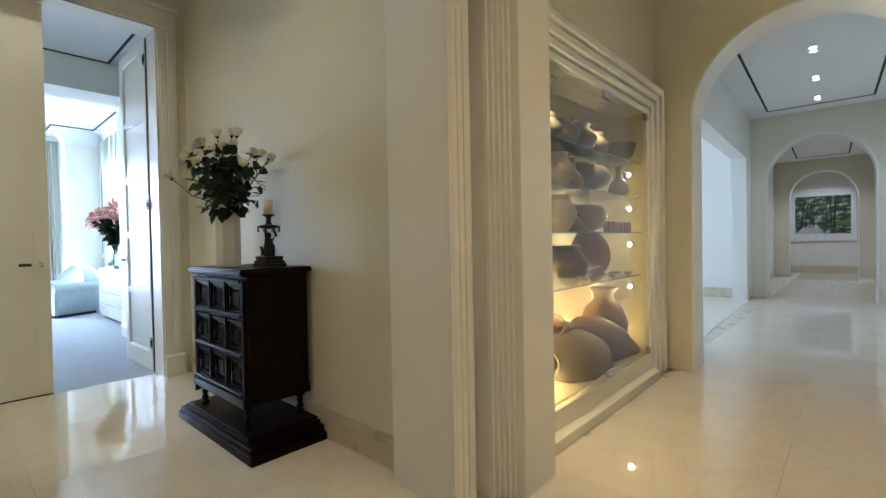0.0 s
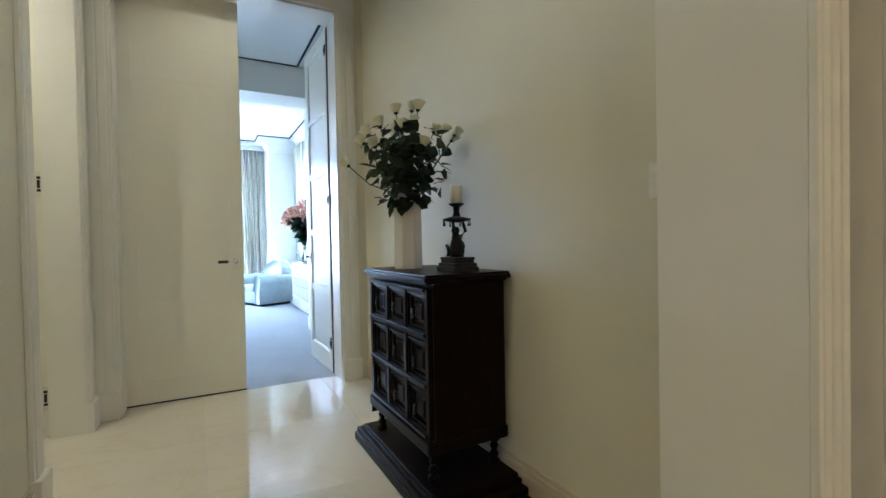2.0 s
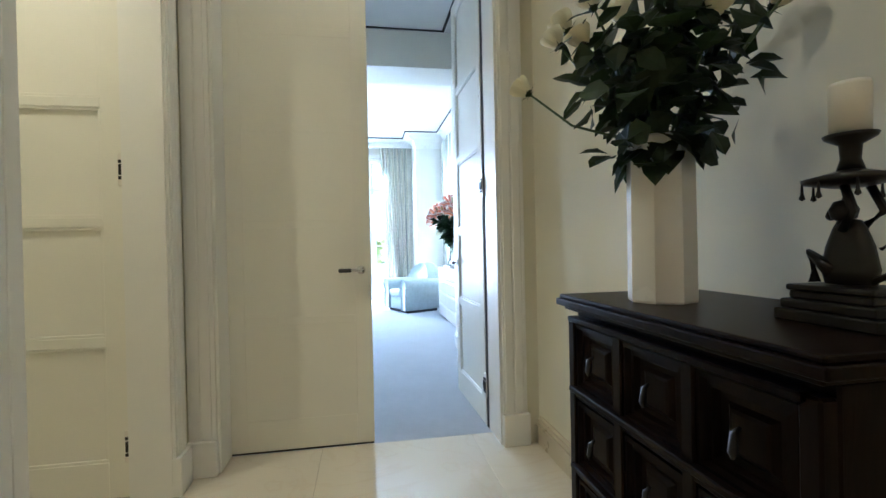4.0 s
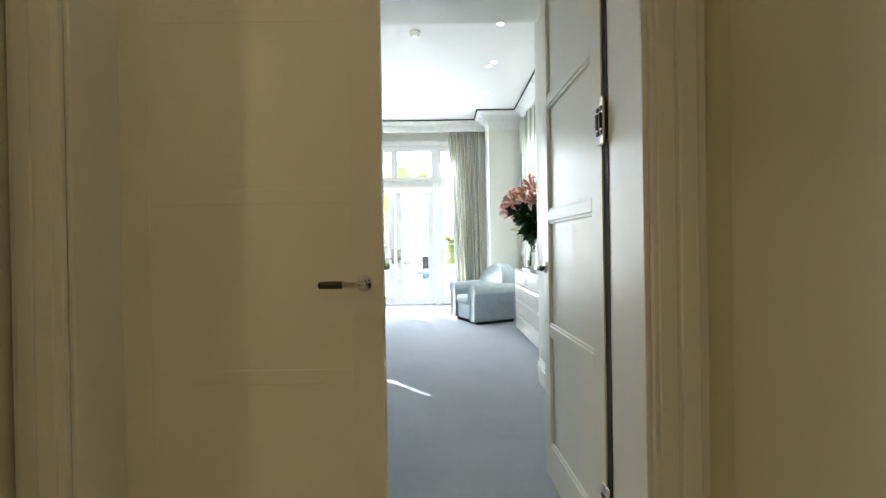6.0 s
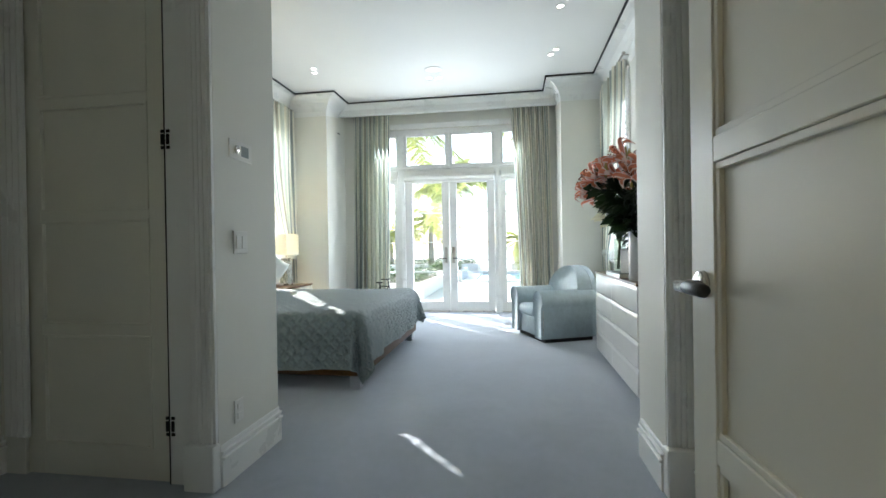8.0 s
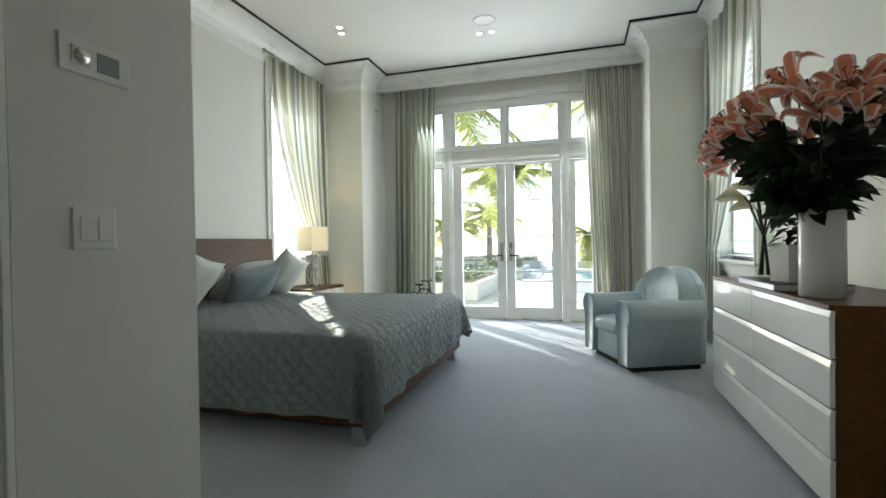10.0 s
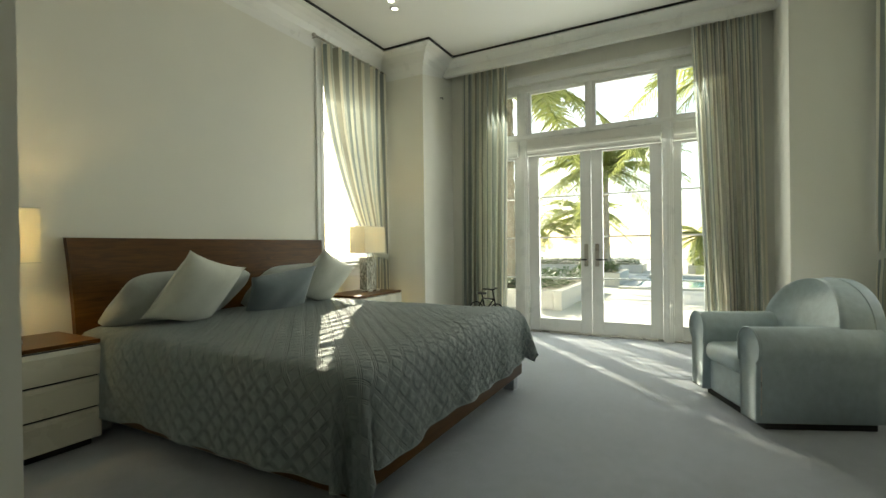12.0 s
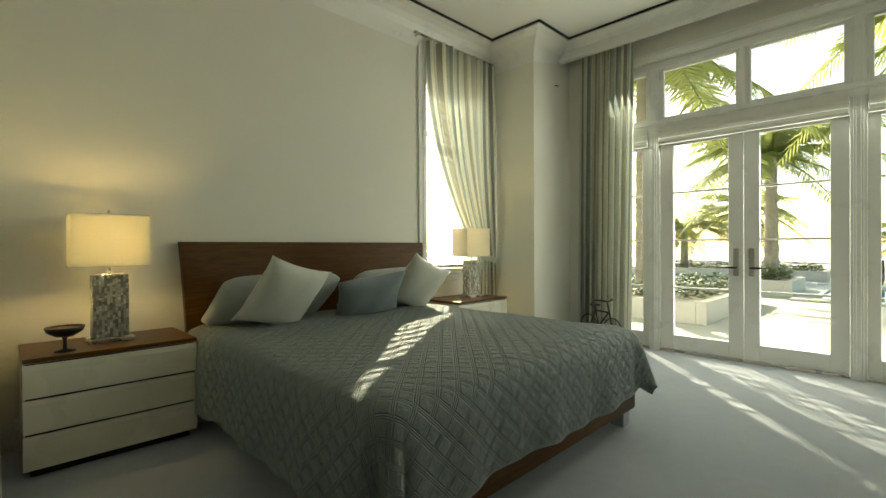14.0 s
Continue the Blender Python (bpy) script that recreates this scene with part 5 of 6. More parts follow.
bay_curtain(1.06, 1.68, 1.20, 1.72, -12.16, 3.455, 8, 2, "long grey-green striped silk curtain, pushed to the side of the bay")


def tied_curtain(face, out, x_open, x_wall, label):
    """A curtain on a rod, drawn sideways and held low by a tieback."""
    c = thing("curtain", label, "curtain", group="tied curtains")
    y = face + out * 0.085
    tie = 1.02
    pleats = 9
    def f(u, v):
        z = 0.015 + 3.375 * v
        if z > tie:
            q = (z - tie) / (3.39 - tie)
            edge = x_wall + (x_open - x_wall) * (0.28 + 0.72 * (1 - (1 - q) ** 2.2))
            amp = 0.016 + 0.030 * q
        else:
            q = (tie - z) / tie
            edge = x_wall + (x_open - x_wall) * (0.28 + 0.08 * q ** 0.6)
            amp = 0.020 + 0.02 * q
        a = pleats * 2 * math.pi * u
        pinch = math.exp(-((z - tie) / 0.10) ** 2)
        return (x_wall + (edge - x_wall) * u, y + out * (amp * (1 - 0.6 * pinch) * math.sin(a) + 0.02 * math.sin(2.3 * u * 6.28 + z)), z)
    part("cloth", grid_sheet(150, 44, f), CURTAIN, c, "", True)
    rod = part("rod", tube([(x_open + 0.14 * (1 if x_open > x_wall else -1), y, 3.40), (x_wall, y, 3.40)], 0.012, 10), NICKEL, c, "satin nickel curtain rod", True)
    part("finial", lathe([(0, -0.02), (0.02, -0.012), (0.024, 0.0), (0.02, 0.012), (0, 0.02)], 12, (x_open + 0.15 * (1 if x_open > x_wall else -1), y, 3.40)), NICKEL, rod, "", True)
    part("bracket", tube([(x_open + 0.10, y, 3.40), (x_open + 0.10, face + out * 0.012, 3.40)], 0.008, 8), NICKEL, rod)
    w = 0.24 * (x_open - x_wall)
    bm = bmesh.new()
    n = 24
    ring = []
    for k in range(n):
        a = 2 * math.pi * k / n
        cx, cy = x_wall + w * 0.48 + abs(w) * 0.56 * math.cos(a), y + 0.05 * math.sin(a)
        ring.append([bm.verts.new((cx, cy, tie + dz + 0.03 * math.cos(a))) for dz in (-0.035, 0.035)])
    for k in range(n):
        a, b = ring[k], ring[(k + 1) % n]
        bm.faces.new((a[0], b[0], b[1], a[1]))
    part("tieback", bm, CURTAIN, c, "matching cloth tieback", True)


tied_curtain(-2.55, 1, -10.35, -11.48, "striped silk curtain tied back beside the bed window")
tied_curtain(2.47, -1, -10.28, -11.46, "striped silk curtain tied back beside the dresser window")


# ---- bed ----
def quilt_material():
    """Woven blue-grey cloth with double lines of stitching in diamonds, in metres of the UV map."""
    m = material("blue_grey_quilt", (0.22, 0.275, 0.27), 0.62, vary=0.10, scale=25, sheen=0.35)
    nt = m.node_tree
    b = nt.nodes["Principled BSDF"]
    uv = nt.nodes.new("ShaderNodeUVMap")
    sp = nt.nodes.new("ShaderNodeSeparateXYZ")
    nt.links.new(uv.outputs[0], sp.inputs[0])
    heights = []
    for op in ("ADD", "SUBTRACT"):
        s = nt.nodes.new("ShaderNodeMath")
        s.operation = op
        nt.links.new(sp.outputs[0], s.inputs[0])
        nt.links.new(sp.outputs[1], s.inputs[1])
        for off in (0.0, 0.012, -0.012):
            o = nt.nodes.new("ShaderNodeMath")
            o.inputs[1].default_value = off
            nt.links.new(s.outputs[0], o.inputs[0])
            pp = nt.nodes.new("ShaderNodeMath")
            pp.operation, pp.inputs[1].default_value = "PINGPONG", 0.054
            nt.links.new(o.outputs[0], pp.inputs[0])
            mr = nt.nodes.new("ShaderNodeMapRange")
            mr.interpolation_type = "SMOOTHSTEP"
            mr.inputs["From Min"].default_value, mr.inputs["From Max"].default_value = 0.0, 0.007
            nt.links.new(pp.outputs[0], mr.inputs["Value"])
            heights.append(mr.outputs[0])
    last = heights[0]
    for h in heights[1:]:
        mu = nt.nodes.new("ShaderNodeMath")
        mu.operation = "MULTIPLY"
        nt.links.new(last, mu.inputs[0])
        nt.links.new(h, mu.inputs[1])
        last = mu.outputs[0]
    n = nt.nodes.new("ShaderNodeTexNoise")
    n.inputs["Scale"].default_value = 900
    nt.links.new(uv.outputs[0], n.inputs["Vector"])
    ad = nt.nodes.new("ShaderNodeMath")
    ad.operation, ad.inputs[1].default_value = "MULTIPLY_ADD", 0.25
    nt.links.new(n.outputs[0], ad.inputs[0])
    nt.links.new(last, ad.inputs[2])
    pk = nt.nodes.new("ShaderNodeTexNoise")
    pk.inputs["Scale"].default_value, pk.inputs["Detail"].default_value = 26, 3
    nt.links.new(uv.outputs[0], pk.inputs["Vector"])
    ap = nt.nodes.new("ShaderNodeMath")
    ap.operation, ap.inputs[1].default_value = "MULTIPLY_ADD", 1.3
    nt.links.new(pk.outputs[0], ap.inputs[0])
    nt.links.new(ad.outputs[0], ap.inputs[2])
    bp = nt.nodes.new("ShaderNodeBump")
    bp.inputs["Strength"].default_value, bp.inputs["Distance"].default_value = 1.0, 0.017
    nt.links.new(ap.outputs[0], bp.inputs["Height"])
    nt.links.new(bp.outputs[0], b.inputs["Normal"])
    return m


QUILT = quilt_material()
LINEN = material("pale_linen", (0.60, 0.61, 0.55), 0.8, vary=0.06, scale=20, bump=0.25, bump_scale=500, sheen=0.3)
SLATE_LINEN = material("slate_linen", (0.20, 0.24, 0.26), 0.75, vary=0.10, scale=40, bump=0.4, bump_scale=350, sheen=0.3)
QUILT_PALE = material("pale_quilted_sham", (0.40, 0.43, 0.41), 0.75, vary=0.08, scale=30, bump=0.5, bump_scale=45, sheen=0.3)
BED = (-10.07, -7.995, -2.40, -0.19)
bed = thing("bed", "king-size bed with a low walnut frame and wide walnut headboard", "bed")
part("rail", box(BED[1] - 0.075, BED[1] - 0.02, -2.45, -0.20, 0.11, 0.30, 0.006), WALNUT, bed)
part("rail", box(BED[0] + 0.02, BED[0] + 0.075, -2.45, -0.20, 0.11, 0.30, 0.006), WALNUT, bed)
part("foot_rail", box(BED[0] + 0.02, BED[1] - 0.02, -0.20, -0.150, 0.11, 0.30, 0.006), WALNUT, bed)
STEEL = material("brushed_steel", (0.50, 0.51, 0.52), 0.3, 1.0, vary=0.05)
for lx in (BED[1] - 0.12, BED[0] + 0.04):
    for ly in (-0.27, -2.3):
        part("leg", box(lx, lx + 0.09, ly, ly + 0.09, 0.0, 0.112, 0.004), STEEL, bed, "brushed steel block leg")
part("mattress", box(BED[0] + 0.02, BED[1] - 0.02, -2.42, -0.22, 0.28, 0.60, 0.05, 4), LINEN, bed, "pale covered mattress", True)


def headboard():
    n, m = 16, 8
    bm = bmesh.new()
    lay = []
    for t in (0.0, 0.045):
        rows = []
        for j in range(m + 1):
            z = 0.16 + 1.055 * j / m
            row = []
            for i in range(n + 1):
                u = i / n * 2 - 1
                half = 1.115 + 0.035 * (j / m) ** 2
                yy = -2.455 - 0.05 * (j / m) ** 2 + 0.018 * u * u - t
                row.append(bm.verts.new((-9.148 + half * u, yy, z)))
            rows.append(row)
        lay.append(rows)
    for rows in lay:
        for j in range(m):
            for i in range(n):
                bm.faces.new((rows[j][i], rows[j][i + 1], rows[j + 1][i + 1], rows[j + 1][i]))
    a, b = lay
    for j in range(m):
        bm.faces.new((a[j][0], a[j + 1][0], b[j + 1][0], b[j][0]))
        bm.faces.new((a[j][n], a[j + 1][n], b[j + 1][n], b[j][n]))
    for i in range(n):
        bm.faces.new((a[m][i], a[m][i + 1], b[m][i + 1], b[m][i]))
        bm.faces.new((a[0][i], a[0][i + 1], b[0][i + 1], b[0][i]))
    return bm


part("headboard", headboard(), WALNUT, bed, "wide curved walnut headboard")


def coverlet():
    """The quilt: flat on the bed, falling over foot and sides, with pointed corners."""
    x0, x1, y0, y1, top, dx_drop, dy_drop, round_off = BED[0] + 0.01, BED[1] - 0.01, -2.30, BED[3] + 0.035, 0.645, 0.455, 0.40, 0.085
    def f(u, v):
        a = x0 - dx_drop + (x1 - x0 + 2 * dx_drop) * u
        b = y0 + (y1 - y0 + dy_drop) * v
        qx, qy = min(max(a, x0 + round_off), x1 - round_off), min(b, y1 - round_off)
        vx, vy = a - qx, b - qy
        far = math.hypot(vx, vy)
        d = far - round_off
        sag = 0.012 * math.sin(3.1 * a + 1.3 * b) + 0.008 * math.sin(7 * b + a) + 0.004 * math.sin(17 * a - 5 * b)
        if d <= 0:
            near = max(0.0, 1 + d / 0.14)
            return (a, b, top + sag * (1 - near) - 0.028 * near ** 2)
        wx, wy = vx / far, vy / far
        px, py = qx + wx * round_off, qy + wy * round_off
        along = py if abs(vx) > abs(vy) else px
        corner = 2 * min(abs(wx), abs(wy)) / (abs(wx) + abs(wy))
        drop = dx_drop if abs(vx) > abs(vy) else dy_drop
        q = d / drop
        near_side = vx > 0
        theta = math.atan2(abs(vy), abs(vx))
        wave = (0.016 * math.sin(along * 9.0 + 0.7) + 0.010 * math.sin(along * 21 + 2)) * q
        fold = math.sin(7.0 * theta + 0.6) * (0.050 if near_side else 0.020) * min(1.0, corner * 3) * q
        outw = 0.045 * (1 - math.exp(-d / 0.05)) + wave * (1 - 0.7 * corner) + fold + (0.045 if near_side else 0.10) * corner ** 0.8 * q
        fall = d * (0.99 - (0.12 if near_side else 0.34) * corner) + 0.012 * math.sin(along * 6.0 + 1.0) * q
        return (px + wx * outw, py + wy * outw, max(0.02, top - 0.028 - fall))
    bm = grid_sheet(110, 90, f)
    lay = bm.loops.layers.uv.active
    for face in bm.faces:
        for loop in face.loops:
            loop[lay].uv = (loop[lay].uv[0] * (x1 - x0 + 2 * dx_drop), loop[lay].uv[1] * (y1 - y0 + dy_drop))
    return bm


COVER = coverlet()
rim = [v.co.copy() for v in COVER.verts]
NU, NV = 110, 90
hem = [rim[j * (NU + 1)] for j in range(0, NV + 1)] + [rim[NV * (NU + 1) + i] for i in range(1, NU + 1)] + [rim[j * (NU + 1) + NU] for j in range(NV - 1, -1, -1)]
cov = thing("quilted_coverlet", "blue-grey quilted coverlet draped over the bed to its frame", "bedspread")
part("cloth", COVER, QUILT, cov, "", True)
part("hem", tube(hem, 0.003, 6), QUILT, cov, "bound edge of the coverlet", True)


def cushion(name, label, w, h, t, m, mat, piping=True, group="", soft=0.0):
    c = thing(name, label, "pillow", group=group)
    c.matrix_world = m
    bm = bmesh.new()
    n = 16
    grids = []
    for s in (1, -1):
        rows = []
        for j in range(n + 1):
            row = []
            for i in range(n + 1):
                u, v = i / n * 2 - 1, j / n * 2 - 1
                e = (1 - abs(u) ** 2.6) * (1 - abs(v) ** 2.6)
                pin = 1 - 0.10 * (1 - u * u) * abs(v) ** 3 - soft * (u * v) ** 4
                piv = 1 - 0.10 * (1 - v * v) * abs(u) ** 3 - soft * (u * v) ** 4
                row.append((w / 2 * u * piv, h / 2 * v * pin, s * t / 2 * max(0.0, e) ** 0.55 + 0.006 * math.sin(7 * u + 3 * v) * e))
            rows.append(row)
        grids.append([[bm.verts.new(p) for p in r] for r in rows])
    for g in grids:
        for j in range(n):
            for i in range(n):
                bm.faces.new((g[j][i], g[j][i + 1], g[j + 1][i + 1], g[j + 1][i]))
    bmesh.ops.remove_doubles(bm, verts=bm.verts, dist=1e-4)
    part("cover", bm, mat, c, "", True)
    if piping:
        edge = [(w / 2 * (1 - 0.10 * (1 - q * q)), h / 2 * q, 0) for q in (-1, -0.5, 0, 0.5, 1)]
        part("seam", tube([(x, y, z) for x, y, z in edge], 0.004, 6), mat, c)
    return c


def standing(x, y, z, lean, turn, spin):
    """Pose of a cushion that leans on the headboard: lean back from upright, turned, spun in its own plane."""
    return pose(x, y, z, 0, 0, turn) @ pose(0, 0, 0, 90 - lean, 0, 0) @ pose(0, 0, 0, 0, 0, spin)


cushion("pillow", "pale quilted sham pillow against the headboard", 0.98, 0.58, 0.24, standing(-8.52, -2.12, 0.80, 54, 3, 0), QUILT_PALE, False, "bed pillows", 0.16)
cushion("pillow", "pale quilted sham pillow against the headboard", 0.98, 0.58, 0.24, standing(-9.58, -2.12, 0.80, 54, -3, 0), QUILT_PALE, False, "bed pillows", 0.16)
cushion("throw_cushion", "square pale linen cushion standing on its corner", 0.51, 0.51, 0.18, standing(-8.47, -1.86, 0.85, 32, 4, 17), LINEN, True, "throw cushions")
cushion("throw_cushion", "square pale linen cushion standing on its corner", 0.49, 0.49, 0.17, standing(-9.74, -1.93, 0.84, 30, -8, 24), LINEN, True, "throw cushions")
cushion("throw_cushion", "dark slate blue cushion leaning between two pale cushions", 0.58, 0.42, 0.16, standing(-9.16, -1.85, 0.785, 35, -4, -9), SLATE_LINEN, True, "throw cushions")


# ---- bedside tables and lamps ----
PEARL = [material("shell_tile_%s" % n, c, 0.25, vary=0.2, scale=60, per_piece=0.9, coat=0.4) for n, c in (("pale", (0.60, 0.58, 0.48)), ("grey", (0.42, 0.42, 0.36)), ("dark", (0.27, 0.26, 0.21)))]


def drawer_front(parent, x0, x1, y, out, z0, z1, mat):
    """A drawer with a finger groove along its top edge."""
    lo, hi = sorted((y, y + out * 0.02))
    d = part("drawer", box(x0, x1, lo, hi, z0, z1 - 0.028, 0.002), mat, parent)
    a, b = sorted((y, y + out * 0.020))
    part("lip", prism([(a if out > 0 else b, z1 - 0.028), (y + out * 0.020, z1 - 0.028), (y + out * 0.014, z1 - 0.004), (a if out > 0 else b, z1 - 0.004)], x0, x1, "x"), mat, d)
    return d


def nightstand(x0, x1, label):
    t = thing("nightstand", label, "nightstand", group="bedside tables")
    part("body", box(x0 + 0.002, x1 - 0.002, -2.53, -2.03, 0.05, 0.595, 0.002), LACQUER, t)
    # plinth set back and coloured with the shadow-gap black
    part("plinth", box(x0 + 0.03, x1 - 0.03, -2.51, -2.06, 0.0, 0.052), SHADOW_GAP, t, "recessed plinth in shadow-gap black")
    part("shadow_line", box(x0 + 0.01, x1 - 0.01, -2.032, -2.026, 0.055, 0.585), SHADOW_GAP, t)
    for z0, z1 in ((0.05, 0.225), (0.233, 0.405), (0.413, 0.585)):
        drawer_front(t, x0, x1, -2.025, 1, z0, z1, LACQUER)
    part("top", box(x0, x1, -2.53, -2.005, 0.592, 0.615, 0.002), WALNUT, t, "walnut top")


nightstand(-7.965, -7.17, "cream lacquered nightstand with three drawers and a walnut top")
nightstand(-11.12, -10.34, "cream lacquered nightstand with a walnut top by the window")


def table_lamp(x, y, bw, label, watts):
    z = 0.615
    t = thing("table_lamp", label, "lamp", (x, y, z), group="bedside lamps")
    part("base", box(-0.115, 0.115, -0.085, 0.085, 0.0, 0.025, 0.004), NICKEL, t)
    body = part("body", box(-0.085, 0.085, -0.052, 0.052, 0.025, 0.395, 0.003), PEARL[2], t)
    rng = random.Random(int(100 * abs(x)))
    tile = {}
    for (face, cols, sign) in (("y", 13, 1), ("x", 8, 1), ("x", 8, -1)):
        width = 0.172 if face == "y" else 0.106
        for c in range(cols):
            zc = 0.027
            while zc < 0.39:
                hgt = min(rng.choice((0.014, 0.022, 0.032)), 0.396 - zc)
                if hgt < 0.006:
                    break
                key = (face, cols, round(hgt, 3), rng.randrange(3))
                if key not in tile:
                    cw = width / cols - 0.001
                    tile[key] = mesh_of("shell_tile", box(-cw / 2, cw / 2, 0, 0.0035, 0.0005, hgt - 0.0005), PEARL[key[3]])
                ob = new("shell_tile", tile[key])
                ob.parent = body
                off = -width / 2 + width * (c + 0.5) / cols
                ob.matrix_basis = pose(off, 0.052, zc) if face == "y" else pose(sign * 0.085, off, zc, 0, 0, -90 * sign)
                zc += hgt
    part("neck", tube([(0, 0, 0.395), (0, 0, 0.62)], 0.008, 10), NICKEL, t, "", True)
    part("cap", box(-0.075, 0.075, -0.045, 0.045, 0.395, 0.402, 0.002), NICKEL, t, "brushed metal cap")
    sh = bmesh.new()
    loops = [[sh.verts.new((sx * (0.19 - k), sy * (0.11 - k), zz)) for sx, sy in ((-1, -1), (1, -1), (1, 1), (-1, 1))] for k, zz in ((0, 0.45), (0, 0.755), (0.002, 0.755), (0.002, 0.45))]
    for p, q in zip(loops, loops[1:] + loops[:1]):
        for i in range(4):
            sh.faces.new((p[i], p[(i + 1) % 4], q[(i + 1) % 4], q[i]))
    shade = part("shade", sh, LAMPSHADE, t, "lit ivory fabric shade")
    for zr in (0.446, 0.754):
        for sy in (-1, 1):
            part("shade_rim", box(-0.192, 0.192, sy * 0.1095 - 0.003, sy * 0.1095 + 0.003, zr, zr + 0.006), LINEN, shade)
    part("spider", boxes((-0.188, 0.188, -0.003, 0.003, 0.735, 0.740)), NICKEL, shade)
    part("finial", lathe([(0, 0.75), (0.009, 0.752), (0.009, 0.775), (0.005, 0.785), (0, 0.79)], 10), NICKEL, t, "", True)
    bulb("lamp_bulb", (x, y, z + 0.60), watts, (1.0, 0.72, 0.36), 0.03)


LAMPSHADE = add_translucency(material("ivory_lampshade", (0.80, 0.76, 0.62), 0.8, vary=0.03, bump=0.2, bump_scale=400), (0.86, 0.84, 0.76), 0.36)
table_lamp(-7.57, -2.30, 0.17, "table lamp with a shell mosaic base and lit ivory shade", 4.2)
table_lamp(-10.86, -2.30, 0.17, "table lamp with a shell mosaic base by the bed window", 3.2)
b = thing("footed_bowl", "small dark bronze footed bowl on the nightstand", "bowl", (-7.345, -2.12, 0.615))
part("foot", lathe([(0, 0), (0.050, 0.0), (0.046, 0.006), (0.010, 0.012), (0.008, 0.06), (0.014, 0.075), (0, 0.078)], 20), BRONZE, b, "", True)
part("cup", lathe([(0.0, 0.074), (0.04, 0.080), (0.078, 0.105), (0.088, 0.132), (0.084, 0.132), (0.072, 0.108), (0.035, 0.088), (0, 0.086)], 28), BRONZE, b, "", True)
part("shells", lathe([(0.0, 0.128), (0.05, 0.128), (0.08, 0.120), (0.0, 0.10)], 14), CLAYS[3], b, "brown contents of the bowl", True)


# ---- armchair ----
def armchair():
    a = thing("club_armchair", "pale blue leather club armchair with rolled arms and round back", "armchair", (-10.39, 1.555, 0), 23.5)
    a.scale = (0.96, 0.96, 0.97)
    leather = material("pale_blue_leather", (0.44, 0.52, 0.54), 0.42, vary=0.14, scale=18, bump=0.8, bump_scale=20)
    w, dep = 0.37, 0.36
    # plinth coloured with the shadow-gap black
    part("plinth", box(-0.33, 0.40, -0.33, 0.33, 0.0, 0.05, 0.004), SHADOW_GAP, a, "plinth in shadow-gap black")
    part("seat_base", box(-0.24, 0.24, -0.36, 0.30, 0.05, 0.30, 0.03, 3), leather, a, "", True)
    part("seat_cushion", box(-0.235, 0.235, -0.40, 0.22, 0.285, 0.43, 0.055, 4), leather, a, "plump seat cushion", True)
    for s in (-1, 1):
        bm = bmesh.new()
        n = 20
        prof = []
        for k in range(n + 1):
            t = math.pi * k / n
            prof.append((0.13 * math.cos(t) * (1.0 if k < n / 2 else 0.9), 0.50 + 0.13 * math.sin(t)))
        outline = [(0.085, 0.05), (0.090, 0.42), (0.118, 0.455), *prof, (-0.105, 0.40), (-0.085, 0.05)]
        rows = []
        for y, k in ((-0.385, 0.90), (-0.40, 0.97), (-0.38, 1.0), (0.0, 1.0), (0.30, 0.98), (0.36, 0.9)):
            rows.append([bm.verts.new((s * (0.345 + x * k), y, 0.05 + (z - 0.05) * (0.985 + 0.015 * k))) for x, z in outline])
        for p, q in zip(rows, rows[1:]):
            for i in range(len(outline)):
                j = (i + 1) % len(outline)
                bm.faces.new((p[i], p[j], q[j], q[i]))
        bm.faces.new(rows[0])
        bm.faces.new(rows[-1])
        arm = part("arm", bm, leather, a, "", True)
        part("piping", tube([(s * (0.345 + x * 0.99), -0.398, z) for x, z in outline[1:-1]], 0.006, 6), leather, arm, "", True)
        part("nail_row", tube([(s * 0.432, -0.37, 0.10), (s * 0.437, -0.37, 0.40)], 0.004, 6), NICKEL, arm, "row of small upholstery nails")
    bm = bmesh.new()
    n = 24
    outline = [(-0.42, 0.05), (-0.42, 0.46)] + [(-0.40 * math.cos(math.pi * k / n), 0.50 + 0.41 * math.sin(math.pi * k / n) ** 0.85) for k in range(n + 1)] + [(0.42, 0.46), (0.42, 0.05)]
    rows = []
    for off, k in ((0.185, 0.90), (0.165, 0.97), (0.20, 1.0), (0.30, 1.0), (0.36, 0.985), (0.385, 0.93)):
        row = []
        for x, z in outline:
            lean = 0.10 * max(0, z - 0.3)
            curve = 0.10 * (x / 0.42) ** 2 if off < 0.25 else 0
            row.append(bm.verts.new((x * k, off + lean - curve * 0.8, 0.05 + (z - 0.05) * (0.94 + 0.06 * k))))
        rows.append(row)
    for p, q in zip(rows, rows[1:]):
        for i in range(len(outline)):
            j = (i + 1) % len(outline)
            bm.faces.new((p[i], p[j], q[j], q[i]))
    bm.faces.new(rows[0])
    bm.faces.new(rows[-1])
    back = part("backrest", bm, leather, a, "high rounded backrest", True)
    pip = [(x * 1.002, 0.30 + 0.10 * max(0, z - 0.3), z) for x, z in outline[1:-1]]
    part("piping", tube(pip, 0.006, 6), leather, back, "", True)


armchair()


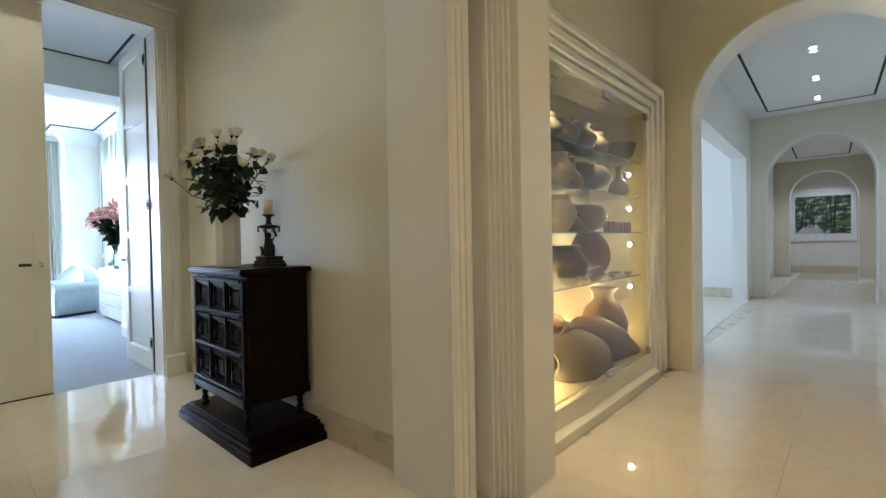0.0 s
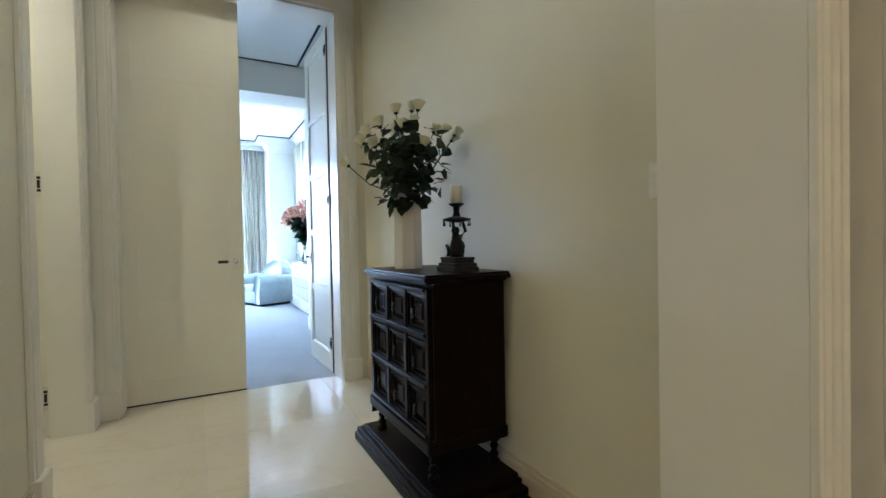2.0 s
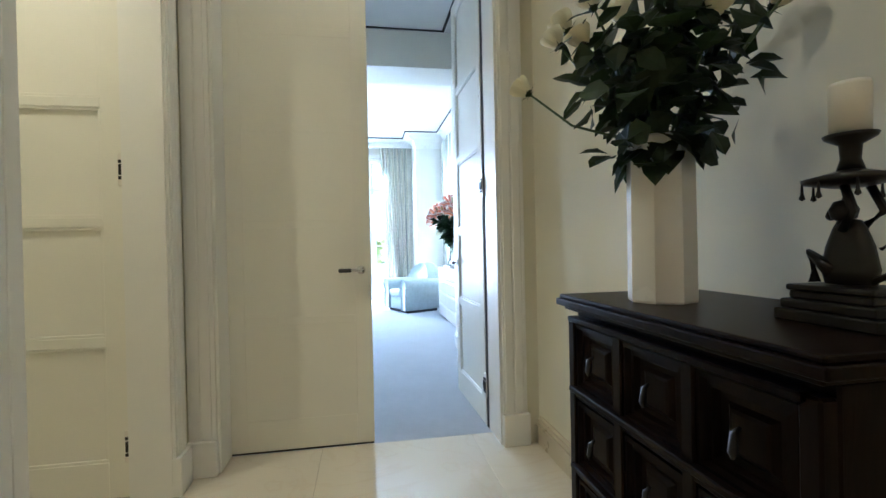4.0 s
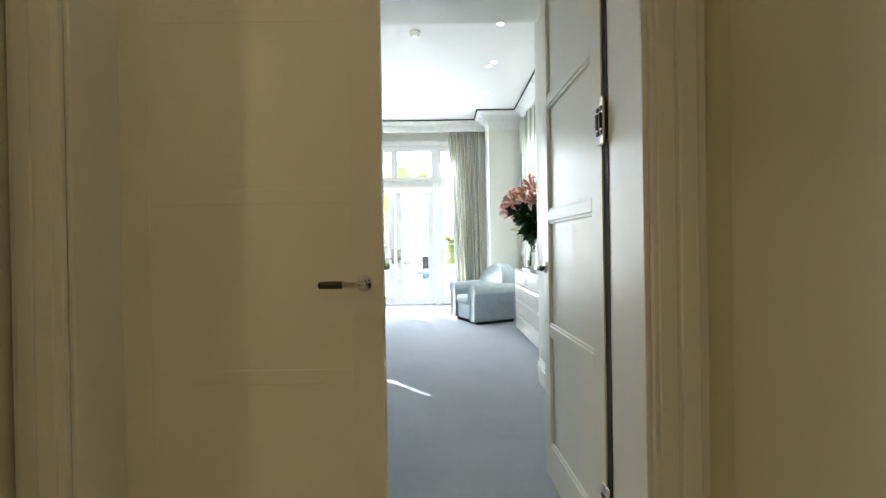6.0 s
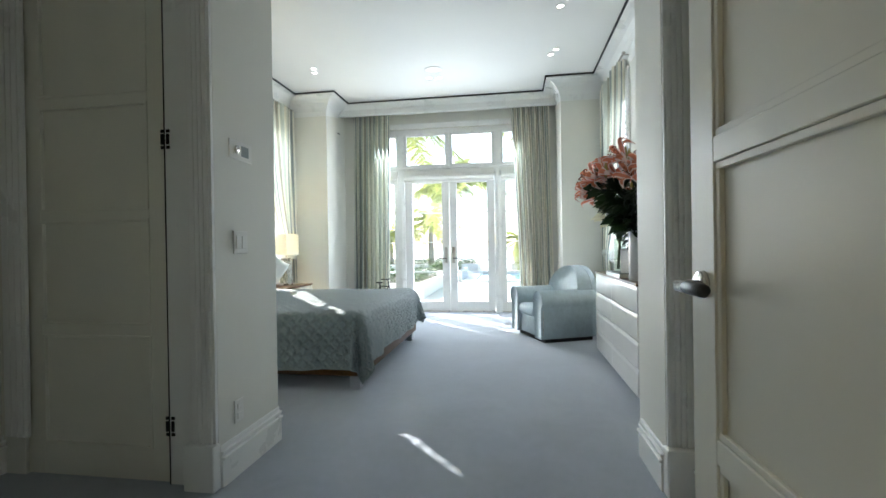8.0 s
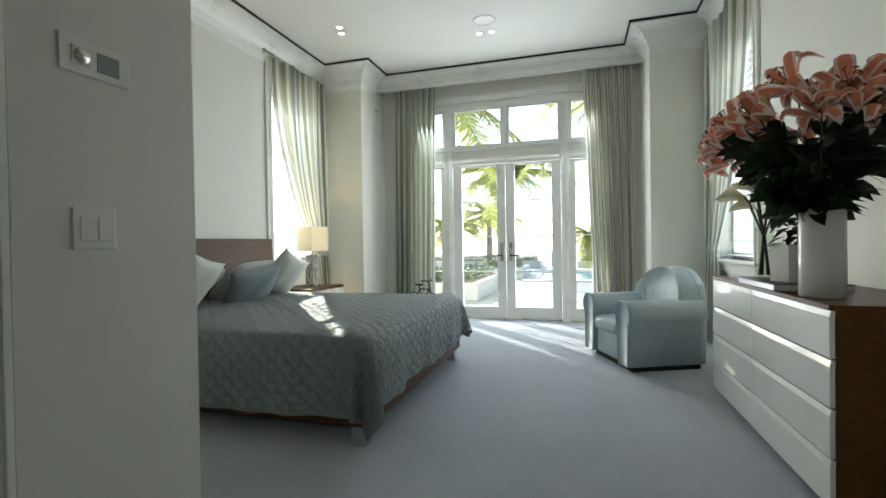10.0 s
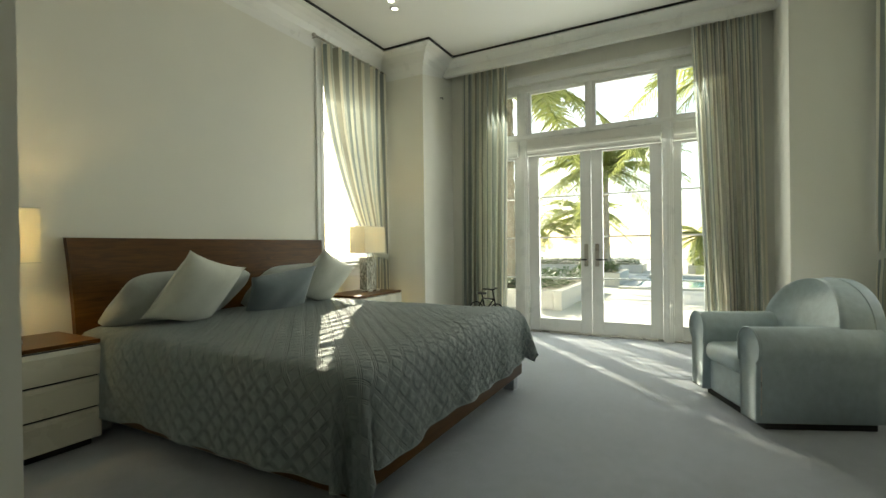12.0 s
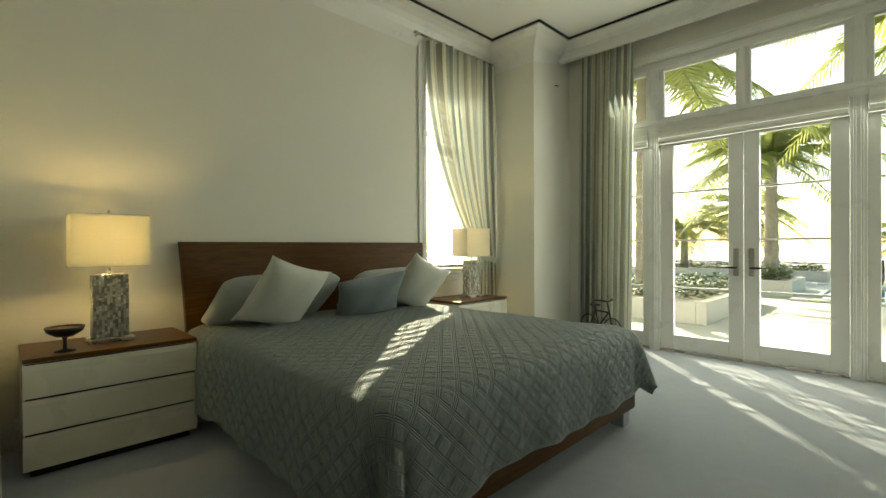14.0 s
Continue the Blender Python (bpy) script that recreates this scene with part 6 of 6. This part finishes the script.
# ---- dresser ----
def dresser():
    d = thing("dresser", "long white lacquered dresser with walnut top and ends", "dresser")
    x0, x1, y0, y1, top = -9.48, -7.885, 1.92, 2.46, 0.865
    # black body, so the shade between drawer fronts is in its colour
    part("body", box(x0 + 0.01, x1 - 0.02, y0 + 0.024, y1, 0.06, top - 0.02, 0.002), SHADOW_GAP, d)
    # set-back plinth in the same shadow-gap black
    part("plinth", box(x0 + 0.05, x1 - 0.05, y0 + 0.06, y1 - 0.02, 0.0, 0.06), SHADOW_GAP, d, "recessed plinth in shadow-gap black")
    part("end_panel", box(x1 - 0.02, x1, y0 + 0.022, y1, 0.05, top - 0.02, 0.002), WALNUT, d, "walnut end panel")
    part("end_panel", box(x0 - 0.004, x0 + 0.012, y0 + 0.01, y1, 0.05, top - 0.02, 0.002), GLOSS_WHITE, d)
    part("top", box(x0 - 0.005, x1 + 0.002, y0 - 0.002, y1, top - 0.02, top, 0.002), WALNUT, d, "dark walnut top")
    seam = -8.72
    for a, b in ((x0, seam - 0.003), (seam + 0.003, x1)):
        for z0, z1 in ((0.055, 0.250), (0.255, 0.450), (0.455, 0.648), (0.653, 0.845)):
            drawer_front(d, a, b, y0 + 0.020, -1, z0, z1, GLOSS_WHITE)


dresser()


# ---- flowers and things on the dresser ----
PINK = add_translucency(material("pink_lily_petal", (0.72, 0.25, 0.13), 0.55, vary=0.25, scale=30), (0.8, 0.32, 0.22), 0.3)
PINK_EDGE = add_translucency(material("pale_lily_edge", (0.88, 0.76, 0.71), 0.55, vary=0.1, scale=30), (0.8, 0.5, 0.45), 0.3)
BUD = material("lily_bud", (0.40, 0.32, 0.10), 0.5, vary=0.25, scale=30)
ANTHER = material("anther", (0.18, 0.05, 0.02), 0.8)
DARK_LEAF = add_translucency(material("dark_leaf", (0.014, 0.028, 0.011), 0.4, vary=0.3, scale=30), (0.04, 0.10, 0.02), 0.12)


def lily_mesh(seed):
    rng = random.Random(seed)
    bm = bmesh.new()
    for k in range(6):
        a = math.pi * k / 3 + rng.uniform(-0.1, 0.1)
        wide = 0.030 if k % 2 else 0.022
        ca, sa = math.cos(a), math.sin(a)
        rows = []
        for j in range(8):
            q = j / 7
            r = 0.012 + 0.105 * math.sin(q * 1.45)
            z = 0.075 * math.sin(q * 2.3) - 0.055 * max(0, q - 0.6) ** 1.3 * 2.4
            w = wide * math.sin(math.pi * min(1, 0.12 + q * 0.86)) ** 0.8
            ripple = 0.004 * math.sin(9 * q + k)
            rows.append([bm.verts.new((r * ca - s * w * sa, r * sa + s * w * ca, z + (0.010 - 0.012 * abs(s)) * (1 if abs(s) < 0.9 else 0.3) + ripple * s)) for s in (-1, -0.62, 0, 0.62, 1)])
        for j, (p, q) in enumerate(zip(rows, rows[1:])):
            for i in range(4):
                f = bm.faces.new((p[i], p[i + 1], q[i + 1], q[i]))
                f.material_index = 1 if (i in (0, 3) or j == 6) else 0
    return mesh_of("lily", bm, (PINK, PINK_EDGE), True)


def stamen_mesh():
    bm = bmesh.new()
    for k in range(6):
        a = math.pi * k / 3 + 0.3
        add_tube(bm, [(0, 0, 0.01), (0.012 * math.cos(a), 0.012 * math.sin(a), 0.05), (0.030 * math.cos(a), 0.030 * math.sin(a), 0.085)], 0.0014, 5)
        add_tube(bm, [(0.026 * math.cos(a) - 0.007 * math.sin(a), 0.026 * math.sin(a) + 0.007 * math.cos(a), 0.087), (0.034 * math.cos(a) + 0.007 * math.sin(a), 0.034 * math.sin(a) - 0.007 * math.cos(a), 0.086)], 0.003, 5)
    return mesh_of("stamens", bm, ANTHER)


def lily_bouquet():
    rng = random.Random(12)
    base = Vector((-8.19, 2.03, 0.865))
    v = thing("tall_vase", "tall round white ceramic vase on the dresser", "vase", base)
    part("body", lathe([(0, 0), (0.082, 0), (0.086, 0.006), (0.086, 0.395), (0.083, 0.40), (0.077, 0.395), (0.077, 0.03), (0, 0.03)], 32), CERAMIC, v, "", True)
    b = thing("lily_bouquet", "large bunch of pink lilies with buds and dark leaves", "flowers", base)
    meshes = [lily_mesh(s) for s in (1, 2, 3)]
    st = stamen_mesh()
    heads = []
    for k in range(20):
        a = rng.uniform(0, 6.283)
        r = 0.33 * math.sqrt(rng.uniform(0.05, 1))
        heads.append((r * math.cos(a), min(0.22, r * math.sin(a) * 0.95 - 0.08), 0.97 - 0.60 * r + rng.uniform(-0.10, 0.05)))
    heads += [(-0.34, -0.26, 0.68), (-0.24, -0.32, 0.74), (-0.12, -0.35, 0.76), (-0.32, -0.14, 0.74), (-0.18, -0.25, 0.82), (0.05, -0.34, 0.78)]
    for hx, hy, hz in heads:
        top = Vector((hx, hy, hz))
        part("stem", tube([(hx * 0.1, hy * 0.1, 0.1), (hx * 0.25, hy * 0.25, 0.42), (hx * 0.75, hy * 0.75, hz - 0.12), top], [0.005, 0.005, 0.004, 0.003], 6), STEM, b)
        way = Vector((hx * 2.4, hy * 2.4 - 0.25, 0.55 + rng.uniform(-0.4, 0.2))).normalized()
        turn = way.to_track_quat("Z", "Y").to_matrix().to_4x4()
        f = new("lily", rng.choice(meshes))
        f.parent = b
        f.matrix_basis = Matrix.Translation(top) @ turn @ pose(0, 0, 0, 0, 0, rng.uniform(0, 60)) @ Matrix.Scale(rng.uniform(1.0, 1.3), 4)
        s = new("stamen_cluster", st)
        s.parent = f
    for k in range(14):
        a, r = rng.uniform(0, 6.283), rng.uniform(0.08, 0.38)
        p = Vector((r * math.cos(a), min(0.24, r * math.sin(a) * 0.95 - 0.06), 1.03 - 0.60 * r + rng.uniform(-0.05, 0.08)))
        part("bud", tube([p - Vector((0, 0, 0.07)), p - Vector((0, 0, 0.04)), p, p + Vector((0.01, 0, 0.04))], [0.006, 0.014, 0.016, 0.004], 8), BUD, b, "unopened yellow-green bud", True)
    for g in range(14):
        bm = bmesh.new()
        for k in range(34):
            a, z = rng.uniform(0, 6.283), rng.uniform(0.40, 0.76)
            r = rng.uniform(0.02, 0.06 + 0.24 * min(1, (z - 0.36) / 0.35))
            add_leaf(bm, (r * math.cos(a), min(0.2, r * math.sin(a) * 0.9 - 0.04), z), (math.cos(a), math.sin(a), rng.uniform(-0.6, 0.6)), (rng.uniform(-1, 1), rng.uniform(-1, 0.3), 0.6), rng.uniform(0.10, 0.18), rng.uniform(0.05, 0.075), 0.1)
        tagged(part("leaf_spray", bm, DARK_LEAF, b), kind="stuff")


lily_bouquet()


def calla_bouquet():
    rng = random.Random(3)
    base = Vector((-8.82, 2.02, 0.865 + 0.036))
    v = thing("glass_vase", "clear glass cylinder vase half full of water", "vase", base)
    g = part("glass", lathe([(0, 0), (0.048, 0), (0.05, 0.01), (0.05, 0.30), (0.047, 0.30), (0.047, 0.012), (0, 0.012)], 28), VASE_GLASS, v, "", True)
    b = thing("calla_lilies", "bunch of cream calla lilies in a glass vase", "flowers", base)
    for k in range(9):
        a = rng.uniform(0, 6.283)
        r = rng.uniform(0.04, 0.13)
        top = Vector((r * math.cos(a), r * math.sin(a) * 0.8, rng.uniform(0.42, 0.56) - r * 0.3))
        foot = Vector((-0.025 * math.cos(a), -0.025 * math.sin(a), 0.02))
        part("stem", tube([foot, foot * 0.2 + Vector((0, 0, 0.22)), top * Vector((0.7, 0.7, 0.9)), top], [0.006, 0.006, 0.005, 0.005], 7), STEM, b, "", True)
        bm = bmesh.new()
        rows = []
        for j in range(6):
            q = j / 5
            row = []
            for i in range(13):
                t = -math.pi + 2 * math.pi * i / 12
                rr = 0.008 + 0.034 * q ** 1.5 * (1 + 0.5 * max(0, math.cos(t)))
                row.append(bm.verts.new((rr * math.cos(t) + 0.03 * q * q * max(0, math.cos(t)), rr * math.sin(t), 0.10 * q + 0.03 * q * max(0, math.cos(t)))))
            rows.append(row)
        for p, q in zip(rows, rows[1:]):
            for i in range(12):
                bm.faces.new((p[i], p[i + 1], q[i + 1], q[i]))
        tilt = pose(0, 0, 0, 0, rng.uniform(25, 65), 0)
        part("spathe", bm, CREAM_PETAL, b, "cream trumpet bloom", True, Matrix.Translation(top) @ pose(0, 0, 0, 0, 0, math.degrees(a)) @ tilt)


calla_bouquet()
t = thing("tray", "low white lacquered tray on the dresser", "tray", (-8.68, 2.09, 0.865))
part("body", boxes((-0.25, 0.27, -0.17, 0.17, 0.0, 0.032), bevel=0.004), GLOSS_WHITE, t)
part("edge_line", boxes((-0.251, 0.271, -0.171, 0.171, 0.0325, 0.036)), BRONZE, t, "dark edge line")
p = thing("potted_plant", "dark-leaved plant in a six-sided white pot on the tray", "plant", (-8.60, 2.10, 0.901), 20)
part("pot", lathe([(0, 0), (0.118, 0), (0.122, 0.004), (0.122, 0.196), (0.118, 0.20), (0.11, 0.20), (0.11, 0.17), (0, 0.17)], 6), CERAMIC, p)
rng = random.Random(8)
bm = bmesh.new()
for k in range(60):
    a, z = rng.uniform(0, 6.283), rng.uniform(0.18, 0.50)
    add_leaf(bm, (0.05 * math.cos(a), 0.05 * math.sin(a), z), (math.cos(a), math.sin(a), rng.uniform(-0.5, 0.5)), (0, 0, 1), rng.uniform(0.08, 0.14), 0.045)
part("foliage", bm, DARK_LEAF, p, "dark green foliage")
part("stalk", tube([(0, 0, 0.18), (0.01, 0, 0.32), (0.0, 0.01, 0.5)], 0.006, 6), STEM, p)


# ---- ceiling fittings ----
for x, y in ((-10.47, 1.61), (-9.27, 1.61), (-8.1, 1.61), (-10.47, -1.63), (-9.2, -1.63)):
    downlight_pair((x, y, 3.62), 20, "bedroom downlights")
downlight_pair((-11.05, -0.04, 3.62), 90, "bedroom downlights")
for x, y in ((-10.75, 0.0), (-8.24, -0.02)):
    s = thing("ceiling_speaker", "round white recessed ceiling speaker", "speaker", (x, y, 3.62), group="ceiling speakers")
    part("grille", lathe([(0, -0.006), (0.10, -0.006), (0.112, -0.003), (0.115, 0.0)], 32), ROOM_TRIM, s, "", True)
    part("ring", lathe([(0.115, -0.008), (0.125, -0.004), (0.127, 0.0), (0.115, 0.0)], 32), ROOM_TRIM, s, "", True)
s = thing("smoke_detector", "round white smoke detector on the ceiling", "smoke detector", (-8.34, 0.64, 3.62))
part("base", lathe([(0, 0), (0.065, 0.0), (0.065, -0.02), (0.058, -0.024), (0, -0.024)], 28), ROOM_TRIM, s, "", True)
part("cover", lathe([(0.05, -0.024), (0.048, -0.046), (0.035, -0.052), (0, -0.052)], 28), ROOM_TRIM, s, "", True)
wall_plate("light_switch", "white light switch plate on the bedroom wall", "switch", pose(-7.06, -2.1, 1.5) @ pose(0, 0, 0, 0, 0, -90), 0.12, 0.118, [(-0.025, 0, 0.035, 0.068), (0.025, 0, 0.035, 0.068)])


h = thing("wall_hook", "small dark metal hook on the window pier", "hook", (-11.965, -1.90, 3.13))
part("stem", tube([(0, 0, 0.0), (0, 0.03, 0.0), (0, 0.038, -0.012), (0, 0.036, -0.03)], [0.006, 0.005, 0.005, 0.004], 8), BRONZE, h, "", True)
part("rose", lathe([(0, 0), (0.012, 0.0), (0.010, 0.004), (0, 0.004)], 12), BRONZE, h, "", True, FACE_OUT)


# ---- small bicycle sculpture on a stand, beyond the bed ----
def model_bicycle():
    m = thing("model_bicycle", "small black metal model bicycle on a stool", "ornament", (-10.95, -0.83, 0.0), 70)
    m.scale = (1.12, 1.12, 1.12)
    part("stand", boxes((-0.20, 0.20, -0.11, 0.11, 0.26, 0.285), bevel=0.004), EBONY, m)
    for x in (-0.17, 0.17):
        for y in (-0.085, 0.085):
            part("leg", box(x - 0.012, x + 0.012, y - 0.012, y + 0.012, 0.0, 0.26, 0.002), EBONY, m)
    for x in (-0.13, 0.13):
        n = 24
        ring = [(x + 0.095 * math.cos(2 * math.pi * k / n), 0, 0.385 + 0.095 * math.sin(2 * math.pi * k / n)) for k in range(n + 1)]
        w = part("wheel", tube(ring, 0.006, 6, False), BRONZE, m, "", True)
        bm = bmesh.new()
        for k in range(8):
            a = math.pi * k / 8
            add_tube(bm, [(x - 0.093 * math.cos(a), 0, 0.385 - 0.093 * math.sin(a)), (x + 0.093 * math.cos(a), 0, 0.385 + 0.093 * math.sin(a))], 0.0015, 4)
        part("spokes", bm, BRONZE, w)
    bm = bmesh.new()
    for a, b in (((-0.13, 0, 0.385), (-0.05, 0, 0.52)), ((-0.05, 0, 0.52), (0.09, 0, 0.52)), ((-0.02, 0, 0.40), (0.09, 0, 0.52)), ((-0.02, 0, 0.40), (-0.06, 0, 0.56)), ((-0.13, 0, 0.385), (-0.02, 0, 0.40)), ((0.13, 0, 0.385), (0.075, 0, 0.60))):
        add_tube(bm, [a, b], 0.007, 7)
    part("frame", bm, BRONZE, m, "", True)
    part("saddle", box(-0.10, -0.02, -0.025, 0.025, 0.555, 0.575, 0.008, 2), BRONZE, m)
    part("handlebar", tube([(0.03, -0.085, 0.615), (0.07, -0.06, 0.615), (0.078, 0, 0.605), (0.07, 0.06, 0.615), (0.03, 0.085, 0.615)], 0.007, 8), BRONZE, m, "", True)


model_bicycle()

# ---- outside: terrace, pool, planters, palms, sea ----
TERRACE = material("pale_terrace_stone", (0.60, 0.58, 0.53), 0.7, vary=0.06, scale=2.5, bump=0.2, bump_scale=30)
SAND = material("beach_sand", (0.62, 0.58, 0.50), 0.9, vary=0.08, scale=0.5)
WATER = material("pool_water", (0.10, 0.28, 0.36), 0.08, vary=0.1, scale=0.6, bump=0.3, bump_scale=3)
SEA = material("sea_water", (0.16, 0.30, 0.36), 0.15, vary=0.1, scale=0.05, bump=0.3, bump_scale=0.8)
HEDGE = add_translucency(material("hedge_leaf", (0.05, 0.09, 0.03), 0.5, vary=0.4, scale=6), (0.10, 0.18, 0.03), 0.2)
FROND = add_translucency(material("palm_frond", (0.16, 0.20, 0.07), 0.45, vary=0.35, scale=1.5), (0.46, 0.50, 0.16), 0.56)
BARK = material("palm_bark", (0.34, 0.30, 0.24), 0.9, vary=0.35, scale=9, bump=0.8, bump_scale=14)
structure("ground", box(-1500, 1500, -1500, 1500, -0.6, -0.10), SAND, "pale sandy ground running to the shore", "ground")
structure("pavement", box(-30.0, -12.45, -14.0, 16.0, -0.10, -0.03), TERRACE, "sunlit pale stone terrace", "pavement")
structure("water_sea", box(-1500, -46, -1500, 1500, -0.10, -0.05), SEA, "bright sea beyond the terrace", "water")
structure("water_pool", box(-23.8, -19.6, -0.2, 11.0, -0.030, -0.022), WATER, "blue swimming pool in the terrace", "water")
structure("pool_coping", boxes((-24.2, -23.8, -0.6, 11.4, -0.03, 0.05), (-19.6, -19.2, -0.6, 11.4, -0.03, 0.02), (-23.8, -19.6, -0.6, -0.2, -0.03, 0.02)), TERRACE, "pale stone pool coping", "coping")


def planter(x0, x1, y0, y1, h, label, hedge):
    t = thing("planter", label, "planter")
    part("wall", boxes((x0, x1, y0, y0 + 0.15, -0.03, h), (x0, x1, y1 - 0.15, y1, -0.03, h), (x0, x0 + 0.15, y0 + 0.15, y1 - 0.15, -0.03, h), (x1 - 0.15, x1, y0 + 0.15, y1 - 0.15, -0.03, h), bevel=0.01), TERRACE, t)
    part("soil", box(x0 + 0.15, x1 - 0.15, y0 + 0.15, y1 - 0.15, -0.03, h - 0.05), BARK, t, "dark planter soil")
    rng = random.Random(int(abs(x0 * 10)))
    bm = bmesh.new()
    area = (x1 - x0) * (y1 - y0)
    for k in range(int(min(2600, 260 * area))):
        x, y = rng.uniform(x0 + 0.2, x1 - 0.2), rng.uniform(y0 + 0.2, y1 - 0.2)
        z = h - 0.05 + hedge * rng.uniform(0, 1) ** 0.6 * (0.75 + 0.25 * math.sin(2.3 * x + 1.7 * y))
        a = rng.uniform(0, 6.283)
        add_leaf(bm, (x, y, z), (math.cos(a), math.sin(a), rng.uniform(-0.2, 0.8)), (0, 0, 1), rng.uniform(0.09, 0.16), 0.07)
    s = solid("hedge", bm, HEDGE, "low clipped green hedge in a planter", "hedge", kind="stuff")


planter(-18.2, -14.6, -5.2, -0.95, 0.32, "low pale stone planter beside the terrace", 0.32)
planter(-28.5, -26.2, -7.0, -0.6, 0.30, "pale stone planter beyond the pool", 0.35)
planter(-22.0, -19.9, -2.1, -0.65, 0.34, "pale stone planter round the date palm", 0.34)
planter(-28.2, -26.4, 1.0, 2.2, 0.28, "small pale stone planter with a palm", 0.25)


def palm(at, height, trunk_r, reach, fronds, seed, label, droop=1.0, lean=(0, 0)):
    rng = random.Random(seed)
    t = thing("palm_tree", label, "palm tree", at)
    n = max(10, int(height / 0.16))
    pts, rad = [], []
    for k in range(n + 1):
        q = k / n
        pts.append((lean[0] * q * q, lean[1] * q * q, height * q))
        rad.append(trunk_r * (1.15 - 0.35 * q) * (1.06 if k % 2 else 0.94))
    part("trunk", tube(pts, rad, 12), BARK, t, "rough ringed palm trunk")
    boss = bmesh.new()
    for k in range(int(n * 5)):
        q = rng.uniform(0.02, 0.98)
        a = rng.uniform(0, 6.283)
        r = trunk_r * (1.12 - 0.35 * q)
        p = Vector((lean[0] * q * q + r * math.cos(a), lean[1] * q * q + r * math.sin(a), height * q))
        add_leaf(boss, p, (math.cos(a) * 0.5, math.sin(a) * 0.5, 1), (math.cos(a), math.sin(a), 0), trunk_r * 0.55, trunk_r * 0.5)
    part("leaf_scars", boss, BARK, t)
    top = Vector((lean[0], lean[1], height))
    crown = bmesh.new()
    for k in range(fronds):
        a = 2 * math.pi * k * 0.382 + rng.uniform(-0.3, 0.3)
        up = rng.uniform(-0.25, 1.15)
        L = reach * rng.uniform(0.8, 1.1)
        h = Vector((math.cos(a), math.sin(a), 0))
        side = Vector((-math.sin(a), math.cos(a), 0))
        spine = []
        for j in range(9):
            q = j / 8
            spine.append(top + h * (L * q * math.cos(up * (1 - 0.5 * q)) * 0.95) + Vector((0, 0, L * (math.sin(up) * q - droop * 0.62 * q * q))))
        add_tube(crown, spine, [0.03 * (1 - 0.85 * j / 8) for j in range(9)], 4, False)
        m = 52
        for j in range(3, m):
            q = j / m * 8
            i = min(7, int(q))
            p = spine[i].lerp(spine[i + 1], q - i)
            d = (spine[i + 1] - spine[i]).normalized()
            size = L * 0.20 * math.sin(math.pi * (0.12 + 0.80 * j / m)) + 0.05
            for s in (-1, 1):
                w = (side * s + d * 0.75 + Vector((0, 0, rng.uniform(-0.45, 0.15)))).normalized()
                tip = p + w * size - Vector((0, 0, 0.14 * size))
                e = d * (0.012 + 0.009 * reach / 2.5)
                mid = p + w * size * 0.5
                v = [crown.verts.new(c) for c in (p - e * 0.6, p + e * 0.6, mid + e, tip, mid - e)]
                crown.faces.new(v)
    part("crown", crown, FROND, t, "crown of long feathery fronds")


palm((-20.9, -1.2, 0.25), 3.1, 0.145, 2.4, 44, 1, "date palm with a thick scarred trunk by the terrace", 0.9)
palm((-15.5, -2.24, 0.25), 4.4, 0.12, 3.1, 34, 2, "tall date palm standing in the low planter", 1.0)
palm((-17.0, 2.45, -0.03), 4.9, 0.17, 3.2, 40, 3, "date palm with hanging fronds near the house", 1.15)
palm((-27.3, -5.2, 0.25), 1.6, 0.14, 2.2, 24, 4, "short young coconut palm with arching fronds", 0.9)
palm((-27.3, 1.5, 0.22), 1.2, 0.12, 1.9, 22, 5, "short young coconut palm beside the pool", 0.9)
palm((-27.0, -3.0, 0.25), 2.2, 0.14, 2.3, 24, 6, "young palm in the far planter", 0.9)
WICKER = material("dark_wicker", (0.05, 0.045, 0.04), 0.8, vary=0.3, scale=40, bump=0.5, bump_scale=80)
PADS = material("white_cushion_cloth", (0.75, 0.74, 0.70), 0.85, vary=0.04, scale=10)


def lounge_seat(x, y, turn):
    s = thing("lounge_chair", "dark wicker lounge chair with white cushions on the terrace", "chair", (x, y, -0.03), turn, "terrace chairs")
    part("seat_frame", box(-0.4, 0.4, -0.4, 0.4, 0.12, 0.34, 0.02), WICKER, s)
    part("back_frame", box(-0.4, -0.3, -0.4, 0.4, 0.34, 0.75, 0.02), WICKER, s)
    for yy in ((-0.4, -0.3), (0.3, 0.4)):
        part("arm", box(-0.3, 0.4, yy[0], yy[1], 0.34, 0.56, 0.02), WICKER, s)
    part("cushion", box(-0.28, 0.38, -0.28, 0.28, 0.34, 0.48, 0.04, 2), PADS, s, "white seat cushion")
    for lx in (-0.34, 0.34):
        for ly in (-0.34, 0.34):
            part("leg", box(lx - 0.03, lx + 0.03, ly - 0.03, ly + 0.03, 0, 0.12), WICKER, s)


for x, y, t in ((-25.6, 0.35, 180), (-25.9, 3.2, 160), (-25.9, 4.3, 190)):
    lounge_seat(x, y, t)

# ---- marble slabs of the hall floor, last ----
SLAB = 0.92
slab_mesh = mesh_of("marble_slab", box(-SLAB / 2 + 0.0008, SLAB / 2 - 0.0008, -SLAB / 2 + 0.0008, SLAB / 2 - 0.0008, -0.006, 0.0), MARBLE)
sx0, sy0 = -4.62 + SLAB / 2, -4.2 + SLAB / 2
for i in range(8):
    for j in range(26):
        x, y = sx0 + i * SLAB, sy0 + j * SLAB
        if (x < -1.3 and not -2.5 < y < 2.2) or y > 19:
            continue
        ob = new("marble_slab", slab_mesh)
        ob.parent = ground_hall
        ob.location = (x, y, 0)
